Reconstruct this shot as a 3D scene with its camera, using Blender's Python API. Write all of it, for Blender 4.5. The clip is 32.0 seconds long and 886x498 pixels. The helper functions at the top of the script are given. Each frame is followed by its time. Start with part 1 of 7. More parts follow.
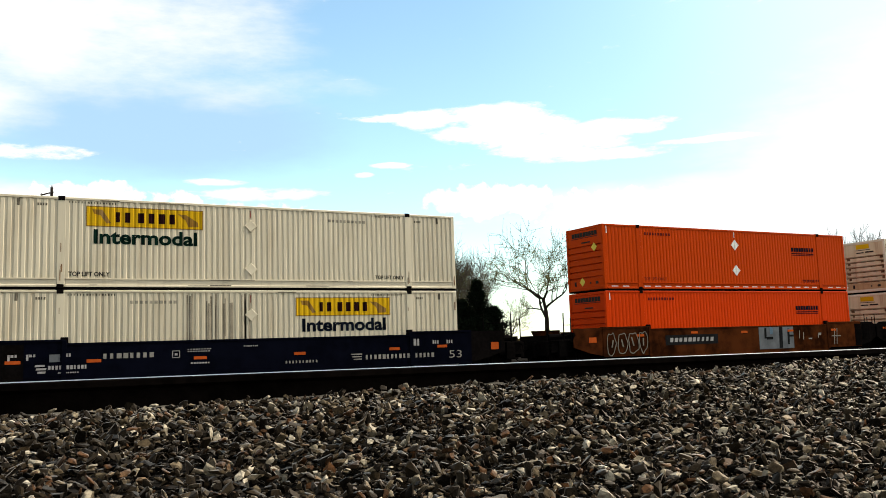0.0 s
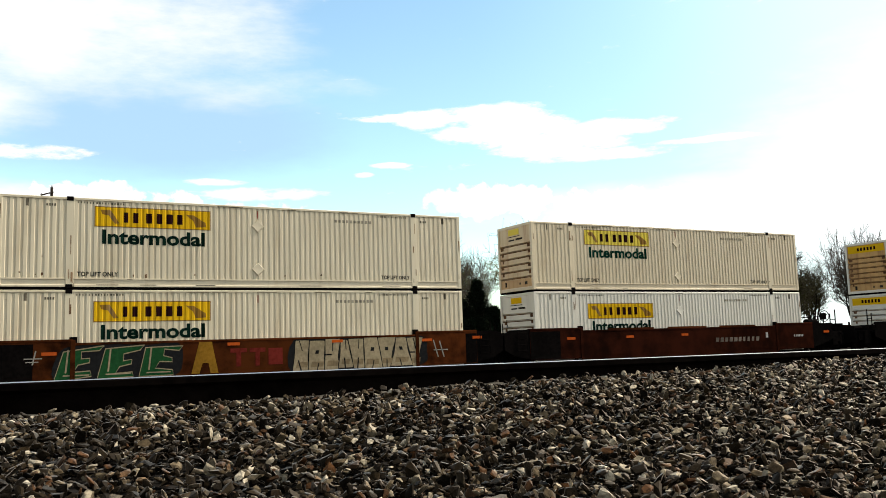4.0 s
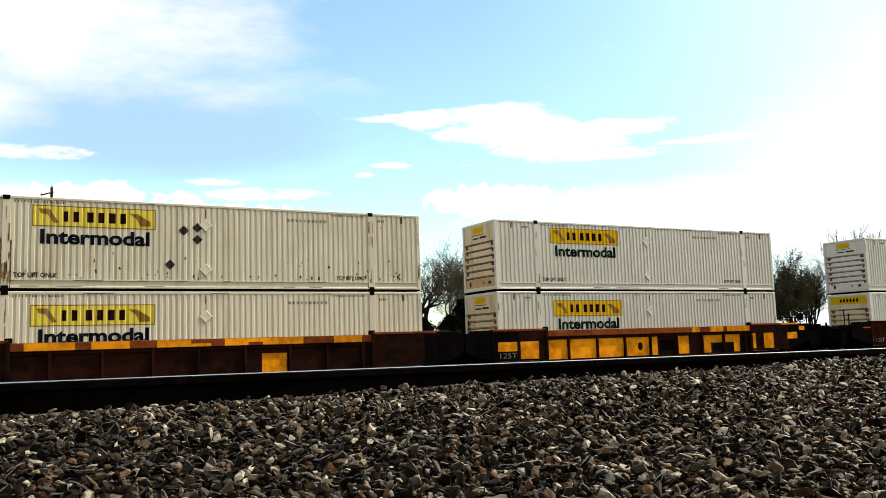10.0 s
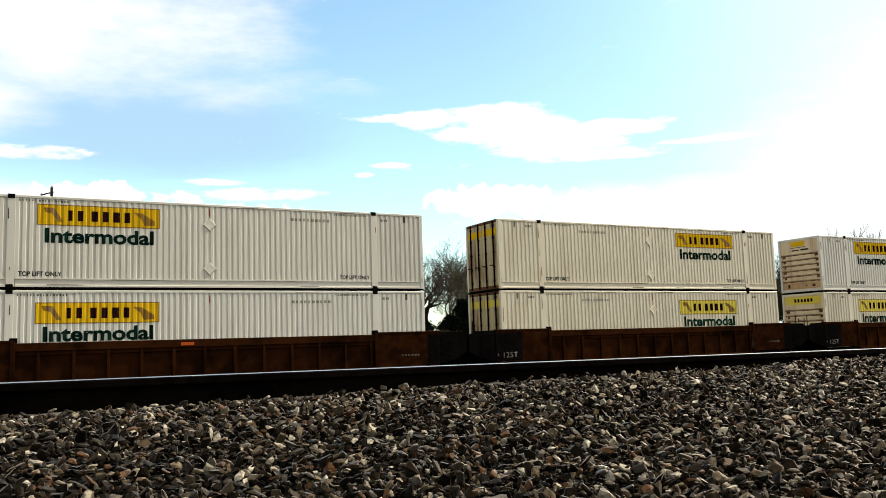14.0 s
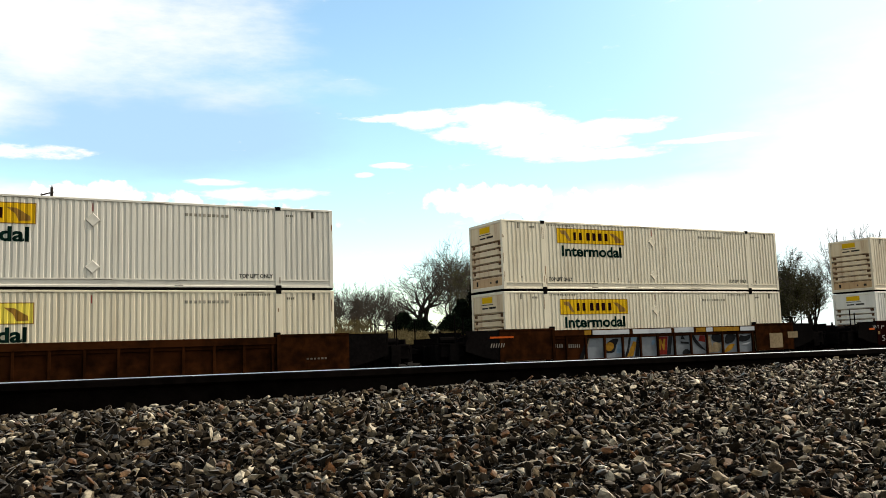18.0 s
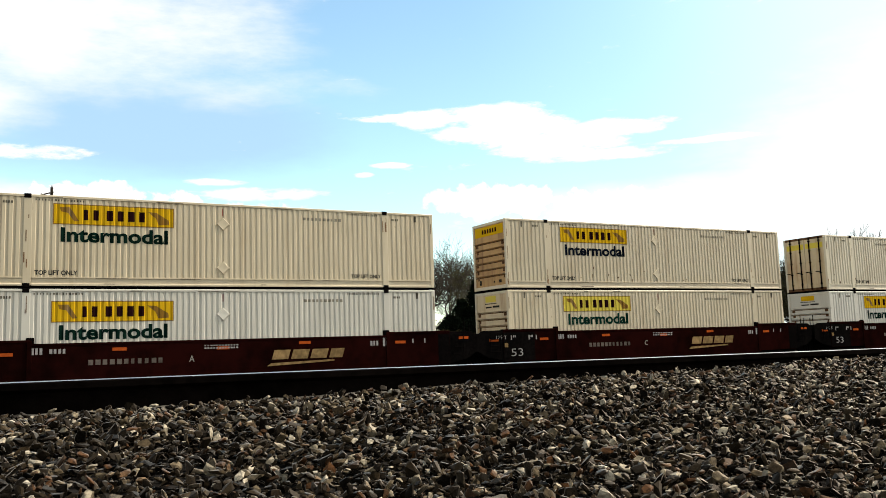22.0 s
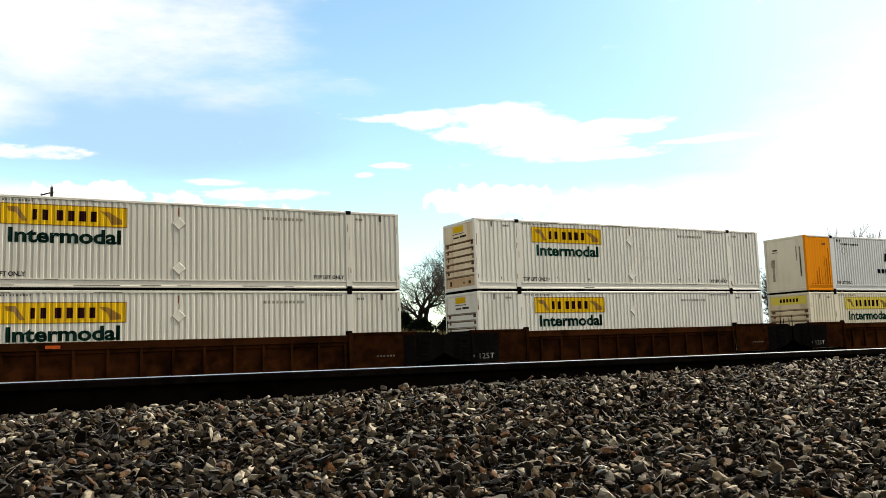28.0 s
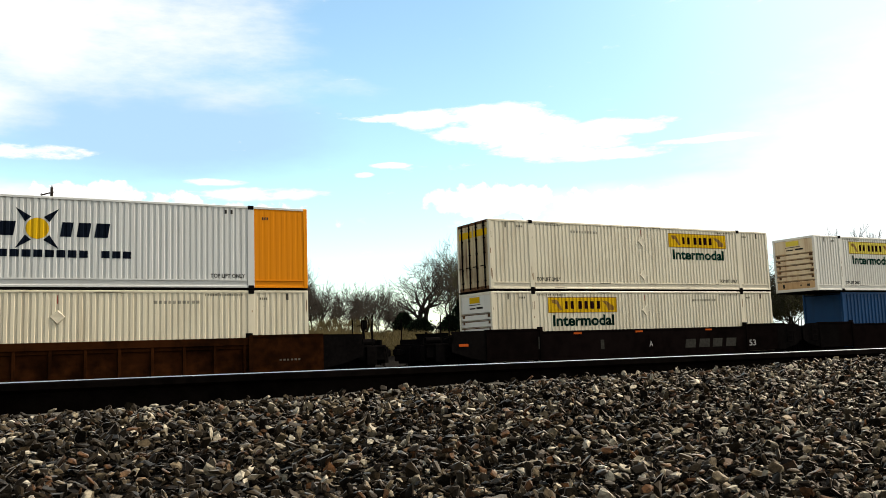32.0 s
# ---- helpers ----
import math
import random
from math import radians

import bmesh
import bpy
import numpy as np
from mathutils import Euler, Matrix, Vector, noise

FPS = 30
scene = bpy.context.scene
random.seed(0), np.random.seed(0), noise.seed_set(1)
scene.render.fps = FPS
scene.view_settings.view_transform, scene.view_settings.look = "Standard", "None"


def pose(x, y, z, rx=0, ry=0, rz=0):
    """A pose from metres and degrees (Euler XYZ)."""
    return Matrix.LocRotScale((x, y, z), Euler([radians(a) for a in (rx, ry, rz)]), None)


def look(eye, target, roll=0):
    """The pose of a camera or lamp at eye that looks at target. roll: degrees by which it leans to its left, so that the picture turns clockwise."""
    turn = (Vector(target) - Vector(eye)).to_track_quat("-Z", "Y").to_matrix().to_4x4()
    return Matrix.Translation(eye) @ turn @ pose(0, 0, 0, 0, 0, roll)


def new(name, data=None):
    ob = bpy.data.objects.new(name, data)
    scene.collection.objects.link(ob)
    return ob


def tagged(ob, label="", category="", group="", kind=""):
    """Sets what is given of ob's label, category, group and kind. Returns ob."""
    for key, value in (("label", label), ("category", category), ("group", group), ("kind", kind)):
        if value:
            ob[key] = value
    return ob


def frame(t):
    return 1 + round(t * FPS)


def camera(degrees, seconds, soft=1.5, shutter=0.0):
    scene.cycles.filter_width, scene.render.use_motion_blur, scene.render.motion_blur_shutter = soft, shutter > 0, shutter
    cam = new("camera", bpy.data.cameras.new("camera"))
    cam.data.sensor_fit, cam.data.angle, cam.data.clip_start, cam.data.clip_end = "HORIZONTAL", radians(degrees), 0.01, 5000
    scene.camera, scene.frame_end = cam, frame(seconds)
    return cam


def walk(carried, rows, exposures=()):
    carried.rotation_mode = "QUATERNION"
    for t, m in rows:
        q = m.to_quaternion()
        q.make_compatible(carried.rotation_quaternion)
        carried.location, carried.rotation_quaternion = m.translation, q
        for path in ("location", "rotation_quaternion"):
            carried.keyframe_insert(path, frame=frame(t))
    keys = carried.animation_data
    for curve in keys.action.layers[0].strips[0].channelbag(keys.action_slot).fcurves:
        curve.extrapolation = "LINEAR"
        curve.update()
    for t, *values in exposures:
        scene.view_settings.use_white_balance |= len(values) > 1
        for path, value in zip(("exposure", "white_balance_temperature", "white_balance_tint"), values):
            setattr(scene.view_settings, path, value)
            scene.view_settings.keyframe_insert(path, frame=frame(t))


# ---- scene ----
cam = camera(55.14, 32.0, soft=0.9)
EYE = Vector((0.0, 0.0, 1.05))
AIM = EYE + Vector((0.48022, 0.86976, 0.11357)) * 10
walk(cam, [(0.0, look(EYE, AIM, -1.887)), (32.0, look(EYE, AIM, -1.887))], exposures=((0.0, 0.404), (32.0, 0.404)))

# the train rolls towards -x along the far track
SPEED = [(0.0, 0.0), (4.0, 42.89), (8.0, 85.75), (12.0, 128.64), (16.0, 171.49), (20.0, 214.37), (24.0, 257.25), (28.0, 300.06), (32.0, 342.78)]
SIDE_Y = 28.69          # near face of the containers
MOVING = []             # things that roll, with their place at the start
WHEELSETS = []

# ---------------------------------------------------------------- light
SUN_EL, SUN_AZ = 52.0, 104.0   # azimuth from +y towards +x
world = bpy.data.worlds.new("sky")
scene.world = world
world.use_nodes = True


def maths(tree, op, a, b=None, clamp=False):
    n = tree.nodes.new("ShaderNodeMath")
    n.operation, n.use_clamp = op, clamp
    for i, v in enumerate((a, b)):
        if v is None:
            continue
        if isinstance(v, (int, float)):
            n.inputs[i].default_value = v
        else:
            tree.links.new(v, n.inputs[i])
    return n.outputs[0]


def mixed(tree, fac, a, b, blend="MIX"):
    n = tree.nodes.new("ShaderNodeMix")
    n.data_type, n.blend_type = "RGBA", blend
    for i, v in ((0, fac), (6, a), (7, b)):
        if isinstance(v, (int, float)):
            n.inputs[i].default_value = v
        elif isinstance(v, tuple):
            n.inputs[i].default_value = (*v[:3], 1)
        else:
            tree.links.new(v, n.inputs[i])
    return n.outputs[2]


def noised(tree, vec, scale, detail=4.0, rough=0.55, stretch=None, shift=None):
    if stretch or shift:
        m = tree.nodes.new("ShaderNodeMapping")
        if stretch:
            m.inputs["Scale"].default_value = stretch
        tree.links.new(vec, m.inputs["Vector"])
        if shift is not None:
            tree.links.new(shift, m.inputs["Location"])
        vec = m.outputs[0]
    n = tree.nodes.new("ShaderNodeTexNoise")
    n.inputs["Scale"].default_value, n.inputs["Detail"].default_value, n.inputs["Roughness"].default_value = scale, detail, rough
    tree.links.new(vec, n.inputs["Vector"])
    return n.outputs["Fac"]


def ramped(tree, fac, lo, hi, a=0.0, b=1.0):
    n = tree.nodes.new("ShaderNodeMapRange")
    n.interpolation_type = "SMOOTHSTEP"
    for i, v in ((1, lo), (2, hi), (3, a), (4, b)):
        n.inputs[i].default_value = v
    tree.links.new(fac, n.inputs[0])
    return n.outputs[0]


def sky():
    t = world.node_tree
    t.nodes.clear()
    tex = t.nodes.new("ShaderNodeTexSky")
    tex.sky_type, tex.sun_disc = "NISHITA", False
    tex.sun_elevation, tex.sun_rotation = radians(SUN_EL), radians(SUN_AZ)
    tex.air_density, tex.dust_density, tex.ozone_density = 1.0, 0.2, 1.0
    blue = mixed(t, 1.0, tex.outputs[0], SKY_TINT, "MULTIPLY")
    co = t.nodes.new("ShaderNodeTexCoord")
    sep = t.nodes.new("ShaderNodeSeparateXYZ")
    t.links.new(co.outputs["Generated"], sep.inputs[0])
    az = maths(t, "MULTIPLY", maths(t, "ARCTAN2", sep.outputs[0], sep.outputs[1]), 57.2958)
    el = maths(t, "MULTIPLY", maths(t, "ARCSINE", sep.outputs[2]), 57.2958)
    com = t.nodes.new("ShaderNodeCombineXYZ")
    t.links.new(az, com.inputs[0]), t.links.new(el, com.inputs[1])
    flat = com.outputs[0]
    wisp = noised(t, flat, 0.8, 8.0, 0.66, (0.30, 1.0, 1.0))
    wave = noised(t, flat, 0.16, 4.0, 0.55, (0.5, 1.0, 1.0))

    puff = noised(t, flat, 0.75, 6.0, 0.55)

    def banks(rows, rag, roll, lo, hi, wisp=wisp):
        # banks of cloud: azimuth, elevation, half width, half height, strength
        total = None
        for a, e, ra, re, k in rows:
            dx = maths(t, "DIVIDE", maths(t, "SUBTRACT", az, a), ra)
            dy = maths(t, "DIVIDE", maths(t, "SUBTRACT", el, e), re)
            d = maths(t, "ADD", maths(t, "MULTIPLY", dx, dx), maths(t, "MULTIPLY", dy, dy))
            v = maths(t, "MAXIMUM", maths(t, "MULTIPLY", maths(t, "SUBTRACT", 1.0, d), k), -0.8)
            total = v if total is None else maths(t, "MAXIMUM", total, v)
        body = maths(t, "ADD", total, maths(t, "MULTIPLY", maths(t, "SUBTRACT", wisp, 0.5), rag))
        body = maths(t, "ADD", body, maths(t, "MULTIPLY", maths(t, "SUBTRACT", wave, 0.5), roll))
        return ramped(t, body, lo, hi)
    crisp = banks(CLOUDS, 4.2, 0.6, -0.30, 0.55)
    soft_ = banks(SOFT_CLOUDS, 1.0, 1.4, -0.5, 1.0)
    heaps = banks(PUFFS, 3.4, 0.6, -0.05, 0.35, puff)
    thick = maths(t, "MAXIMUM", maths(t, "MAXIMUM", crisp, soft_), heaps)
    # thin veil towards the east and the horizon, unseen low banks added as fill light
    haze = maths(t, "MULTIPLY", ramped(t, el, 8.0, 0.0), 0.3)
    right = maths(t, "MULTIPLY", ramped(t, az, 30.0, 54.0), 0.75)
    behind = ramped(t, noised(t, flat, 0.05, 5.0, 0.6), 0.36, 0.56)
    away = maths(t, "MAXIMUM", ramped(t, az, -8.0, -22.0), ramped(t, az, 66.0, 84.0))
    behind = maths(t, "MULTIPLY", behind, maths(t, "MULTIPLY", away, ramped(t, el, 46.0, 20.0)))
    blue = mixed(t, right, blue, PALE_CYAN)
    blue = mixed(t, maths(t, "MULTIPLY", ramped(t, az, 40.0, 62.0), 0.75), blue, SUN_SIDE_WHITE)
    # a thin grey-blue sheet of cloud below the bank in the north
    sheet = maths(t, "MULTIPLY", banks([(10.0, 14.4, 13.0, 3.4, 1.0)], 0.6, 1.0, -0.3, 0.8), 0.8)
    blue = mixed(t, sheet, blue, GREY_BLUE)
    veil = haze
    cover = maths(t, "MAXIMUM", maths(t, "MAXIMUM", thick, veil), behind)
    # unseen banks opposite to the sun, brightened to fill the container ends
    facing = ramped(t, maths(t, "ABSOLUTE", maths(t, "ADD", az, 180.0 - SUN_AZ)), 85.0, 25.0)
    lit = mixed(t, facing, UNSEEN_BANK_WHITE, END_FILL_WHITE)
    # unseen banks below the sun, brightened for sheen on sides seen aslant
    below_sun = ramped(t, maths(t, "ABSOLUTE", maths(t, "ADD", az, -SUN_AZ)), 70.0, 15.0)
    lit = mixed(t, below_sun, lit, SHEEN_FILL_WHITE)
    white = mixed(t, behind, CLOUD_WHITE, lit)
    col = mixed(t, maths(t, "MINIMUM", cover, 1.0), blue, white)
    # wide aureole round the unseen sun, added to brighten the sides further along
    se, sa = radians(SUN_EL), radians(SUN_AZ)
    dot = t.nodes.new("ShaderNodeVectorMath")
    dot.operation = "DOT_PRODUCT"
    dot.inputs[1].default_value = (math.sin(sa) * math.cos(se), math.cos(sa) * math.cos(se), math.sin(se))
    t.links.new(co.outputs["Generated"], dot.inputs[0])
    near_sun = ramped(t, dot.outputs["Value"], 0.66, 1.0)
    col = mixed(t, near_sun, col, AUREOLE_FILL)
    bg = t.nodes.new("ShaderNodeBackground")
    bg.inputs["Strength"].default_value = SKY_STRENGTH
    out = t.nodes.new("ShaderNodeOutputWorld")
    t.links.new(col, bg.inputs["Color"]), t.links.new(bg.outputs[0], out.inputs["Surface"])


SKY_STRENGTH = 0.0789
SKY_TINT = (2.36, 2.54, 2.2)
CLOUD_WHITE = (11.0, 11.0, 10.9)
END_FILL_WHITE = (13.5, 13.2, 12.6)
SHEEN_FILL_WHITE = (15.5, 15.0, 14.0)
UNSEEN_BANK_WHITE = (4.8, 4.7, 4.4)   # unseen banks behind the camera, added to light the near sides
PALE_CYAN = (6.8, 10.2, 10.6)
AUREOLE_FILL = (34.0, 33.0, 31.0)
GREY_BLUE = (4.7, 7.1, 9.4)
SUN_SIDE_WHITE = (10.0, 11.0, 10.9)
CLOUDS = [
    (25.6, 15.35, 2.4, 0.26, 0.8), (28.2, 15.1, 2.4, 0.65, 0.9), (33.0, 14.6, 4.8, 1.45, 1.1), (37.0, 13.2, 4.4, 1.1, 1.0), (41.2, 14.0, 3.2, 0.6, 0.9),
    (40.5, 12.3, 4.6, 0.42, 0.8), (46.5, 12.7, 3.6, 0.2, 0.6), (25.4, 12.25, 1.3, 0.2, 0.9), (23.6, 11.6, 0.6, 0.16, 0.5), (13.7, 11.1, 2.0, 0.25, 0.9),
    (16.3, 10.4, 4.4, 0.45, 0.9), (2.5, 12.6, 3.6, 0.4, 0.4),
]
PUFFS = [(5.5, 9.2, 5.0, 1.7, 1.0), (7.2, 10.4, 1.5, 0.75, 1.0), (11.3, 9.2, 2.2, 1.4, 0.8), (32.5, 9.6, 4.5, 1.25, 0.9), (41.0, 8.9, 8.0, 1.3, 0.8), (14.0, 8.6, 6.0, 1.3, 0.8)]
SOFT_CLOUDS = [
    (2.0, 21.2, 15.0, 5.0, 0.75), (11.0, 17.2, 6.0, 0.7, 0.1), (-4.0, 15.6, 7.5, 2.6, 0.8), (2.0, 8.0, 8.0, 2.6, 1.0), (-18.0, 16.0, 16.0, 12.0, 1.0), (5.0, 4.6, 8.0, 4.4, 1.0),
    (52.0, 8.2, 14.0, 2.6, 1.2), (41.0, 8.6, 8.0, 1.6, 0.7), (63.0, 10.0, 15.0, 8.0, 0.9),
]
sky()
sun = new("sun", bpy.data.lights.new("sun", "SUN"))
sun.data.energy, sun.data.angle, sun.data.color = 4.3, radians(0.55), (1.0, 0.95, 0.87)
a, e = radians(SUN_AZ), radians(SUN_EL)
away_sun = Vector((-math.sin(a) * math.cos(e), -math.cos(a) * math.cos(e), -math.sin(e)))
sun.matrix_world = look((0, 0, 60), Vector((0, 0, 60)) + away_sun)

# ---------------------------------------------------------------- materials
MATS = {}


def base_material(name, rough=0.6, metal=0.0, gloss=0.03):
    m = bpy.data.materials.new(name)
    m.use_nodes = True
    t = m.node_tree
    b = t.nodes["Principled BSDF"]
    b.inputs["Roughness"].default_value, b.inputs["Metallic"].default_value = rough, metal
    b.inputs["Specular IOR Level"].default_value = gloss
    MATS[name] = m
    co = t.nodes.new("ShaderNodeTexCoord")
    info = t.nodes.new("ShaderNodeObjectInfo")
    return m, t, b, co.outputs["Object"], info.outputs["Random"]


def bumped(t, b, height, strength, distance=0.01):
    n = t.nodes.new("ShaderNodeBump")
    n.inputs["Strength"].default_value, n.inputs["Distance"].default_value = strength, distance
    t.links.new(height, n.inputs["Height"])
    t.links.new(n.outputs[0], b.inputs["Normal"])


def paint(name, colour, dirt=0.35, rust=0.12, grime=(0.30, 0.25, 0.18), rough=0.42, fade=0.06, gloss=0.75):
    """Road-worn paint: long vertical streaks, blotches, specks of rust, a slight change from piece to piece."""
    colour = tuple(c * 0.80 for c in colour)
    m, t, b, co, rnd = base_material(name, rough, 0.0, gloss)
    streak = noised(t, co, 1.0, 5.0, 0.62, (2.6, 2.6, 0.22))
    blotch = noised(t, co, 0.55, 4.0, 0.6)
    fine = noised(t, co, 14.0, 3.0, 0.6)
    dirtmask = maths(t, "MULTIPLY", ramped(t, streak, 0.46, 0.78), dirt, True)
    dirtmask = maths(t, "ADD", dirtmask, maths(t, "MULTIPLY", ramped(t, blotch, 0.45, 0.75), dirt * 0.5))
    dirtmask = maths(t, "ADD", dirtmask, maths(t, "MULTIPLY", fine, dirt * 0.12), True)
    thin = ramped(t, noised(t, co, 1.0, 4.0, 0.7, (11.0, 11.0, 0.30)), 0.55, 0.80)
    dirtmask = maths(t, "ADD", dirtmask, maths(t, "MULTIPLY", thin, dirt * 0.7), True)
    dark = tuple(c * (1 - fade * 2) for c in colour)
    c0 = mixed(t, rnd, colour, dark)
    c1 = mixed(t, dirtmask, c0, grime)
    spots = maths(t, "MULTIPLY", ramped(t, noised(t, co, 5.0, 6.0, 0.7), 0.66, 0.72), rust * 5, True)
    c2 = mixed(t, spots, c1, (0.13, 0.055, 0.025))
    t.links.new(c2, b.inputs["Base Color"])
    t.links.new(ramped(t, fine, 0.2, 0.8, rough - 0.1, rough + 0.15), b.inputs["Roughness"])
    bumped(t, b, maths(t, "ADD", maths(t, "MULTIPLY", blotch, 0.7), maths(t, "MULTIPLY", fine, 0.12)), 0.25, 0.012)
    return m


def plain(name, colour, rough=0.6, metal=0.0, vary=0.25, scale=8.0, bump=0.2, other=None, gloss=0.0):
    m, t, b, co, rnd = base_material(name, rough, metal, gloss)
    n1, n2 = noised(t, co, scale, 5.0, 0.6), noised(t, co, scale * 0.12, 3.0, 0.5)
    f = maths(t, "ADD", maths(t, "MULTIPLY", n1, 0.6), maths(t, "MULTIPLY", n2, 0.4))
    lo = other or tuple(c * (1 - vary) for c in colour)
    hi = tuple(min(1.0, c * (1 + vary)) for c in colour)
    c = mixed(t, ramped(t, f, 0.36, 0.64), lo, hi)
    c = mixed(t, maths(t, "MULTIPLY", rnd, vary * 0.8), c, lo)
    t.links.new(c, b.inputs["Base Color"])
    if bump:
        bumped(t, b, n1, bump, 0.01)
    return m


paint("cream", (0.76, 0.655, 0.45), 0.45, 0.06, (0.36, 0.27, 0.15))
paint("warm", (0.72, 0.595, 0.385), 0.50, 0.08, (0.35, 0.25, 0.13))
paint("white", (0.74, 0.685, 0.555), 0.26, 0.05)
paint("cool_white", (0.66, 0.64, 0.575), 0.22, 0.03)
paint("grey_white", (0.68, 0.62, 0.49), 0.30, 0.05)
paint("worn", (0.76, 0.66, 0.45), 0.5, 0.26, (0.32, 0.24, 0.12))
paint("rusty", (0.62, 0.37, 0.14), 0.8, 0.5, (0.16, 0.075, 0.035), gloss=0.08)
paint("door_rust", (0.60, 0.47, 0.26), 1.0, 0.9, (0.09, 0.042, 0.016), gloss=0.08)
paint("end_tan", (0.76, 0.60, 0.36), 0.7, 0.32, (0.32, 0.17, 0.07), gloss=0.3)
paint("kick_tan", (0.60, 0.38, 0.17), 0.7, 0.5, (0.22, 0.10, 0.04), gloss=0.2)
paint("orange", (0.53, 0.050, 0.0015), 0.26, 0.03, (0.34, 0.032, 0.002), rough=0.45, gloss=0.02)
paint("orange_bright", (0.63, 0.045, 0.0015), 0.2, 0.03, (0.40, 0.03, 0.002), rough=0.45, gloss=0.02)
paint("amber", (0.78, 0.255, 0.010), 0.12, 0.03, (0.30, 0.09, 0.02), gloss=0.0)
paint("blue", (0.009, 0.050, 0.13), 0.25, 0.05, (0.008, 0.014, 0.026), gloss=0.08)
paint("logo_yellow", (0.75, 0.44, 0.012), 0.12, 0.03, (0.45, 0.22, 0.02), gloss=0.0)
paint("logo_pale", (0.78, 0.60, 0.07), 0.15, 0.03, (0.45, 0.36, 0.13), gloss=0.08)
paint("logo_shade", (0.27, 0.13, 0.012), 0.3, 0.03, gloss=0.08)
plain("logo_dark", (0.016, 0.005, 0.005), 0.5)
plain("green_dark", (0.003, 0.012, 0.008), 0.5)
plain("green_letter", (0.004, 0.024, 0.015), 0.5)
plain("navy_letter", (0.005, 0.007, 0.012), 0.5)
plain("mark", (0.030, 0.027, 0.022), 0.6)
plain("mark_faint", (0.26, 0.23, 0.17), 0.6)
plain("mark_grey", (0.10, 0.085, 0.06), 0.6)
plain("mark_red", (0.30, 0.04, 0.03), 0.6)
plain("white_mark", (0.62, 0.61, 0.57), 0.6)
plain("grey_mark", (0.10, 0.08, 0.065), 0.6, 0.0, 0.4, 6.0)
plain("tan_mark", (0.23, 0.145, 0.062), 0.6, 0.0, 0.4, 5.0)
plain("pale_mark", (0.30, 0.28, 0.26), 0.6)
plain("placard", (0.70, 0.68, 0.60), 0.5, 0.0, 0.15)
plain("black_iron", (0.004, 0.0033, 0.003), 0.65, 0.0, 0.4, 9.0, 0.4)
plain("reflector_orange", (0.36, 0.065, 0.012), 0.4, 0.0, 0.15)
plain("car_navy", (0.002, 0.0024, 0.005), 0.45, 0.0, 0.3, 3.0, 0.15)
plain("car_brown", (0.052, 0.0140, 0.0040), 0.65, 0.0, 0.45, 1.6, 0.3, (0.010, 0.0035, 0.0016))
plain("car_rust", (0.022, 0.0068, 0.0020), 0.6, 0.0, 0.5, 2.5, 0.4, (0.008, 0.0030, 0.0012))
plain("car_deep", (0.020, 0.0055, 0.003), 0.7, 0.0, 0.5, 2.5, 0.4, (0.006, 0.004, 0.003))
plain("car_red", (0.011, 0.0021, 0.0016), 0.55, 0.0, 0.35, 2.0, 0.2, (0.0045, 0.0013, 0.001))
plain("car_dark", (0.004, 0.0026, 0.0023), 0.6, 0.0, 0.4, 2.5, 0.3)
plain("car_maroon", (0.022, 0.0055, 0.0028), 0.6, 0.0, 0.4, 1.6, 0.3, (0.007, 0.0026, 0.0016))
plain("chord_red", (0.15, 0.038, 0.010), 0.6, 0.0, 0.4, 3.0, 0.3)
plain("car_yellow", (0.66, 0.235, 0.006), 0.55, 0.0, 0.3, 3.0, 0.25, (0.40, 0.13, 0.006))
plain("graf_grey", (0.115, 0.12, 0.122), 0.6, 0.0, 0.25, 2.0, 0.1)
plain("graf_pale", (0.30, 0.30, 0.29), 0.6, 0.0, 0.25, 2.0, 0.1)
plain("spray_thin", (0.16, 0.14, 0.115), 0.6)
plain("graf_line", (0.22, 0.20, 0.17), 0.6)
plain("graf_green", (0.012, 0.052, 0.017), 0.6)
plain("graf_black", (0.012, 0.012, 0.012), 0.6)
plain("graf_beige", (0.24, 0.19, 0.115), 0.6)
plain("graf_tan", (0.17, 0.125, 0.07), 0.6)
plain("graf_amber", (0.19, 0.095, 0.012), 0.6)
plain("graf_red", (0.10, 0.014, 0.010), 0.6)
plain("graf_blue", (0.10, 0.15, 0.19), 0.6)
plain("bark", (0.024, 0.019, 0.015), 0.9, 0.0, 0.4, 6.0, 0.6)
plain("bark_pale", (0.065, 0.053, 0.038), 0.9, 0.0, 0.4, 6.0, 0.6)
plain("twig", (0.060, 0.050, 0.040), 0.9, 0.0, 0.35, 2.0, 0)
plain("twig_leafy", (0.13, 0.125, 0.055), 0.9, 0.0, 0.35, 2.0, 0)
plain("leaf_spring", (0.115, 0.115, 0.035), 0.8, 0.0, 0.4, 1.0, 0)
plain("leaf_dark", (0.050, 0.048, 0.020), 0.8, 0.0, 0.4, 1.0, 0)
plain("needle", (0.007, 0.011, 0.006), 0.9, 0.0, 0.5, 1.5, 0)
plain("brush", (0.075, 0.058, 0.026), 0.9, 0.0, 0.4, 0.8, 0)
plain("brush_pale", (0.125, 0.090, 0.058), 0.9, 0.0, 0.4, 0.8, 0)
plain("pole_wood", (0.045, 0.036, 0.028), 0.9, 0.0, 0.4, 5.0, 0.4)
plain("galvanised", (0.05, 0.05, 0.052), 0.5, 0.6, 0.2)
plain("tie_wood", (0.016, 0.012, 0.009), 0.9, 0.0, 0.4, 6.0, 0.6)
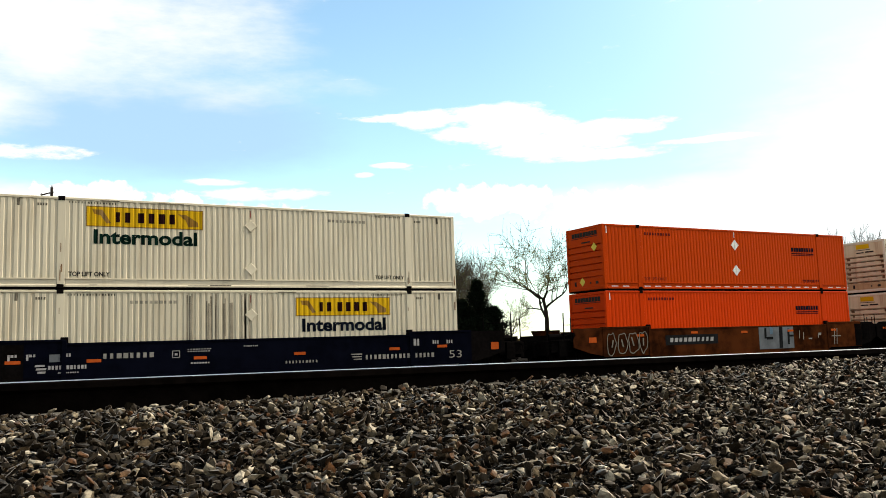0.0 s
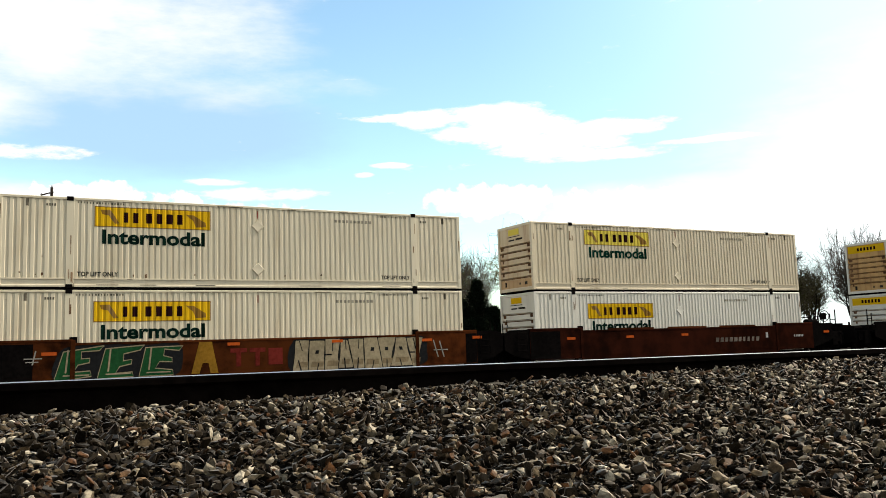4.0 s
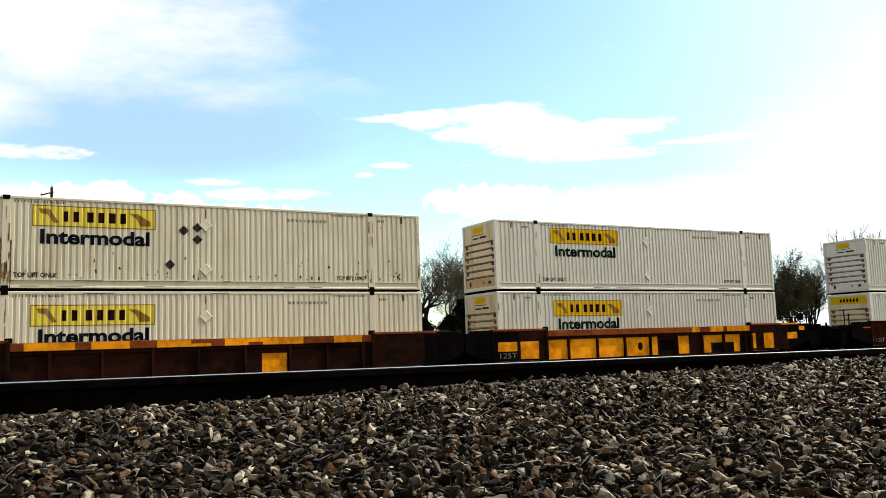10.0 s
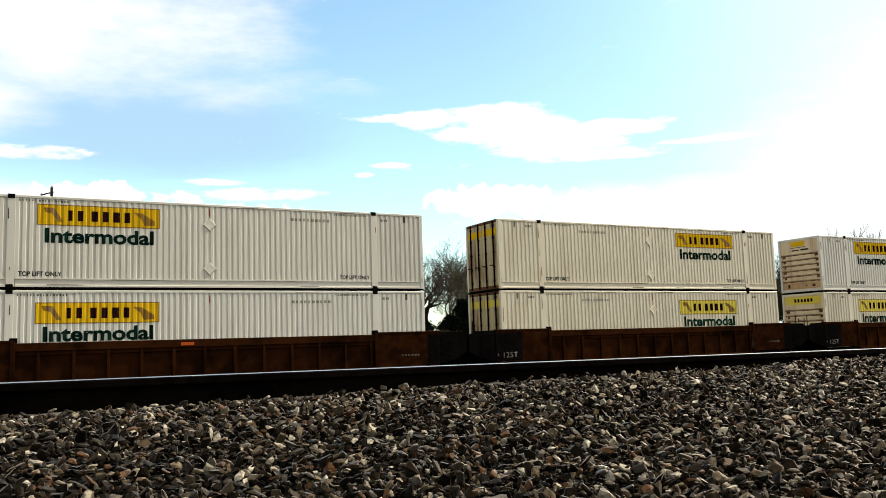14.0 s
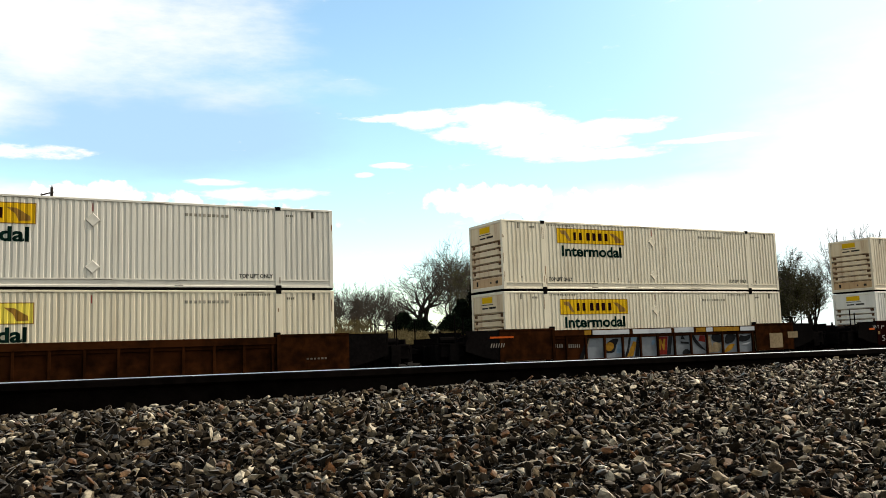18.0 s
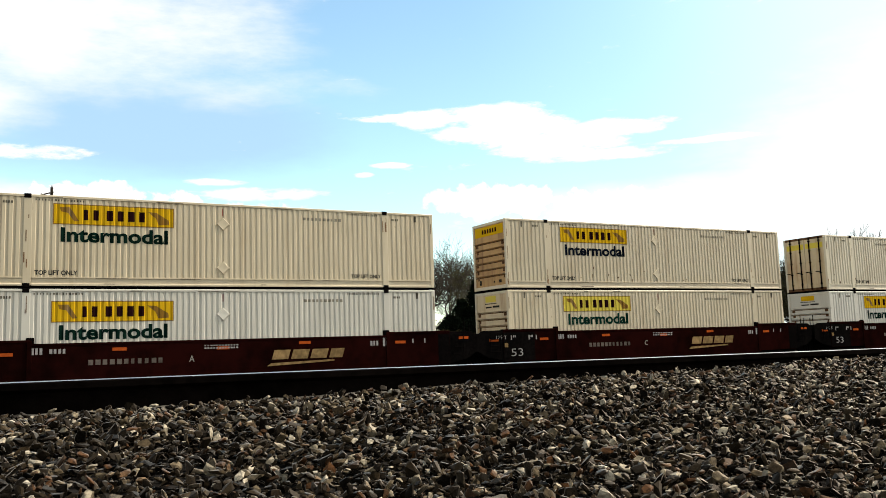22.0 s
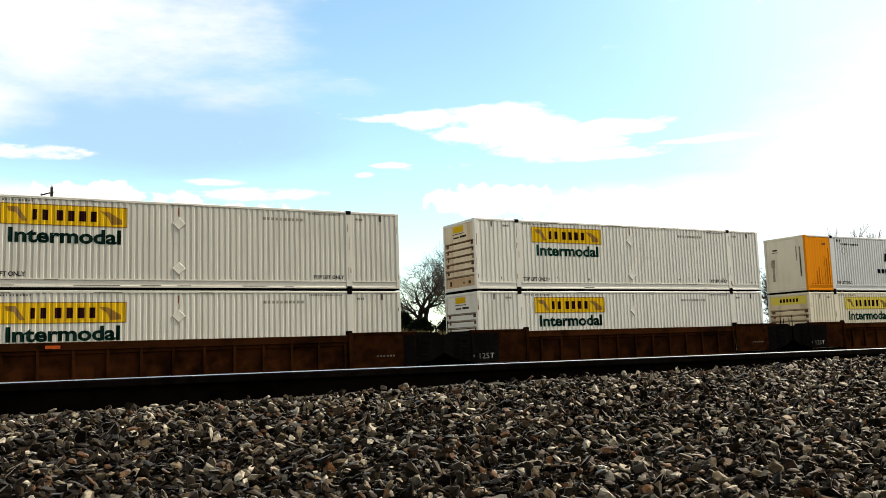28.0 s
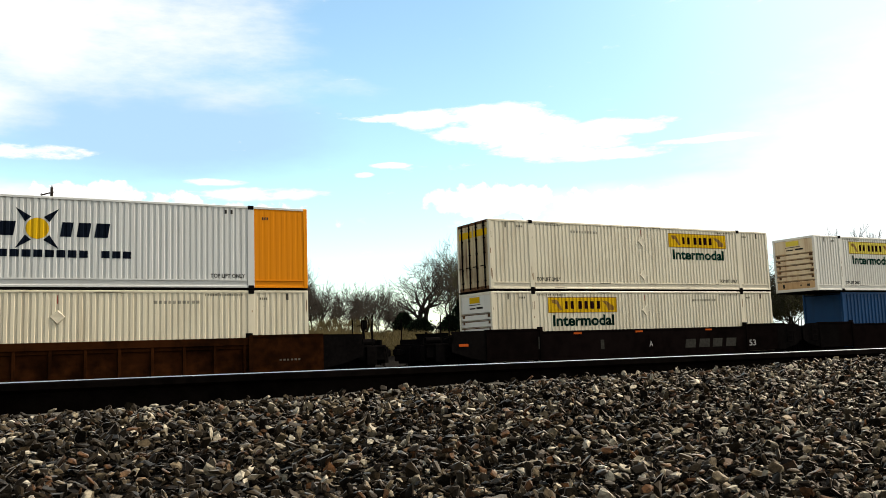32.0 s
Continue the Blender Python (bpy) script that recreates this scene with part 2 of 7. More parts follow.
# rail sides near black: rust with the deep shade below the head put in
plain("rail_rust_shade", (0.003, 0.0022, 0.0018), 0.8, 0.1, 0.5, 12.0, 0.4)
plain("rail_foot_dust", (0.075, 0.066, 0.052), 0.9, 0.0, 0.35, 9.0, 0.3)
plain("post_rust", (0.19, 0.10, 0.045), 0.8, 0.0, 0.5, 6.0)
# rust brown; it also colours the shade strips on the end ribs
plain("scrape_shade", (0.10, 0.052, 0.026), 0.8, 0.0, 0.5, 6.0)
plain("tip_soot", (0.30, 0.085, 0.006), 0.8, 0.0, 0.5, 3.0)
plain("streak", (0.22, 0.185, 0.13), 0.8, 0.0, 0.4, 2.0)
plain("rail_polished", (0.44, 0.42, 0.39), 0.42, 1.0, 0.1, 20.0, 0.05, None, 0.5)
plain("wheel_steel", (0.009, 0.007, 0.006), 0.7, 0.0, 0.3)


def dusty_gloss(m, t, b, amount):
    """Flat stone tops seen along their surface shine more than their broken sides."""
    lw = t.nodes.new("ShaderNodeLayerWeight")
    lw.inputs["Blend"].default_value = 0.5
    gl = t.nodes.new("ShaderNodeBsdfGlossy")
    gl.inputs["Roughness"].default_value, gl.inputs["Color"].default_value = 0.4, (0.94, 0.80, 0.66, 1)
    fac = maths(t, "MULTIPLY", maths(t, "POWER", lw.outputs["Facing"], 5.5), amount)
    mx = t.nodes.new("ShaderNodeMixShader")
    t.links.new(fac, mx.inputs[0]), t.links.new(b.outputs[0], mx.inputs[1]), t.links.new(gl.outputs[0], mx.inputs[2])
    t.links.new(mx.outputs[0], t.nodes["Material Output"].inputs["Surface"])


def island_material(name, colours, rough, bump_scale=60.0, shine=0.0):
    m, t, b, co, rnd = base_material(name, rough, 0.0, 0.0)
    if shine:
        dusty_gloss(m, t, b, shine)
    g = t.nodes.new("ShaderNodeNewGeometry")
    r = t.nodes.new("ShaderNodeValToRGB")
    els = r.color_ramp.elements
    while len(els) < len(colours):
        els.new(0.5)
    for el_, (p, c) in zip(els, colours):
        el_.position, el_.color = p, (*c, 1)
    t.links.new(g.outputs["Random Per Island"], r.inputs[0])
    n1 = noised(t, co, bump_scale, 5.0, 0.7)
    c = mixed(t, ramped(t, n1, 0.35, 0.7), r.outputs[0], mixed(t, 0.75, r.outputs[0], (0.012, 0.010, 0.008)))
    t.links.new(c, b.inputs["Base Color"])
    bumped(t, b, n1, 0.7, 0.006)
    return m


STONE_COLOURS = [(0.0, (0.003, 0.0022, 0.0014)), (0.25, (0.006, 0.0044, 0.0026)), (0.46, (0.014, 0.010, 0.0056)), (0.60, (0.030, 0.020, 0.0105)), (0.69, (0.135, 0.100, 0.058)),
                 (0.76, (0.018, 0.014, 0.0095)), (0.86, (0.090, 0.040, 0.016)), (0.90, (0.25, 0.198, 0.123)), (1.0, (0.50, 0.42, 0.30))]
island_material("ballast_stone", STONE_COLOURS, 0.5, 60.0, 0.72)
# stones below the train: the darkness there is put into their colour
DARK_STONE = [(0.0, (0.002, 0.0017, 0.0014)), (0.5, (0.006, 0.005, 0.004)), (1.0, (0.016, 0.013, 0.010))]
island_material("dark_stone", DARK_STONE, 0.8)
island_material("dry_grass", [(0.0, (0.10, 0.062, 0.020)), (0.35, (0.22, 0.15, 0.046)), (0.6, (0.15, 0.092, 0.028)), (0.8, (0.065, 0.062, 0.020)), (1.0, (0.30, 0.21, 0.08))], 0.9, 8.0)


def ground_material():
    m, t, b, co, rnd = base_material("earth", 0.95, 0.0, 0.0)
    n1, n2, n3 = noised(t, co, 0.35, 5.0, 0.6), noised(t, co, 6.0, 6.0, 0.65), noised(t, co, 45.0, 4.0, 0.7)
    c = mixed(t, ramped(t, n1, 0.35, 0.65), (0.12, 0.082, 0.034), (0.07, 0.058, 0.024))
    c = mixed(t, ramped(t, n2, 0.35, 0.7), c, (0.045, 0.036, 0.022))
    t.links.new(c, b.inputs["Base Color"])
    bumped(t, b, maths(t, "ADD", n2, maths(t, "MULTIPLY", n3, 0.4)), 0.8, 0.06)
    m, t, b, co, rnd = base_material("ballast_bed", 0.9, 0.0, 0.0)
    v = t.nodes.new("ShaderNodeTexVoronoi")
    v.inputs["Scale"].default_value = 22.0
    t.links.new(co, v.inputs["Vector"])
    # near black; the darkness under the train is put into this colour
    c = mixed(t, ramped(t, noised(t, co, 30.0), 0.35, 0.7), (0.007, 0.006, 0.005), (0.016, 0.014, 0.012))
    t.links.new(c, b.inputs["Base Color"])
    bumped(t, b, v.outputs["Distance"], 1.0, 0.03)


ground_material()

# ---------------------------------------------------------------- building helpers
MESHES = {}
SMALL = {"number_marking", "scraped_paint", "end_fitting", "end_marking", "side_marking", "number_marking", "data_marking", "small_marking", "address_marking", "name_marking", "name_marking", "panel_marking", "end_name_marking",
         "reflective_tape", "graffiti_line", "graffiti_stroke", "emblem", "name_emblem", "panel_scroll", "sun_ray_marking", "box_mark", "lift_lettering", "rust_streak", "grime_line", "grime_streak"}


def finish(bm, material, name="mesh"):
    me = bpy.data.meshes.new(name)
    bm.to_mesh(me)
    bm.free()
    me.materials.append(MATS[material] if isinstance(material, str) else material)
    return me


def part(name, bm, material, parent, label=""):
    """Links a bmesh (or a shared mesh) as one object under its thing."""
    me = finish(bm, material, name) if isinstance(bm, bmesh.types.BMesh) else bm
    ob = new(name, me)
    ob.parent = parent
    if label:
        ob["label"] = label
    if name in SMALL:
        ob["kind"] = "stuff"
    return ob


def shared(key, material, build):
    k = (key, material)
    if k not in MESHES:
        MESHES[k] = finish(build(), material, key if isinstance(key, str) else str(key[0]))
    return MESHES[k]


def thing(name, at, label, category, group="", rot=0.0):
    ob = new(name)
    ob.empty_display_size = 0.3
    ob.matrix_basis = pose(*at, 0, 0, rot)
    tagged(ob, label, category, group)
    return ob


def block(bm, x0, x1, y0, y1, z0, z1, bevel=0.0):
    vs = [bm.verts.new((x, y, z)) for x in (x0, x1) for y in (y0, y1) for z in (z0, z1)]
    faces = [(0, 1, 3, 2), (4, 6, 7, 5), (0, 4, 5, 1), (2, 3, 7, 6), (0, 2, 6, 4), (1, 5, 7, 3)]
    fs = [bm.faces.new([vs[i] for i in f]) for f in faces]
    if bevel:
        edges = list({e_ for f in fs for e_ in f.edges})
        bmesh.ops.bevel(bm, geom=edges, offset=bevel, segments=1, affect="EDGES")
    return vs


def blocks(*boxes, bevel=0.0):
    bm = bmesh.new()
    for bx in boxes:
        block(bm, *bx, bevel=bevel)
    return bm


def rod(bm, p0, p1, r, sides=6, r1=None):
    p0, p1 = Vector(p0), Vector(p1)
    q = (p1 - p0).to_track_quat("Z", "Y")
    rings = []
    for p, rr in ((p0, r), (p1, r if r1 is None else r1)):
        rings.append([bm.verts.new(p + q @ Vector((rr * math.cos(k * math.tau / sides), rr * math.sin(k * math.tau / sides), 0))) for k in range(sides)])
    for k in range(sides):
        bm.faces.new((rings[0][k], rings[0][(k + 1) % sides], rings[1][(k + 1) % sides], rings[1][k]))
    bm.faces.new(rings[0][::-1]), bm.faces.new(rings[1])


def pipe(points, r, sides=6):
    """One bent rod through the points."""
    bm = bmesh.new()
    points = [Vector(p) for p in points]
    rings = []
    for k, p in enumerate(points):
        d = points[min(k + 1, len(points) - 1)] - points[max(k - 1, 0)]
        q = d.to_track_quat("Z", "Y")
        rings.append([bm.verts.new(p + q @ Vector((r * math.cos(j * math.tau / sides), r * math.sin(j * math.tau / sides), 0))) for j in range(sides)])
    for a_, b_ in zip(rings, rings[1:]):
        for j in range(sides):
            bm.faces.new((a_[j], a_[(j + 1) % sides], b_[(j + 1) % sides], b_[j]))
    bm.faces.new(rings[0][::-1]), bm.faces.new(rings[-1])
    return bm


def prism(bm, outline, y0, y1):
    """An outline in x, z drawn out from y0 to y1."""
    a_ = [bm.verts.new((x, y0, z)) for x, z in outline]
    b_ = [bm.verts.new((x, y1, z)) for x, z in outline]
    n = len(outline)
    bm.faces.new(a_), bm.faces.new(b_[::-1])
    for k in range(n):
        bm.faces.new((a_[k], b_[k], b_[(k + 1) % n], a_[(k + 1) % n]))
    bmesh.ops.recalc_face_normals(bm, faces=bm.faces[:])


def lettering(body, width, height, bold=0.018):
    """The words as flat faces in x, z, from the origin, read from -y."""
    key = ("words", body, round(width, 2), round(height, 2))
    if key not in MESHES:
        cu = bpy.data.curves.new("words", "FONT")
        cu.body, cu.size, cu.offset, cu.resolution_u = body, 1.0, bold, 3
        ob = bpy.data.objects.new("words", cu)
        scene.collection.objects.link(ob)
        bpy.context.view_layer.update()
        me = bpy.data.meshes.new_from_object(ob.evaluated_get(bpy.context.evaluated_depsgraph_get()))
        bpy.data.objects.remove(ob)
        co = np.empty(len(me.vertices) * 3)
        me.vertices.foreach_get("co", co)
        co = co.reshape(-1, 3)
        lo, hi = co.min(0), co.max(0)
        x = (co[:, 0] - lo[0]) / (hi[0] - lo[0]) * width
        z = (co[:, 1] - lo[1]) / (hi[1] - lo[1]) * height
        me.vertices.foreach_set("co", np.stack([x, x * 0, z], 1).ravel())
        me.update()
        MESHES[key] = me
    return MESHES[key]


def rects(*quads, lean=0.0):
    """Flat faces x0, x1, z0, z1."""
    bm = bmesh.new()
    for x0, x1, z0, z1 in quads:
        s_ = lean * (z1 - z0)
        bm.faces.new([bm.verts.new(p) for p in ((x0, 0, z0), (x1, 0, z0), (x1 + s_, 0, z1), (x0 + s_, 0, z1))])
    return bm


def word_bars(x0, x1, z0, z1, count, seed=1, gap=0.42, lean=0.0):
    """Plain bars in place of writing."""
    rng = random.Random(seed)
    step = (x1 - x0) / count
    return rects(*[(x0 + k * step, x0 + (k + 1 - gap * rng.uniform(0.6, 1.3)) * step, z0, z1) for k in range(count)], lean=lean)


def polygon(points):
    bm = bmesh.new()
    bm.faces.new([bm.verts.new((x, 0, z)) for x, z in points])
    return bm


def merged(*bms):
    out = bmesh.new()
    for b_ in bms:
        me = bpy.data.meshes.new("t")
        b_.to_mesh(me)
        b_.free()
        out.from_mesh(me)
        bpy.data.meshes.remove(me)
    return out

# ---------------------------------------------------------------- ground and tracks
NEAR_Y = 4.10           # near rail of the near track
GRADE = -0.00542        # the near track falls towards +x


def rail_top(x):
    return 0.9567 + GRADE * max(-80.0, min(120.0, x))


def smooth(a_, b_, v):
    f = max(0.0, min(1.0, (v - a_) / (b_ - a_)))
    return f * f * (3 - 2 * f)


def between(rows, v):
    """A value between the rows (place, value), level beyond both ends."""
    if v <= rows[0][0]:
        return rows[0][1]
    for (a_, p), (b_, q) in zip(rows, rows[1:]):
        if v <= b_:
            return p + (q - p) * (v - a_) / (b_ - a_)
    return rows[-1][1]


PROFILE = [(-3000, -0.6), (-60, -0.6), (-12, -0.35), (-3, 0.25), (0, 0.48), (1.52, 0.594), (3.34, 0.752), (3.8, 0.785), (4.2, 0.79), (5.3, 0.72), (6.0, 0.64), (8.6, -0.5),
           (24, -0.75), (26.6, -0.70), (28.2, -0.24), (31.9, -0.24), (33.4, -0.7), (36, -0.45), (41, 0.95), (47, 1.85), (60, 2.3), (80, 2.8), (120, 3.2), (3000, 3.2)]
# how far the dust and the stones lie below the running surface along the near rail
DUST = [(0.0, 0.144), (0.8, 0.140), (1.8, 0.122), (2.7, 0.108), (4.4, 0.096), (6.1, 0.060), (12.0, 0.05)]


def ground_z(x, y):
    z = between(PROFILE, y)
    near = 1 - smooth(7.0, 20.0, y) if y > -20 else 1 - smooth(20.0, 60.0, -y)
    z += near * GRADE * max(-80.0, min(120.0, x))
    # the bank sinks away further along the line
    if y > 36:
        z -= (z + 0.4) * 0.62 * smooth(0.40, 0.82, x / y) * smooth(36, 42, y)
    # the shoulder of stones climbs against the rail further on
    if 2.4 < y < 4.5:
        edge = rail_top(x) - between(DUST, x) - 0.045
        z += (edge - z) * smooth(2.4, 3.85, y) * (1 - smooth(4.2, 4.4, y))
    if 35 < y < 400:
        z += 0.25 * noise.noise(Vector((x * 0.06, y * 0.08, 0))) * smooth(35, 45, y)
    return z


def ground():
    xs = [-3000, -800, -300, -150] + [-80 + 8 * k for k in range(9)] + [-8 + 2 * k for k in range(4)] + [0.8 * k for k in range(26)] + [22 + 6 * k for k in range(22)] + [160, 200, 300, 500, 900, 3000]
    xs = sorted(set(xs))
    ys = [-3000, -600, -150, -60, -30, -12, -8, -4, -2, 0, 0.8, 1.52, 2.0, 2.4, 2.8, 3.1, 3.4, 3.6, 3.8, 3.95, 4.2, 4.4, 5.3, 6.0, 7.3, 8.6, 10.5, 14, 19, 24, 26.6, 28.2, 31.9, 33.4, 36, 38.5, 41, 44, 47, 52, 60, 70, 80, 100, 120, 200, 400, 900, 3000]
    verts = [(x, y, ground_z(x, y)) for y in ys for x in xs]
    n = len(xs)
    faces = [(j * n + i, j * n + i + 1, (j + 1) * n + i + 1, (j + 1) * n + i) for j in range(len(ys) - 1) for i in range(n - 1)]
    me = bpy.data.meshes.new("ground")
    me.from_pydata(verts, [], faces)
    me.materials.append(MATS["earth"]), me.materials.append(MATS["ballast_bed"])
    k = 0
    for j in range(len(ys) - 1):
        # dark bed runs up the bank and stands in for shade behind the train
        dark_bed = -3 < ys[j] < 40
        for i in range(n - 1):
            me.polygons[k].material_index = 1 if dark_bed else 0
            me.polygons[k].use_smooth = True
            k += 1
    ob = new("ground", me)
    return tagged(ob, "dry earth and gravel ground with a grassy bank", "ground", kind="structure")


GROUND = ground()


def rail_profile(side=1):
    # half width, height below the running surface
    return [(-0.036, -0.009), (-0.031, -0.003), (-0.018, 0.0), (0.018, 0.0), (0.030, -0.003), (0.036, -0.012), (0.036, -0.036), (0.010, -0.052), (0.009, -0.144), (0.075, -0.172), (0.075, -0.186),
            (-0.075, -0.186), (-0.075, -0.172), (-0.009, -0.144), (-0.010, -0.052), (-0.036, -0.036)]


def rail(name, y, z_of, x0, x1, step):
    prof = rail_profile()
    bm = bmesh.new()
    rows = []
    x = x0
    while x <= x1 + 1e-6:
        rows.append([bm.verts.new((x, y + a_, z_of(x) + h)) for a_, h in prof])
        x += step
    for r0, r1 in zip(rows, rows[1:]):
        for k in range(len(prof)):
            f = bm.faces.new((r0[k], r0[(k + 1) % len(prof)], r1[(k + 1) % len(prof)], r1[k]))
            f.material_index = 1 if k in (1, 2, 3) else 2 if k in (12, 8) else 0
    bmesh.ops.recalc_face_normals(bm, faces=bm.faces[:])
    me = bpy.data.meshes.new(name)
    bm.to_mesh(me)
    bm.free()
    for m in ("rail_rust_shade", "rail_polished", "rail_foot_dust"):
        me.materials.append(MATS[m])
    return tagged(new(name, me), "worn steel rail with a polished running surface", "rail", "rails", "structure")


rail("rail", NEAR_Y + 0.036, rail_top, -80, 120, 10)
# the far rail of the near track lies lower: the track is canted
rail("rail", NEAR_Y + 0.036 + 1.505, lambda x: rail_top(x) - 0.075, -80, 120, 10)


def dust_bank():
    """Pale fines heaped over the foot of the near rail."""
    rng = random.Random(13)
    bm = bmesh.new()
    rows = []
    x = -6.0
    while x < 16.0:
        top = rail_top(x) - between(DUST, x) + rng.gauss(0, 0.003)
        rows.append([bm.verts.new((x, NEAR_Y + a_, top - d)) for a_, d in ((0.03, -0.003), (-0.02, 0.004), (-0.06, 0.024 + rng.gauss(0, 0.004)), (-0.13, 0.075))])
        x += 0.06
    for p, q in zip(rows, rows[1:]):
        for k in range(3):
            f = bm.faces.new((p[k], p[k + 1], q[k + 1], q[k]))
            f.smooth = True
    bmesh.ops.recalc_face_normals(bm, faces=bm.faces[:])
    tagged(new("dust_bank", finish(bm, "rail_foot_dust", "dust_bank")), "pale tan dust heaped along the foot of the rail", "dust", kind="structure")


dust_bank()
TRACK_C = SIDE_Y + 1.295
for y_ in (TRACK_C - 0.7525, TRACK_C + 0.7525):
    rail("rail", y_, lambda x: 0.0, -120, 480, 20)


def ties():
    bm = blocks((-0.115, 0.115, -1.3, 1.3, -0.15, 0.0), bevel=0.012)
    me = finish(bm, "tie_wood", "tie")
    for k in range(44):
        x = -5.2 + 0.52 * k
        ob = new("tie", me)
        ob.matrix_basis = pose(x, NEAR_Y + 0.79, rail_top(x) - 0.215, -2.5, 0, 0)
        tagged(ob, "dark creosoted wooden tie bedded in gravel", "railway tie", "ties", "structure")


ties()


# ---------------------------------------------------------------- containers
LEN, WID, HGT = 16.15, 2.59, 2.860
RIB_DEPTH = 0.024
SECTIONS = ((0.14, 1.93, 9), (2.17, 13.98, 62), (14.22, 16.01, 9))


def corr(x, sections=SECTIONS):
    """Depth of the pressed side behind its outer face."""
    for x0, x1, n in sections:
        if x0 <= x <= x1:
            p = ((x - x0) / (x1 - x0) * n) % 1.0
            if p < 0.46:
                return 0.0
            if p < 0.58:
                return RIB_DEPTH * (p - 0.46) / 0.12
            if p < 0.86:
                return RIB_DEPTH
            return RIB_DEPTH * (1.0 - p) / 0.14
    return 0.0


BREAKS = sorted(x0 + (x1 - x0) / n * (k + f) for x0, x1, n in SECTIONS for k in range(n) for f in (0.0, 0.46, 0.58, 0.86))


def wrapped(bm, lift=0.004, base=0.012, level=False):
    """Lays flat faces of x, z on the pressed side."""
    xs = [v.co.x for v in bm.verts]
    lo, hi = min(xs), max(xs)
    for bx in BREAKS:
        if lo + 0.002 < bx < hi - 0.002:
            bmesh.ops.bisect_plane(bm, geom=bm.verts[:] + bm.edges[:] + bm.faces[:], plane_co=(bx, 0, 0), plane_no=(1, 0, 0), dist=0.0004)
    for v in bm.verts:
        v.co.y = base + (0.0 if level else corr(v.co.x)) - lift
    for f in bm.faces:
        if f.normal.y > 0:
            f.normal_flip()
    return bm


def words_at(body, x, z, width, height, bold=0.018):
    bm = bmesh.new()
    bm.from_mesh(lettering(body, width, height, bold))
    bmesh.ops.translate(bm, verts=bm.verts, vec=(x, 0, z))
    return bm


def side_panel(k, z0=0.30, z1=HGT - 0.08):
    x0, x1, n = SECTIONS[k]
    bm = bmesh.new()
    xs = sorted({x0, x1} | {b_ for b_ in BREAKS if x0 < b_ < x1})
    lo = [bm.verts.new((x, 0.012 + corr(x), z0)) for x in xs]
    hi = [bm.verts.new((x, 0.012 + corr(x), z1)) for x in xs]
    for i in range(len(xs) - 1):
        bm.faces.new((lo[i], lo[i + 1], hi[i + 1], hi[i]))
    return bm


def end_wall(ribs=6, tall=HGT):
    """A pressed end with level ribs, facing -x."""
    bm = bmesh.new()
    zs = [(0.16, 0.0), (0.52, 0.0)]
    step = (tall - 0.62 - 0.55) / ribs
    for k in range(ribs):
        z = 0.55 + k * step
        zs += [(z, 0.0), (z + 0.02, 0.085), (z + step * 0.20, 0.085), (z + step * 0.20 + 0.02, 0.0)]
    zs += [(tall - 0.60, 0.0), (tall - 0.11, 0.0)]
    a_ = [bm.verts.new((0.03 + d, 0.13, z)) for z, d in zs]
    b_ = [bm.verts.new((0.03 + d, WID - 0.13, z)) for z, d in zs]
    for i in range(len(zs) - 1):
        bm.faces.new((a_[i], a_[i + 1], b_[i + 1], b_[i]))
    return bm


def diamond(x, z, r):
    return polygon([(x, z - r), (x + r, z), (x, z + r), (x - r, z)])


def folded_plate(x, z, r):
    """A diamond plate that stands proud of the side, folded along both diagonals."""
    bm = bmesh.new()
    rim = [bm.verts.new((x + a_ * r, 0.014, z + b_ * r)) for a_, b_ in ((0, -1), (1, 0), (0, 1), (-1, 0))]
    lip = [bm.verts.new((x + a_ * r * 0.86, -0.018, z + b_ * r * 0.86)) for a_, b_ in ((0, -1), (1, 0), (0, 1), (-1, 0))]
    mid = bm.verts.new((x, -0.011, z))
    for k in range(4):
        bm.faces.new((rim[k], rim[(k + 1) % 4], lip[(k + 1) % 4], lip[k]))
        bm.faces.new((lip[k], lip[(k + 1) % 4], mid))
    bmesh.ops.recalc_face_normals(bm, faces=bm.faces[:])
    return bm


def diamond_ring(x, z, r, w=0.03):
    bm = bmesh.new()
    o = [bm.verts.new((x + a_ * r, 0, z + b_ * r)) for a_, b_ in ((0, -1), (1, 0), (0, 1), (-1, 0))]
    i = [bm.verts.new((x + a_ * (r - w), 0, z + b_ * (r - w))) for a_, b_ in ((0, -1), (1, 0), (0, 1), (-1, 0))]
    for k in range(4):
        bm.faces.new((o[k], o[(k + 1) % 4], i[(k + 1) % 4], i[k]))
    return bm


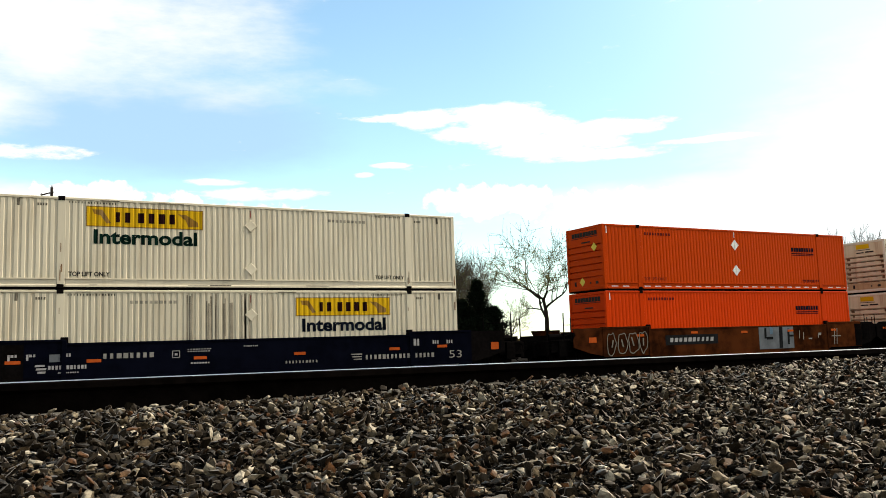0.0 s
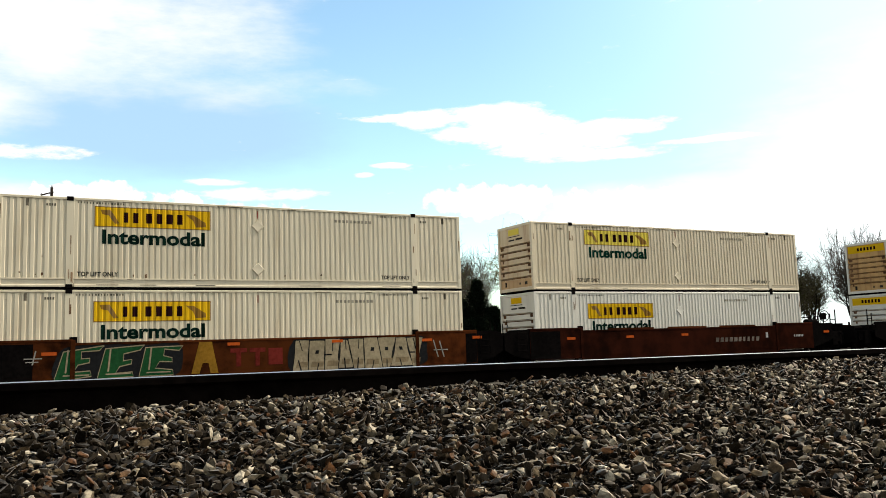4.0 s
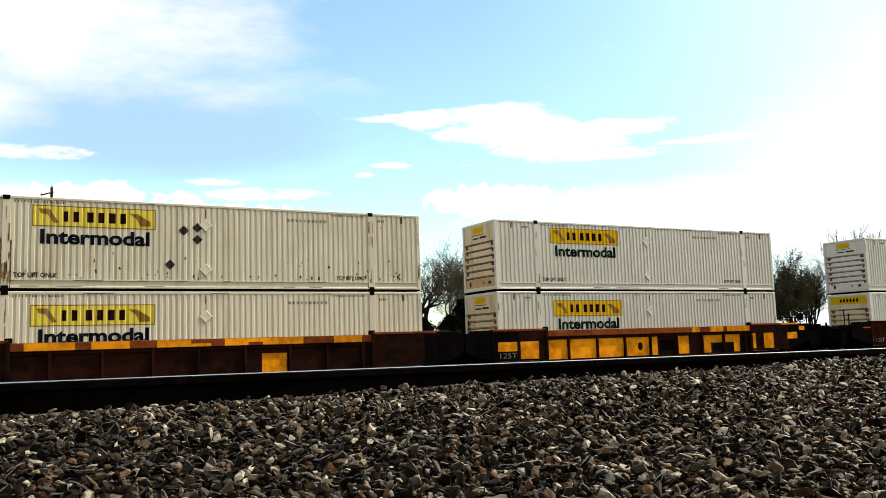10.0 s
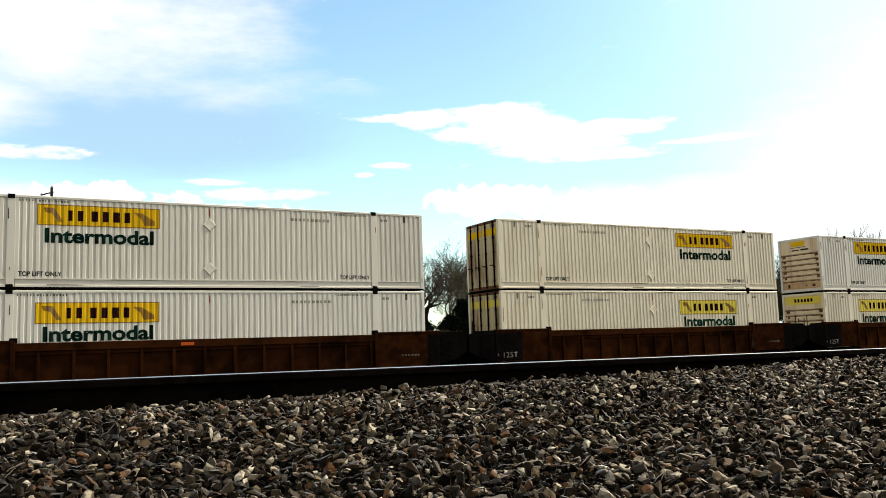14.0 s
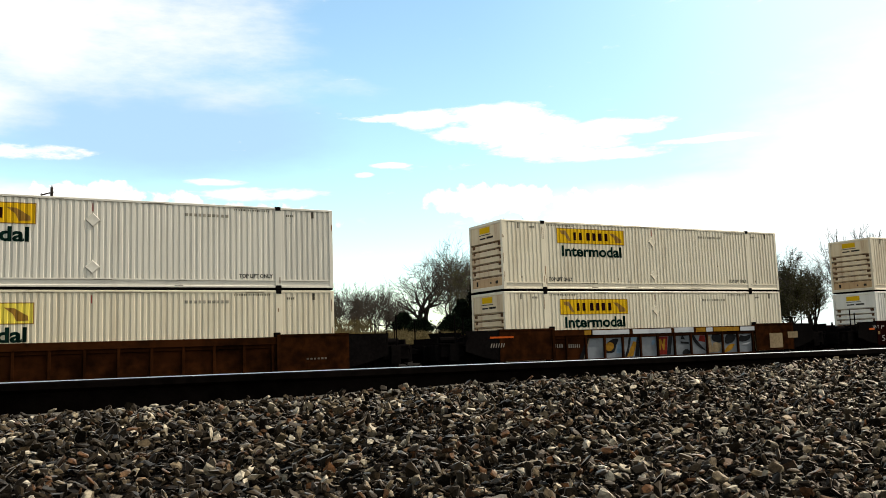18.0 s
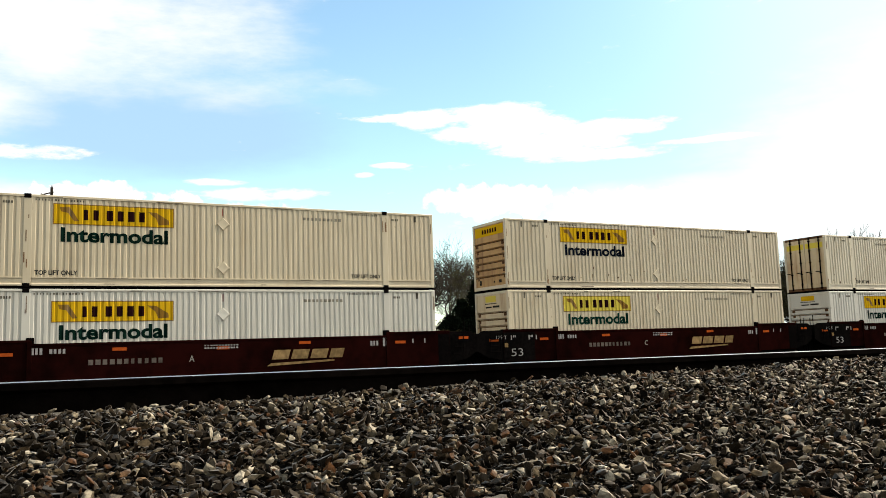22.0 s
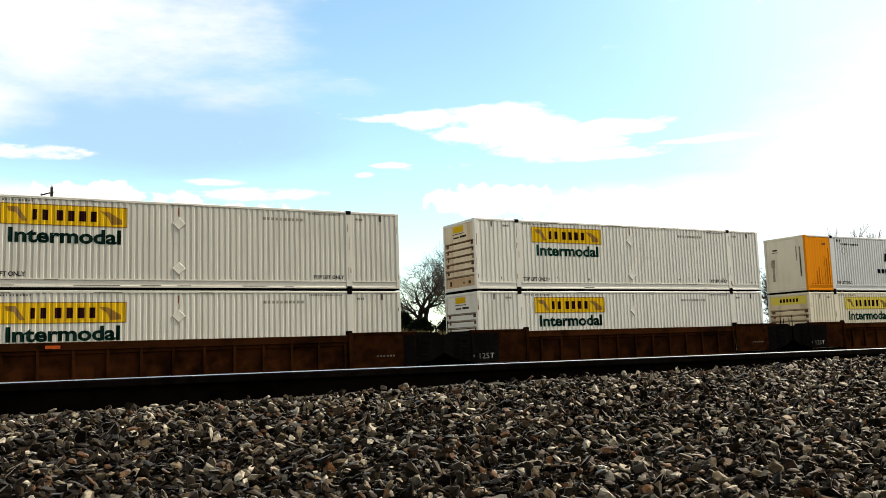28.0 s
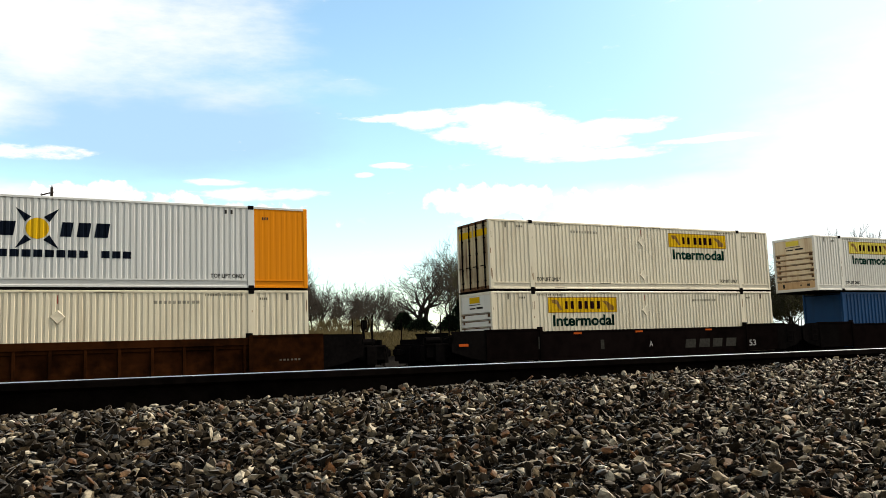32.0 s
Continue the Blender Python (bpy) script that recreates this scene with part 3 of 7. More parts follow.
def panel_logo(box, x, z, yellow):
    """A yellow name panel with a dark border, plain dark blocks and amber scrolls."""
    w, h = 3.60, 0.60
    lp = part("logo_panel", shared(("logo_panel", x, z), yellow, lambda: wrapped(rects((x, x + w, z, z + h)), 0.006)), yellow, box, "yellow name panel")
    part("panel_border", shared(("panel_border", x, z), "logo_shade", lambda: wrapped(rects((x - .03, x, z - .03, z + h + .03), (x + w, x + w + .03, z - .03, z + h + .03), (x, x + w, z - .03, z), (x, x + w, z + h, z + h + .03)), 0.007)), "logo_shade", lp)

    def scrolls():
        a_ = polygon([(x + 0.15, z + 0.52), (x + 0.45, z + 0.52), (x + 0.72, z + 0.10), (x + 0.58, z + 0.08), (x + 0.40, z + 0.34), (x + 0.20, z + 0.38)])
        b_ = polygon([(x + w - 0.80, z + 0.48), (x + w - 0.52, z + 0.46), (x + w - 0.14, z + 0.22), (x + w - 0.12, z + 0.08), (x + w - 0.45, z + 0.06), (x + w - 0.55, z + 0.28)])
        return wrapped(merged(a_, b_), 0.009)
    part("panel_scroll", shared(("panel_scroll", x, z), "logo_shade", scrolls), "logo_shade", lp)
    q = []
    for k, (p, b_) in enumerate(((0.86, 0.17), (1.14, 0.22), (1.54, 0.26), (1.87, 0.25), (2.19, 0.28), (2.53, 0.24))):
        q.append((x + p, x + p + b_ * 0.72, z + 0.13, z + 0.46))
    part("panel_marking", shared(("panel_marking", x, z), "logo_dark", lambda: wrapped(rects(*q), 0.010)), "logo_dark", lp)


CASTING_X = (1.93, 14.0)


def container(label, X, z0, paint_name, logo="L", yellow="logo_yellow", green="green_dark", word=True, end="ribs", end_paint=None, end_logo="small", upper=True,
              placards=2, scheme="", stains=0, streaks=0, signs=False, drop=0.0):
    global RIB_DEPTH
    RIB_DEPTH = 0.007 if scheme == "orange" else 0.024   # some makers press shallower sides
    group = "stacked containers"
    box = thing("shipping_container", (X, SIDE_Y, z0), label, "container", group)
    if not end_paint:
        end_paint = "end_tan" if paint_name in ("cream", "grey_white", "warm") and end == "ribs" else paint_name
    p = paint_name
    tips = "amber" if scheme == "sun" else p
    for k in range(3):
        m = p if k == 1 else tips
        RIB_DEPTH = 0.004 if scheme == "sun" and k != 1 else 0.007 if scheme == "orange" else 0.024
        part("side_panel", shared(("side_panel", k), m, lambda: side_panel(k)), m, box)
    RIB_DEPTH = 0.007 if scheme == "orange" else 0.024
    far = lambda: blocks((0.14, LEN - 0.14, WID - 0.05, WID - 0.012, 0.30, HGT - 0.08))
    part("far_side", shared("far_side", p, far), p, box)
    part("roof", shared("roof", p, lambda: blocks((0.1, LEN - 0.1, 0.05, WID - 0.05, HGT - 0.05, HGT - 0.02))), p, box)
    # black floor hangs into the gap; its edge draws the shaded seam between containers
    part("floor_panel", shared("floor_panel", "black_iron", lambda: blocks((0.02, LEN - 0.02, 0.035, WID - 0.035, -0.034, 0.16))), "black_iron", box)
    for y0, y1 in ((0.0, 0.07), (WID - 0.07, WID)):
        part("top_rail", shared(("top_rail", y0), p, lambda: blocks((0.13, LEN - 0.13, y0, y1, HGT - 0.085, HGT), bevel=0.012)), p, box)
    for n, (a_, b_) in enumerate(((0.15, 1.92), (2.18, 13.97), (14.23, 16.0))):
        m = p if n == 1 else tips

        def low_rail():
            bm = bmesh.new()
            # a folded rail: lip, recess and flange
            prof = [(0.0, 0.03), (0.0, 0.085), (0.022, 0.10), (0.022, 0.25), (0.0, 0.265), (0.0, 0.305), (0.05, 0.31), (0.05, 0.03)]
            v0 = [bm.verts.new((a_, y, z)) for y, z in prof]
            v1 = [bm.verts.new((b_, y, z)) for y, z in prof]
            for i in range(len(prof)):
                bm.faces.new((v0[i], v0[(i + 1) % 8], v1[(i + 1) % 8], v1[i]))
            bm.faces.new(v0), bm.faces.new(v1)
            bmesh.ops.recalc_face_normals(bm, faces=bm.faces[:])
            return bm
        part("bottom_rail", shared(("bottom_rail", n), m, low_rail), m, box)
    part("far_bottom_rail", shared("far_bottom_rail", p, lambda: blocks((0.1, LEN - 0.1, WID - 0.06, WID, 0.03, 0.31))), p, box)
    for x in (0.0, LEN - 0.15):
        for y in (0.0, WID - 0.13):
            m = end_paint if scheme == "sun" and x < 1 < y else tips
            part("corner_post", shared(("corner_post", x, y), m, lambda: blocks((x, x + 0.15, y, y + 0.13, 0.02, HGT), bevel=0.015)), m, box)
    for x in (1.925, 13.985):
        part("lifting_post", shared(("lifting_post", x), p, lambda: blocks((x, x + 0.24, 0.002, 0.08, 0.03, HGT - 0.01), bevel=0.012)), p, box)
    for x in CASTING_X:
        for y in (-0.012, WID - 0.16):
            for z, hi in ((HGT - 0.12, HGT + 0.025), (-0.042, 0.115)):
                part("corner_casting", shared(("casting", x, y, z), "black_iron", lambda: blocks((x, x + 0.21, y, y + 0.17, z, hi), bevel=0.018)), "black_iron", box)
    # ends
    for x in (0.005, LEN - 0.12):
        rim = "scrape_shade" if end == "doors" and x < 1 else end_paint if scheme == "sun" and x < 1 else tips
        part("end_sill", shared(("end_sill", x), rim, lambda: blocks((x, x + 0.115, 0.12, WID - 0.12, 0.03, 0.17), bevel=0.01)), rim, box)
        part("end_header", shared(("end_header", x), rim, lambda: blocks((x, x + 0.115, 0.12, WID - 0.12, HGT - 0.12, HGT), bevel=0.01)), rim, box)
    part("back_end", shared("back_end", p, lambda: blocks((LEN - 0.06, LEN - 0.03, 0.12, WID - 0.12, 0.16, HGT - 0.11))), p, box)
    if end == "doors":
        for y0 in (0.13, WID / 2 + 0.01):
            door = part("door", shared(("door", y0), end_paint, lambda: blocks((0.02, 0.07, y0, y0 + WID / 2 - 0.14, 0.17, HGT - 0.12), bevel=0.008)), end_paint, box, "weathered steel door")
            for f in (0.22, 0.74):
                y = y0 + f * (WID / 2 - 0.14)

                def lock(y=y):
                    bm = bmesh.new()
                    rod(bm, (-0.015, y, 0.08), (-0.015, y, HGT - 0.03), 0.032, 8)
                    for z in (0.35, 0.9, 1.5, 2.1, 2.6):
                        block(bm, -0.03, 0.02, y - 0.06, y + 0.06, z, z + 0.05)
                    block(bm, -0.045, -0.02, y - 0.02, y + 0.28, 0.98, 1.02)
                    return bm
                part("locking_rod", shared(("lock", y), "black_iron", lock), "black_iron", door)
            part("door_plate", shared(("door_plate", y0), yellow, lambda: blocks((0.012, 0.02, y0 + 0.05, y0 + WID / 2 - 0.2, HGT - 0.62, HGT - 0.34))), yellow, door)
    elif end == "smooth":
        part("end_wall", shared("end_wall_smooth", end_paint, lambda: blocks((0.03, 0.07, 0.12, WID - 0.12, 0.16, HGT - 0.11))), end_paint, box)
        part("end_marking", shared("end_marks_smooth", "mark", lambda: blocks((0.022, 0.03, 1.7, 2.1, 2.1, 2.13), (0.022, 0.03, 1.75, 2.05, 2.2, 2.28), (0.0, 0.03, 0.35, 0.37, 0.9, 1.9))), "mark", box)
        part("grime_streak", shared("end_soot", "streak", lambda: blocks((0.024, 0.03, 0.33, 0.42, 0.75, 2.3), (0.024, 0.03, 0.56, 0.62, 1.6, 2.35), (0.024, 0.03, 2.0, 2.14, 0.6, 1.35), (0.024, 0.03, 1.96, 2.2, 1.35, 1.75))), "streak", box, "grey grime streaks on the smooth end")
    else:
        part("end_wall", shared("end_wall", end_paint, end_wall), end_paint, box, "ribbed end wall")
        if scheme == "":
            # brown strips draw the shade under each rib, short blocks the rust
            def ledges():
                bm = bmesh.new()
                step = (HGT - 1.17) / 6
                for k in range(6):
                    z = 0.55 + k * step
                    block(bm, 0.029, 0.118, 0.135, WID - 0.135, z - 0.004, z + 0.032)
                    for y in (0.16, WID - 0.42):
                        block(bm, 0.024, 0.03, y, y + 0.10 + 0.05 * (k % 3), z - 0.10 - 0.02 * (k % 2), z)
                return bm
            part("rib_rust", shared("rib_rust", "scrape_shade", ledges), "scrape_shade", box, "brown strips for shade and rust at the pressed ribs")
            if end_paint == "end_tan":
                part("kick_plate", shared("kick_plate", "kick_tan", lambda: blocks((0.022, 0.03, 0.15, WID - 0.15, 0.18, 0.53))), "kick_tan", box, "rust-stained tan plate below the ribs")
        if end_logo == "small":
            part("end_plate", shared("end_plate", yellow, lambda: blocks((0.018, 0.03, 0.95, 1.75, HGT - 0.42, HGT - 0.17))), yellow, box)
            part("end_marking", shared("end_marking", "mark", lambda: blocks((0.02, 0.03, 0.9, 1.8, HGT - 0.50, HGT - 0.47), (0.02, 0.03, 0.7, 1.2, HGT - 0.66, HGT - 0.58), (0.02, 0.03, 1.3, 1.75, HGT - 0.66, HGT - 0.60))), "mark", box)
        elif end_logo == "wide":
            part("end_plate", shared("end_plate_wide", yellow, lambda: blocks((0.018, 0.03, 0.2, WID - 0.2, HGT - 0.56, HGT - 0.16))), yellow, box)
            part("end_name_marking", shared("end_name_marking", "logo_dark", lambda: blocks(*[(0.012, 0.018, 0.7 + 0.2 * k, 0.82 + 0.2 * k, HGT - 0.45, HGT - 0.27) for k in range(6)])), "logo_dark", box)
        elif end_logo == "dark":
            part("end_plate", shared("end_plate_dark", "mark", lambda: blocks(*[(0.018, 0.03, 0.4 + 0.2 * k, 0.57 + 0.2 * k, HGT - 0.42, HGT - 0.22) for k in range(9)], (0.018, 0.03, 0.38, 2.2, HGT - 0.48, HGT - 0.455))), "mark", box)
            part("end_marking", shared("end_marks_dark", "mark", lambda: blocks((0.02, 0.03, 0.9, 1.5, HGT - 0.72, HGT - 0.66))), "mark", box)
        if scheme == "orange" and upper:
            for y, z in ((0.62, HGT - 0.95), (1.55, 0.42)):
                def end_diamond():
                    bm = bmesh.new()
                    bm.faces.new([bm.verts.new((0.016, y + a_ * 0.2, z + b_ * 0.2)) for a_, b_ in ((0, -1), (1, 0), (0, 1), (-1, 0))])
                    return bm
                part("end_placard", shared(("end_placard", y), "logo_pale", end_diamond), "logo_pale", box, "pale yellow diamond placard")
        bolts = lambda: blocks((0.012, 0.032, 0.45, 0.62, 0.28, 0.40), (0.012, 0.032, 0.95, 1.03, 0.30, 0.38), (0.012, 0.032, 2.0, 2.12, 0.25, 0.45))
        part("end_fitting", shared("end_fitting", "mark", bolts), "mark", box)
    # markings along the side
    if scheme == "":
        lx = 2.78 if logo == "L" else 9.66
        panel_logo(box, lx, 1.985 - drop, yellow)
        if word:
            part("lettering", shared(("intermodal", lx, drop), green, lambda: wrapped(words_at("Intermodal", lx + 0.20, 1.40 - drop, 3.24, 0.47, 0.034), 0.008)), green, box, "dark green letters")
        part("number_marking", shared(("number_marking", logo), "mark_faint", lambda: wrapped(word_bars(10.9 if logo == "L" else 4.1, 12.4 if logo == "L" else 5.6, 2.42, 2.52, 10, 3), 0.006)), "mark_faint", box)
        part("side_marking", shared("side_marking", "mark_grey", lambda: wrapped(merged(
            word_bars(2.25, 3.7, HGT - 0.18, HGT - 0.12, 16, 5, 0.6), word_bars(12.55, 13.85, HGT - 0.18, HGT - 0.12, 16, 6, 0.6),
            rects((0.78, 0.86, HGT - 0.33, HGT - 0.10), (15.35, 15.43, HGT - 0.33, HGT - 0.10)),
            word_bars(1.35, 1.65, HGT - 0.30, HGT - 0.22, 4, 7), word_bars(14.4, 14.7, HGT - 0.32, HGT - 0.24, 4, 8)), 0.006)), "mark_grey", box)
    if scheme == "orange":
        part("name_marking", shared("name_marking", "navy_letter", lambda: wrapped(merged(word_bars(12.06, 13.76, 1.92, 2.13, 9, 4, 0.22), rects((12.06, 13.72, 1.80, 1.85), (12.06, 13.72, 1.73, 1.76))), 0.006)), "navy_letter", box, "dark name blocks")
        if upper:
            part("reflective_tape", shared("tape", "white_mark", lambda: wrapped(rects(*[(0.4 + 0.62 * k, 0.76 + 0.62 * k, 0.115, 0.155) for k in range(26) if abs(0.58 + 0.62 * k - 2.05) > 0.3 and abs(0.58 + 0.62 * k - 14.1) > 0.3]), -0.006, level=True)), "white_mark", box, "white reflective tape dashes")
        part("side_marking", shared("side_marks_orange", "white_mark", lambda: wrapped(rects((0.22, 0.27, HGT - 0.4, HGT - 0.06)), 0.006)), "white_mark", box)
        part("number_marking", shared("number_bars_orange", "graf_red", lambda: wrapped(merged(word_bars(2.4, 4.0, HGT - 0.42, HGT - 0.30, 10, 3), word_bars(12.8, 14.0, 0.42, 0.52, 10, 3)), 0.006)), "graf_red", box)
        if upper:
            for z in (2.14, 0.92):
                part("placard", shared(("placard", z), "placard", lambda: wrapped(diamond(8.08, z, 0.26), 0.010)), "placard", box, "pale diamond placard")
            part("red_tick", shared("tick_white", "white_mark", lambda: wrapped(rects((8.05, 8.09, 2.48, 2.76)), 0.008)), "white_mark", box)
    elif scheme != "sun":
        zs = ((2.16, 0.66) if upper else (2.02,))[:placards]
        for z in zs:
            part("placard_holder", shared(("holder", z), p, lambda: folded_plate(8.04, z, 0.23)), p, box, "folded steel placard holder")
        part("red_tick", shared("tick_red", "mark_red", lambda: wrapped(rects((8.02, 8.05, 2.44, 2.70)), 0.008)), "mark_red", box)
    if upper and scheme != "orange":
        part("lift_lettering", shared("lift_lettering", "mark", lambda: wrapped(merged(words_at("TOP LIFT ONLY", 2.26, 0.36, 1.22, 0.15, 0.03), words_at("TOP LIFT ONLY", 12.72, 0.36, 1.18, 0.14, 0.03)), 0.006)), "mark", box)
    elif upper:
        part("lift_lettering", shared("lift_words_orange", "graf_red", lambda: wrapped(merged(words_at("TOP LIFT ONLY", 2.26, 0.40, 1.35, 0.14, 0.01), words_at("TOP LIFT ONLY", 12.72, 0.36, 1.0, 0.13, 0.01)), 0.006)), "graf_red", box)
    if scheme == "sun":
        def disc():
            return wrapped(polygon([(7.42 + 0.33 * math.cos(k * math.tau / 24), 1.84 + 0.33 * math.sin(k * math.tau / 24)) for k in range(24)]), 0.008)
        part("sun_disc", shared("sun_disc", "logo_yellow", disc), "logo_yellow", box, "yellow sun disc")

        def rays():
            out = []
            for sx in (-1, 1):
                for sz in (-1, 1):
                    out.append(polygon([(7.42 + sx * 0.62, 1.84 + sz * 0.64), (7.42 + sx * 0.34, 1.84 + sz * 0.20), (7.42 + sx * 0.17, 1.84 + sz * 0.36)]))
            return wrapped(merged(*out), 0.010)
        part("sun_ray_marking", shared("sun_ray_marking", "navy_letter", rays), "navy_letter", box)
        part("name_marking", shared("name_blocks_sun", "navy_letter", lambda: wrapped(merged(
            rects((6.34, 6.76, 1.60, 2.04), (8.06, 8.38, 1.60, 2.06), (8.54, 8.90, 1.60, 2.06), (9.06, 9.46, 1.60, 2.06), lean=0.15),
            rects(*[(5.70 + 0.325 * k, 5.95 + 0.325 * k, 0.95, 1.18) for k in range(14) if k != 10])), 0.008)), "navy_letter", box, "dark name blocks")
        part("number_marking", shared("number_bars_sun", "mark", lambda: wrapped(merged(word_bars(2.8, 4.3, 2.40, 2.50, 10, 3), word_bars(2.5, 2.95, HGT - 0.3, HGT - 0.16, 2, 2, 0.5), word_bars(13.2, 13.6, HGT - 0.3, HGT - 0.16, 2, 2, 0.5)), 0.006)), "mark", box)
        soot = lambda: wrapped(rects(*[(0.42 + 0.16 * k, 0.50 + 0.16 * k, 0.36, 0.62 + 0.20 * k - 0.35 * (k % 3 == 1)) for k in range(9)], (0.3, 1.85, 0.33, 0.37)), 0.006)
        part("grime_streak", shared("tip_soot", "tip_soot", soot), "tip_soot", box, "brown grime streaks on the orange end")
        part("placard_holder", shared("holder_sun", "mark_faint", lambda: wrapped(diamond_ring(3.02, 2.1, 0.22, 0.03), 0.016)), "mark_faint", box)
        part("end_marking", shared("tip_marks", "mark", lambda: wrapped(merged(word_bars(1.3, 1.6, 2.38, 2.48, 3, 3), word_bars(14.5, 14.75, 2.4, 2.5, 3, 3)), 0.006, level=True)), "mark", box)
    rng = random.Random(int(X * 10) + int(z0 * 10))
    if scheme == "":
        # rust on the posts and grime along the bottom rail
        q = []
        for _ in range(9 + stains // 2):
            x0_, x1_ = rng.choice(((0.02, 0.12), (1.94, 2.14), (1.94, 2.14), (14.0, 14.2), (16.02, 16.11)))
            x, z = rng.uniform(x0_, x1_ - 0.02), rng.choice((rng.uniform(0.12, 0.6), rng.uniform(0.2, HGT - 0.9), HGT - 0.75))
            q.append((x, x + rng.uniform(0.012, 0.035), z, z + rng.uniform(0.06, 0.55)))
        part("rust_streak", wrapped(rects(*q), 0.004, 0.0, True), "post_rust", box, "thin rust streaks on the posts")
        q = []
        for _ in range(12):
            x, z = rng.uniform(2.25, 13.0), rng.choice((0.262, 0.085, HGT - 0.07))
            q.append((x, x + rng.uniform(0.15, 0.9), z, z + rng.uniform(0.008, 0.02)))
        part("grime_line", wrapped(rects(*q), 0.004, 0.0, True), "mark_grey", box, "dark grime along the rails")
    if stains:
        flakes = []
        for _ in range(stains):
            x, z = rng.uniform(0.3, 15.8), rng.choice((rng.uniform(0.33, 0.6), rng.uniform(0.33, 0.5), rng.uniform(0.36, 1.2)))
            w, h = rng.uniform(0.015, 0.05), rng.uniform(0.02, 0.10)
            flakes.append(polygon([(x + w * rng.uniform(0.5, 1.1) * math.cos(k * math.tau / 7), z + h * rng.uniform(0.5, 1.1) * math.sin(k * math.tau / 7)) for k in range(7)]))
        part("scraped_paint", wrapped(merged(*flakes), 0.005), "scrape_shade", box, "rust-brown scraped spots")
    if streaks:
        q = []
        for _ in range(streaks):
            x, w = rng.gauss(6.9, 0.75), rng.uniform(0.025, 0.07)
            q.append((x, x + w, rng.uniform(0.4, 1.4), rng.uniform(2.3, HGT - 0.1)))
        part("scraped_paint", wrapped(rects(*q), 0.005), "streak", box, "long dark dirt streaks")
    if signs:
        for x, z in ((7.31, 1.97), (7.76, 1.68), (7.76, 2.08), (6.87, 0.82)):
            part("hazard_placard", shared(("hazard", x, z), "mark", lambda: wrapped(diamond(x, z, 0.17), 0.012)), "mark", box, "dark worn diamond placard")
        part("rust_streak", shared("post_rust", "scrape_shade", lambda: blocks((1.90, 1.925, -0.004, 0.03, 0.15, 1.55), (2.165, 2.2, -0.004, 0.03, 0.2, 1.5), (2.0, 2.06, -0.002, 0.02, 0.3, 0.8))), "scrape_shade", box, "dark rust streak")
    MOVING.append(box)
    return box


U, L = 3.235, 0.305
STACKS = [  # front end at the start, lift, lower, upper
    ("a", 0.22, 0.0), ("b", 23.76, 0.03), ("c", 43.36, 0.0), ("d", 62.91, -0.02), ("e", 86.44, -0.05), ("f", 105.88, -0.045), ("g", 125.43, -0.01), ("h", 148.88, -0.01),
    ("i", 168.47, 0.02), ("j", 188.06, 0.0), ("k", 211.50, 0.0), ("l", 235.08, 0.03), ("n", 254.56, 0.05), ("o", 274.25, 0.04), ("p", 297.86, -0.015), ("q", 317.35, 0.0),
    ("r", 336.94, -0.005), ("s", 360.74, 0.0), ("t", 380.35, 0.0)]
X_OF = {k: x for k, x, _ in STACKS}
UPPER = {
    "a": dict(paint_name="cream"), "b": dict(paint_name="orange", scheme="orange", end_logo="dark"), "c": dict(paint_name="cream", end_paint="end_tan", stains=10),
    "d": dict(paint_name="warm", yellow="logo_pale", green="green_letter"), "e": dict(paint_name="white", green="navy_letter", end_paint="rusty", end_logo="wide", stains=26),
    "f": dict(paint_name="worn", yellow="logo_pale", green="navy_letter", end_paint="end_tan", stains=70, signs=True), "g": dict(paint_name="grey_white", placards=2), "h": dict(paint_name="grey_white", end_paint="white"),
    "i": dict(paint_name="cream", logo="R", end="doors", end_paint="door_rust"), "j": dict(paint_name="grey_white"), "k": dict(paint_name="cream", end_paint="end_tan", stains=8),
    "l": dict(paint_name="warm", end_paint="end_tan"), "n": dict(paint_name="warm", green="navy_letter", end_paint="rusty", end_logo="wide", stains=14),
    "o": dict(drop=0.13, paint_name="cream", logo="R", yellow="logo_pale", green="green_letter", end="doors", end_paint="end_tan", stains=12), "p": dict(paint_name="grey_white"),
    "q": dict(paint_name="white", green="green_letter", end_paint="end_tan", stains=14), "r": dict(paint_name="cool_white", scheme="sun", end="smooth", end_paint="cream"),
    "s": dict(paint_name="cream", logo="R", green="green_letter", end="doors", end_paint="door_rust"), "t": dict(paint_name="white", yellow="logo_pale", green="green_letter", end_paint="end_tan"),
}
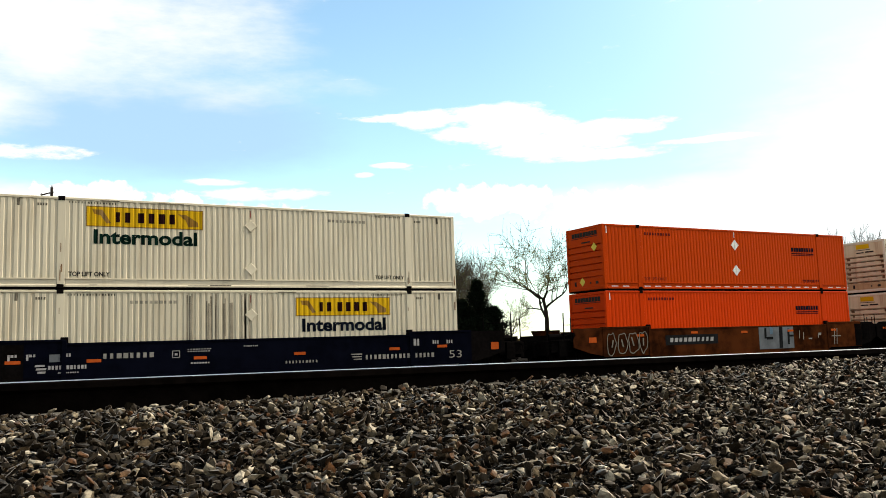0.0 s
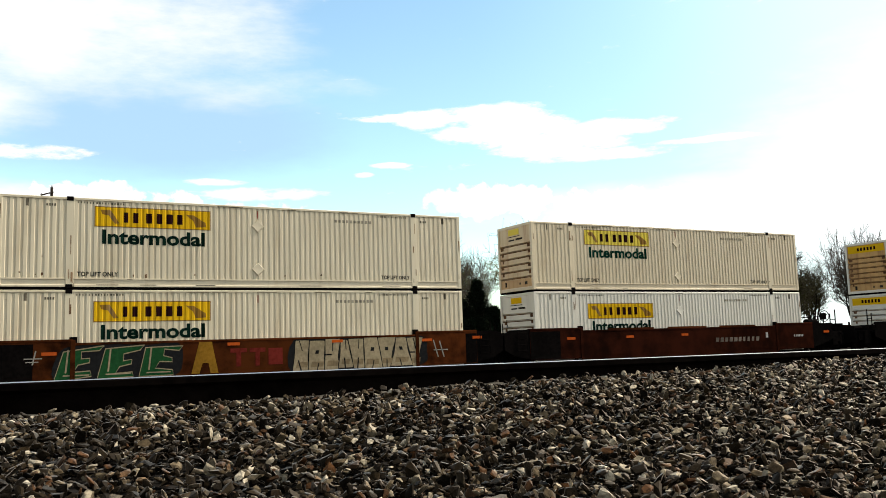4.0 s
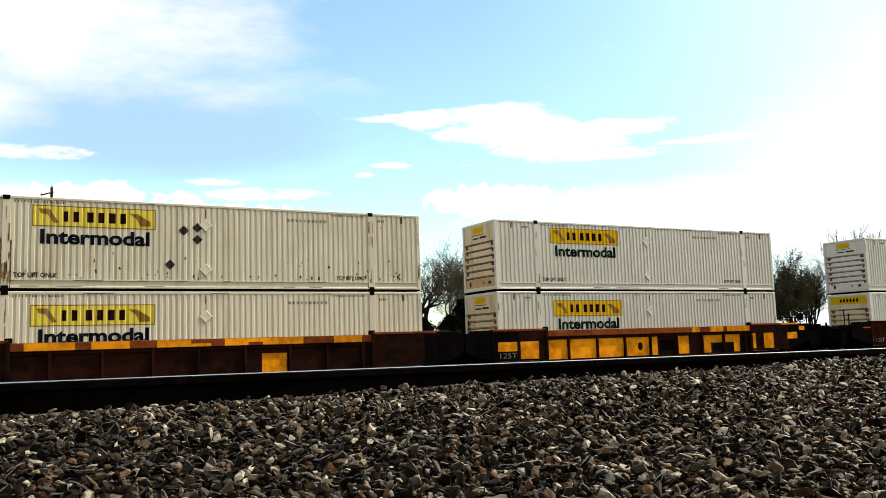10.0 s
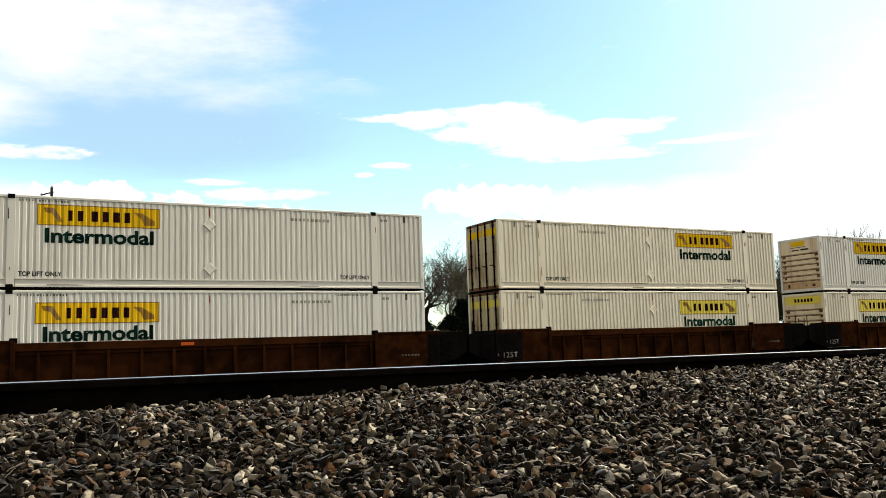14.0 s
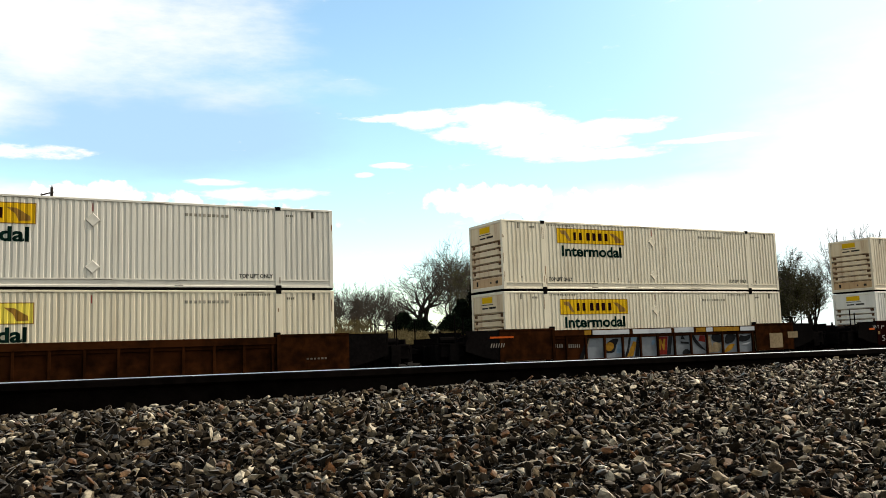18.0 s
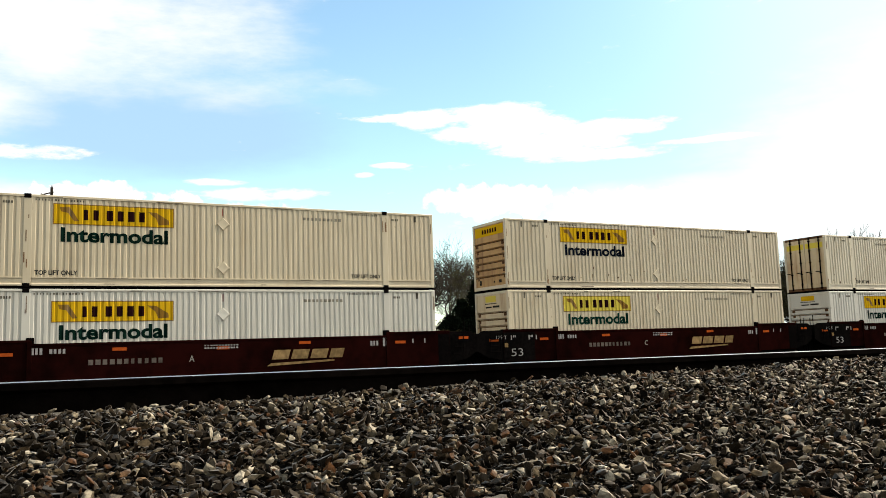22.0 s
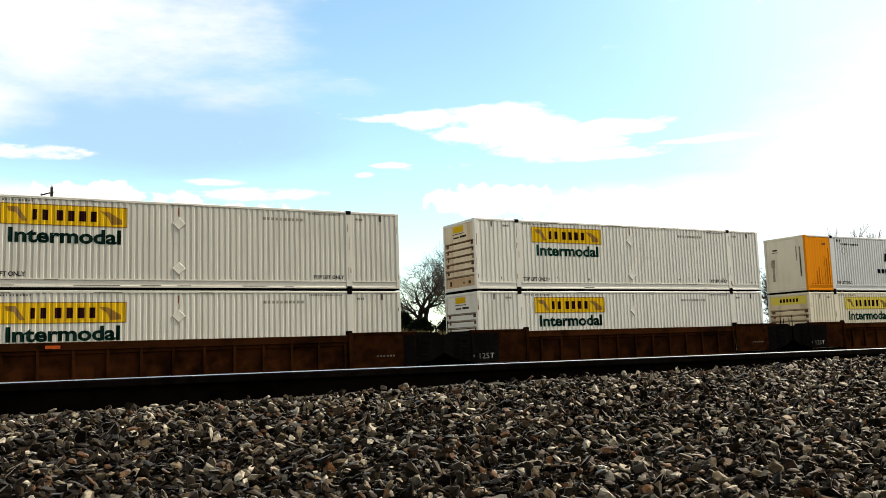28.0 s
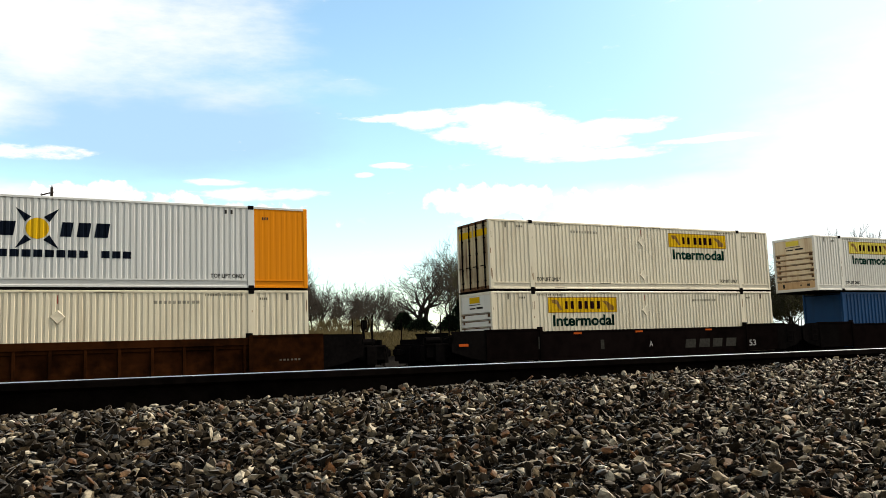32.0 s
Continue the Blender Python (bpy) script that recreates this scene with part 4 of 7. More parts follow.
LOWER = {
    "a": dict(paint_name="cream", logo="R", green="navy_letter", streaks=16), "b": dict(paint_name="orange_bright", scheme="orange", end_logo="dark"), "c": dict(drop=0.11, paint_name="cream", end_paint="end_tan", placards=0),
    "d": dict(drop=0.25, paint_name="white"), "e": dict(paint_name="white", word=False, end_logo="wide", placards=0), "f": dict(drop=0.17, paint_name="cream", yellow="logo_pale", green="navy_letter"),
    "g": dict(drop=0.13, paint_name="grey_white"), "h": dict(drop=0.13, paint_name="white", end_paint="end_tan", end_logo="wide", placards=0), "i": dict(drop=0.16, paint_name="cream", logo="R", yellow="logo_pale", green="green_letter", end="doors", end_paint="door_rust"),
    "j": dict(drop=0.14, paint_name="cream", end_logo="wide", yellow="logo_pale", placards=0), "k": dict(drop=0.08, paint_name="cream"), "l": dict(drop=0.13, paint_name="white"),
    "n": dict(paint_name="warm", yellow="logo_pale", green="green_letter"), "o": dict(paint_name="white", end_logo="small"), "p": dict(drop=0.12, paint_name="grey_white"), "q": dict(paint_name="white"),
    "r": dict(paint_name="cream", green="green_letter", end_logo="wide", yellow="logo_pale"), "s": dict(paint_name="cream", end_paint="white"),
}
PAINT_WORDS = {"cream": "cream", "warm": "yellowed cream", "white": "clean white", "cool_white": "clean white", "grey_white": "grey-white", "worn": "rust-marked cream"}


def container_label(spec, upper):
    if spec.get("scheme") == "orange":
        return "orange corrugated steel container, " + ("stacked on another" if upper else "standing in a well car")
    if spec.get("scheme") == "sun":
        return "white steel container with orange ends, stacked on another"
    return PAINT_WORDS[spec["paint_name"]] + " corrugated steel container, " + ("stacked on another" if upper else "standing in a well car")


def small_blue(X, z0):
    box = thing("shipping_container", (X + 1.98, SIDE_Y + 0.08, z0), "blue corrugated steel container standing in a well car", "container", "stacked containers")
    ln = 12.19

    def side():
        bm = bmesh.new()
        xs = []
        for k in range(42):
            p0 = 0.15 + (ln - 0.3) / 42 * k
            st = (ln - 0.3) / 42
            xs += [(p0, 0.012), (p0 + st * 0.45, 0.012), (p0 + st * 0.6, 0.05), (p0 + st * 0.85, 0.05)]
        xs.append((ln - 0.15, 0.012))
        lo = [bm.verts.new((x, y, 0.16)) for x, y in xs]
        hi = [bm.verts.new((x, y, HGT - 0.1)) for x, y in xs]
        for i in range(len(xs) - 1):
            bm.faces.new((lo[i], lo[i + 1], hi[i + 1], hi[i]))
        return bm
    part("side_panel", side(), "blue", box)
    part("far_side", blocks((0.1, ln - 0.1, 2.36, 2.40, 0.1, HGT - 0.05)), "blue", box)
    part("roof", blocks((0.1, ln - 0.1, 0.05, 2.38, HGT - 0.05, HGT - 0.02)), "blue", box)
    part("end_wall", blocks((0.04, 0.08, 0.1, 2.32, 0.12, HGT - 0.1)), "blue", box)
    part("back_end", blocks((ln - 0.08, ln - 0.04, 0.1, 2.32, 0.12, HGT - 0.1)), "blue", box)
    for y in (0.0, 2.31):
        part("top_rail", blocks((0.1, ln - 0.1, y, y + 0.13, HGT - 0.1, HGT), bevel=0.01), "blue", box)
        part("bottom_rail", blocks((0.1, ln - 0.1, y, y + 0.13, 0.0, 0.16), bevel=0.01), "blue", box)
        for x in (0.0, ln - 0.16):
            part("corner_post", blocks((x, x + 0.16, y, y + 0.13, 0.0, HGT), bevel=0.012), "blue", box)
    MOVING.append(box)


for k_, x_, lift in STACKS:
    if k_ == "t":
        small_blue(x_, L + lift)
    else:
        container(container_label(LOWER[k_], False), x_, L + lift, upper=False, **LOWER[k_])
    container(container_label(UPPER[k_], True), x_, U + lift, upper=True, **UPPER[k_])


# ---------------------------------------------------------------- well cars
HALF = WID / 2
WHEEL_R = 0.42


def wheelset_mesh():
    bm = bmesh.new()
    prof = [(-0.80, 0.09), (-0.80, 0.33), (-0.795, 0.415), (-0.70, 0.42), (-0.69, 0.455), (-0.665, 0.455), (-0.66, 0.33), (-0.67, 0.10), (-0.60, 0.09), (0.0, 0.08)]
    prof += [(-y, r) for y, r in prof[-2::-1]]
    n = 20
    rings = [[bm.verts.new((r * math.cos(k * math.tau / n), y, r * math.sin(k * math.tau / n))) for k in range(n)] for y, r in prof]
    for a_, b_ in zip(rings, rings[1:]):
        for k in range(n):
            bm.faces.new((a_[k], a_[(k + 1) % n], b_[(k + 1) % n], b_[k]))
    bm.faces.new(rings[0]), bm.faces.new(rings[-1])
    for y in (-0.803, 0.803):
        for k in range(4):
            c, s_ = math.cos(k * math.tau / 4), math.sin(k * math.tau / 4)
            block(bm, c * 0.22 - 0.03, c * 0.22 + 0.03, y - 0.006, y + 0.006, s_ * 0.22 - 0.03, s_ * 0.22 + 0.03)
    bmesh.ops.recalc_face_normals(bm, faces=bm.faces[:])
    return bm


def truck(car, x):
    def frame_mesh(y):
        bm = bmesh.new()
        prism(bm, [(-1.12, 0.36), (-1.12, 0.60), (-0.70, 0.66), (-0.35, 0.72), (0.35, 0.72), (0.70, 0.66), (1.12, 0.60), (1.12, 0.36), (0.75, 0.38), (0.42, 0.20), (-0.42, 0.20), (-0.75, 0.38)], y, y + 0.12)
        for bx in (-0.9, 0.9):
            block(bm, bx - 0.13, bx + 0.13, y - 0.05, y, 0.32, 0.56, bevel=0.02)
        for k in range(3):
            rod(bm, (-0.16 + 0.16 * k, y - 0.03, 0.24), (-0.16 + 0.16 * k, y - 0.03, 0.56), 0.055, 8)
        return bm
    tr = part("truck", shared("truck_bolster", "black_iron", lambda: blocks((-0.22, 0.22, HALF - 1.05, HALF + 1.05, 0.45, 0.74), bevel=0.02)), "black_iron", car)
    tr.location.x = x
    for y in (HALF - 1.06, HALF + 0.94):
        part("side_frame", shared(("side_frame", y), "black_iron", lambda: frame_mesh(y)), "black_iron", tr)
    for dx in (-0.9, 0.9):
        ws = part("wheelset", shared("wheelset", "wheel_steel", wheelset_mesh), "wheel_steel", tr, "dark steel wheels on an axle")
        ws.matrix_basis = pose(dx, HALF, WHEEL_R)
        WHEELSETS.append(ws)


def on_car(car, name, bm, material, label="", y=-0.257):
    for v in bm.verts:
        v.co.y = y
    for f in bm.faces:
        if f.normal.y > 0:
            f.normal_flip()
    return part(name, bm, material, car, label)


def flat_words(body, x0, x1, z0, z1, bold=0.01):
    return words_at(body, x0, z0, x1 - x0, z1 - z0, bold)


def blob(points, seed=0, n=40):
    """A smooth closed line through a few points."""
    out = []
    m = len(points)
    for k in range(m):
        p0, p1, p2, p3 = (Vector(points[(k + j - 1) % m]) for j in range(4))
        for i in range(4):
            t_ = i / 4
            out.append(tuple(0.5 * ((2 * p1) + (p2 - p0) * t_ + (2 * p0 - 5 * p1 + 4 * p2 - p3) * t_ ** 2 + (3 * p1 - p0 - 3 * p2 + p3) * t_ ** 3)))
    return out


def outline_of(points, w):
    bm = bmesh.new()
    n = len(points)
    c = sum((Vector(p) for p in points), Vector((0, 0))) / n
    inner = []
    for k in range(n):
        a_, b_ = Vector(points[k - 1]), Vector(points[(k + 1) % n])
        d = (b_ - a_).normalized()
        nrm = Vector((-d.y, d.x))
        inner.append(Vector(points[k]) + nrm * w)
    o = [bm.verts.new((p[0], 0, p[1])) for p in points]
    i_ = [bm.verts.new((p.x, 0, p.y)) for p in inner]
    for k in range(n):
        bm.faces.new((o[k], o[(k + 1) % n], i_[(k + 1) % n], i_[k]))
    return bm


def bubble_graffiti(car, x0, x1, z0, z1, count, fill, line, seed, back=None, y=-0.256):
    """Sprayed bubble shapes with a light line round each."""
    rng = random.Random(seed)
    step = (x1 - x0) / count
    g = None
    for k in range(count):
        a_ = x0 + k * step - 0.04
        b_ = a_ + step * rng.uniform(0.95, 1.12)
        lo, hi = z0 + rng.uniform(0, 0.1), z1 - rng.uniform(0, 0.18)
        c = (a_ + b_) / 2
        w = b_ - a_
        pts = []
        m = 11
        for j in range(m):
            q = -j * math.tau / m
            rad = rng.uniform(0.72, 1.12) if j % 3 else rng.uniform(0.95, 1.15)
            sx, sz = math.cos(q), math.sin(q)
            k_ = 1.0 / max(abs(sx), abs(sz)) ** 0.6
            pts.append((c + sx * rad * k_ * w * 0.45, (lo + hi) / 2 + sz * rad * k_ * (hi - lo) * 0.42))
        pts = pts[::-1]
        line_pts = blob(pts)
        yy = y - 0.0015 * k
        if fill:
            g = on_car(car, "graffiti", polygon(line_pts), fill, "sprayed graffiti shape", yy)
        part_line = outline_of(line_pts, 0.04)
        on_car(car, "graffiti_line", part_line, line, "", yy - 0.003)
        # a small inner stroke
        on_car(car, "graffiti_stroke", rects((c - 0.04, c + 0.03, lo + (hi - lo) * 0.35, lo + (hi - lo) * rng.uniform(0.6, 0.75)), lean=rng.uniform(-0.3, 0.3)), line, "", yy - 0.003)


def block_letters(car, x0, x1, z0, z1, count, fill, seed):
    """Fat sprayed letters that touch each other, with black lines between."""
    rng = random.Random(seed)
    on_car(car, "graffiti", polygon(blob([(x0 - 0.08, z0 - 0.03), (x0 + 1.5, z0 - 0.05), (x1 - 1.2, z0 - 0.05), (x1 + 0.12, z0 + 0.1), (x1 + 0.25, (z0 + z1) / 2), (x1 + 0.05, z1), (x1 - 1.6, z1 + 0.03), (x0 + 1.4, z1 + 0.02), (x0, z1 - 0.04)])), "graf_black", "black sprayed outline", -0.2560)
    step = (x1 - x0) / count
    edge = [x0] + [x0 + step * (k + rng.uniform(-0.2, 0.2)) for k in range(1, count)] + [x1]
    slant = [rng.uniform(-0.13, 0.13) for _ in range(count + 1)]
    for k in range(count):
        a_, b_, sa, sb = edge[k] + 0.018, edge[k + 1] - 0.018, slant[k], slant[k + 1]
        lo, hi = z0 + rng.uniform(0.0, 0.07), z1 - rng.uniform(0.0, 0.09)
        m_ = (lo + hi) / 2
        pts = [(a_ - sa, lo + 0.05), (a_ - sa + 0.06, lo), (b_ - sb - 0.06, lo), (b_ - sb, lo + 0.06), (b_ + rng.uniform(-0.05, 0.02), m_), (b_ + sb, hi - 0.06), (b_ + sb - 0.07, hi), (a_ + sa + 0.07, hi), (a_ + sa, hi - 0.05), (a_ + rng.uniform(-0.01, 0.05), m_)]
        on_car(car, "graffiti", polygon(blob(pts)), fill, "beige sprayed letter", -0.2575)
        c, h = (a_ + b_) / 2, hi - lo
        kind = rng.randrange(3)
        if kind == 0:
            q = ((c - 0.03, c + 0.02, lo - 0.01, lo + h * 0.36), (c + 0.02, c + 0.05, hi - h * 0.34, hi))
        elif kind == 1:
            q = ((c - 0.07, c + 0.06, lo + h * 0.56, lo + h * 0.68), (c - 0.02, c + 0.02, lo, lo + h * 0.25))
        else:
            q = ((a_ - 0.01, c, m_ - 0.03, m_ + 0.02), (c, c + 0.04, hi - h * 0.4, hi - 0.02))
        on_car(car, "graffiti_stroke", rects(*q, lean=rng.uniform(-0.3, 0.3)), "graf_black", "", -0.2590)
        on_car(car, "graffiti_stroke", rects((a_ + 0.05, b_ - 0.05, lo + h * 0.12, lo + h * 0.30), lean=0.2), "graf_tan", "", -0.2583)


POSTS = {"ribbed": [2.85 + 0.995 * k for k in range(12)], "broad": [3.295, 4.80, 6.31, 7.75, 9.31, 10.87, 12.24, 13.6]}


def well_car(label, X, style, body, chord, left, right, marks=None, gear="", group="well cars"):
    car = thing("well_car", (X, SIDE_Y, 0), label, "well car", group)
    ribbed = style in POSTS
    y0, y1 = -0.25, WID + 0.25
    mid0, mid1 = 2.16, 13.98
    if ribbed:
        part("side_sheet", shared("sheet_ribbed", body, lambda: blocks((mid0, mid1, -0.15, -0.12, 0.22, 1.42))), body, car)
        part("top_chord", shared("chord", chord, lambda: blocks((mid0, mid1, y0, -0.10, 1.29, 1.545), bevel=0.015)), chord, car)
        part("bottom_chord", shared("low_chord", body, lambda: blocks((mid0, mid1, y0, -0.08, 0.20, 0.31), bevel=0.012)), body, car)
        # added band: draws the shade of the chord on the panels below it
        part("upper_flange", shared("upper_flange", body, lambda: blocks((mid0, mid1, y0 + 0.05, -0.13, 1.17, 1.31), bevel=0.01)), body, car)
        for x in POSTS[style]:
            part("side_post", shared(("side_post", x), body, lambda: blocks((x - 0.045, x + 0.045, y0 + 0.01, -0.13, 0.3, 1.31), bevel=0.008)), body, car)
    else:
        part("side_sheet", shared("sheet_smooth", body, lambda: blocks((mid0, mid1, y0, y0 + 0.03, 0.22, 1.50))), body, car)
        part("top_chord", shared("chord_smooth", chord, lambda: blocks((mid0, mid1, y0 - 0.012, -0.06, 1.44, 1.515), bevel=0.01)), chord, car)
        part("bottom_chord", shared("low_chord_smooth", body, lambda: blocks((mid0, mid1, y0 - 0.012, -0.08, 0.20, 0.27), bevel=0.01)), body, car)
    part("far_sheet", shared("far_sheet", body, lambda: blocks((-0.4, LEN + 0.4, y1 - 0.05, y1, 0.22, 1.50))), body, car)
    part("well_floor", shared("well_floor", "black_iron", lambda: blocks((0.0, LEN, -0.2, WID + 0.2, 0.22, 0.29))), "black_iron", car)
    for s_, kind in ((-1, left), (1, right)):
        fx = (lambda v: v) if s_ < 0 else (lambda v: LEN - v)

        def span(a_, b_):
            a_, b_ = fx(a_), fx(b_)
            return min(a_, b_), max(a_, b_)
        a_, b_ = span(-0.45, 2.16)
        esheet = part("end_side", shared(("end_side", s_), body, lambda: blocks((a_, b_, y0, y0 + 0.03, 0.36, 1.60))), body, car)
        part("end_chord", shared(("end_chord", s_), chord, lambda: blocks((a_, b_, y0 - 0.012, -0.05, 1.545, 1.63), bevel=0.01)), chord, car)
        c_, d_ = span(2.06, 2.28)
        part("guide_post", shared(("guide_post", s_), "black_iron", lambda: blocks((c_, d_, -0.22, -0.10, 1.45, 1.70), (c_ + 0.04, d_ - 0.04, -0.23, -0.215, 1.5, 1.64), bevel=0.015)), "black_iron", car)
        part("end_post", shared(("end_post", s_), body, lambda: blocks((*span(2.08, 2.22), y0 - 0.03, y0, 0.3, 1.6), bevel=0.008)), body, car)
        reach = 1.66 if kind == "joint" else 2.0

        for yy in (y0 + 0.02, y1 - 0.06):
            def web():
                bm = bmesh.new()
                low = 0.0 if kind == "joint" else 0.28
                pts = [(fx(-0.45), 0.40), (fx(-0.45), 1.60), (fx(-reach + 0.25 - low), 1.58), (fx(-reach + 0.12 * bool(low)), 1.42 - low * 0.4), (fx(-reach), 1.42 - low), (fx(-reach), 0.80), (fx(-1.2), 0.55)]
                prism(bm, pts if s_ < 0 else pts[::-1], yy, yy + 0.04)
                return bm
            brown = body == "car_brown" and kind == "end"
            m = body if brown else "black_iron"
            part("end_web", shared(("end_web", s_, kind, yy), m, web), m, car, "rust-brown end web" if brown else "black end web")
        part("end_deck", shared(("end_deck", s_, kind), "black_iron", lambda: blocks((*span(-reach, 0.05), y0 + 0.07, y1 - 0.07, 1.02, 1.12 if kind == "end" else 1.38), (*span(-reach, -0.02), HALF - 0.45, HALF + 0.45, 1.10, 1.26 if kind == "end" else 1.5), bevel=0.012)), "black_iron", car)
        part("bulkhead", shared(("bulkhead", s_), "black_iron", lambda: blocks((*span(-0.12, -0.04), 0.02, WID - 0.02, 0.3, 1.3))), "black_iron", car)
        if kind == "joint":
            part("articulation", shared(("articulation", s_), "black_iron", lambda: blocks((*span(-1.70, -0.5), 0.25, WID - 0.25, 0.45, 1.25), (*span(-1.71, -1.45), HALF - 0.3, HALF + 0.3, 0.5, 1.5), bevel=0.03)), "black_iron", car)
            if s_ > 0:
                truck(car, LEN + 1.72)
            ladder(car, s_, fx)
            for px, top in ((-1.3, 2.0), (-1.52, 1.85)):
                part("stanchion", shared(("upright", s_, px), "black_iron", lambda: upright(fx, px, top)), "black_iron", car)
        else:
            truck(car, fx(-1.45))
            part("end_platform", shared(("end_platform", s_), "black_iron", lambda: blocks((*span(-3.0, -1.95), 0.0, WID, 1.08, 1.16), (*span(-3.0, -2.8), 0.1, WID - 0.1, 0.75, 1.12), bevel=0.012)), "black_iron", car)
            part("equipment_box", shared(("equipment_box", s_), "black_iron", lambda: blocks((*span(-1.75, -0.95), 0.15, 0.85, 1.11, 1.44), bevel=0.03)), "black_iron", car)
            part("valve_box", shared(("valve_box", s_), "black_iron", lambda: blocks((*span(-1.3, -0.9), 1.8, 2.2, 1.11, 1.40), bevel=0.03)), "black_iron", car)
            part("end_skirt", shared(("end_skirt", s_), "black_iron", lambda: blocks((*span(-2.95, -1.9), 0.06, 0.12, 0.62, 1.10), (*span(-2.6, -2.2), -0.05, 0.06, 0.45, 1.12), (*span(-2.98, -2.9), 0.3, WID - 0.3, 0.70, 1.35), (*span(-3.14, -2.98), 0.12, WID - 0.12, 0.50, 1.10), (*span(-3.3, -3.14), HALF - 0.5, HALF + 0.5, 0.42, 1.06), bevel=0.01)), "black_iron", car)
            part("brake_cylinder", shared(("brake_cylinder", s_), "black_iron", lambda: brake_gear(fx)), "black_iron", car)
            part("draft_sill", shared(("draft_sill", s_), "black_iron", lambda: blocks((*span(-3.3, -0.6), HALF - 0.22, HALF + 0.22, 0.70, 1.02), bevel=0.02)), "black_iron", car)

            def coupler():
                bm = blocks((*span(-3.52, -3.1), HALF - 0.10, HALF + 0.10, 0.76, 0.96), bevel=0.03)
                block(bm, *span(-3.72, -3.46), HALF - 0.20, HALF + 0.14, 0.72, 1.0, bevel=0.05)
                return bm
            part("coupler", shared(("coupler", s_), "black_iron", coupler), "black_iron", car)
            for n, (px, py, top) in enumerate(((-2.02, -0.1, 2.05), (-2.40, -0.12, 2.25), (-2.75, WID, 2.2))):
                def stand():
                    bm = bmesh.new()
                    rod(bm, (fx(px), py, 1.12), (fx(px), py, top), 0.028, 6)
                    return bm
                part("stanchion", shared(("stanchion", s_, n), "black_iron", stand), "black_iron", car)

            def grab():
                bm = bmesh.new()
                rod(bm, (fx(-2.02), -0.1, 1.75), (fx(-2.35), -0.12, 1.75), 0.018, 6)
                if s_ > 0:
                    rod(bm, (fx(-2.95), 1.2, 1.95), (fx(-2.95), WID, 1.95), 0.02, 6)
                    rod(bm, (fx(-2.95), 1.2, 1.12), (fx(-2.95), 1.2, 1.95), 0.02, 6)
                return bm
            part("handrail", shared(("handrail", s_), "black_iron", grab), "black_iron", car)
            if s_ > 0 and "wheel" in gear:
                def wheel():
                    bm = bmesh.new()
                    cx, cy, cz = LEN + 2.45, 0.55, 1.95
                    pts = [Vector((cx, cy + 0.28 * math.cos(k * math.tau / 14), cz + 0.28 * math.sin(k * math.tau / 14))) for k in range(14)]
                    for k in range(14):
                        rod(bm, pts[k], pts[(k + 1) % 14], 0.02, 5)
                    for k in range(0, 14, 3):
                        rod(bm, (cx, cy, cz), pts[k], 0.014, 4)
                    block(bm, cx - 0.16, cx - 0.02, cy - 0.16, cy + 0.16, cz - 0.18, cz + 0.16, bevel=0.03)
                    rod(bm, (cx - 0.1, cy, 1.1), (cx - 0.1, cy, cz), 0.03, 6)
                    return bm
                part("brake_wheel", shared("brake_wheel", "black_iron", wheel), "black_iron", car)

            if s_ > 0 and "tank" in gear:
                def tank():
                    bm = bmesh.new()
                    rod(bm, (LEN + 0.75, 0.35, 1.62), (LEN + 1.45, 0.35, 1.62), 0.19, 14)
                    block(bm, LEN + 0.8, LEN + 1.4, 0.2, 0.5, 1.42, 1.50)
                    return bm
                part("air_reservoir", shared("air_reservoir", "black_iron", tank), "black_iron", car)
            hose = lambda: hose_mesh(fx)
            part("air_hose", shared(("air_hose", s_), "black_iron", hose), "black_iron", car)
    # flat black panels over the ends of the side at each joint
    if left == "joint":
        part("blackened_panel", blocks((-0.44, 0.78 if ribbed else 1.05, y0 - 0.004, y0, 0.38, 1.50)), "black_iron", car, "black end panel")
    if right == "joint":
        part("blackened_panel", blocks((LEN - 0.05, LEN + 0.44, y0 - 0.004, y0, 0.38, 1.50)), "black_iron", car, "black end panel")
    if marks:
        marks(car)
    MOVING.append(car)
    return car


def brake_gear(fx):
    bm = bmesh.new()
    rod(bm, (fx(-2.75), 0.55, 1.28), (fx(-2.1), 0.55, 1.28), 0.13, 10)
    rod(bm, (fx(-2.95), -0.05, 1.02), (fx(-2.95), WID + 0.05, 0.98), 0.022, 6)
    rod(bm, (fx(-2.95), -0.05, 1.02), (fx(-3.0), -0.05, 0.72), 0.022, 6)
    rod(bm, (fx(-2.5), 0.9, 1.12), (fx(-2.5), 0.9, 1.62), 0.05, 8)
    rod(bm, (fx(-2.5), 0.9, 1.55), (fx(-1.9), 1.3, 1.5), 0.03, 6)
    rod(bm, (fx(-2.1), 0.25, 1.3), (fx(-1.2), 0.25, 1.52), 0.025, 6)
    return bm


def ladder(car, s_, fx):
    lad = part("ladder", shared(("ladder", s_), "black_iron", lambda: pipe([(fx(-0.6), -0.27, 0.7), (fx(-0.6), -0.27, 1.5)], 0.016, 5)), "black_iron", car)
    part("stile", shared(("stile", s_), "black_iron", lambda: pipe([(fx(-1.05), -0.27, 0.7), (fx(-1.05), -0.27, 1.5)], 0.016, 5)), "black_iron", lad)
    for z in (0.75, 1.0, 1.25, 1.48):
        part("rung", shared(("rung", s_, z), "black_iron", lambda: pipe([(fx(-0.6), -0.27, z), (fx(-1.05), -0.27, z)], 0.016, 5)), "black_iron", lad)


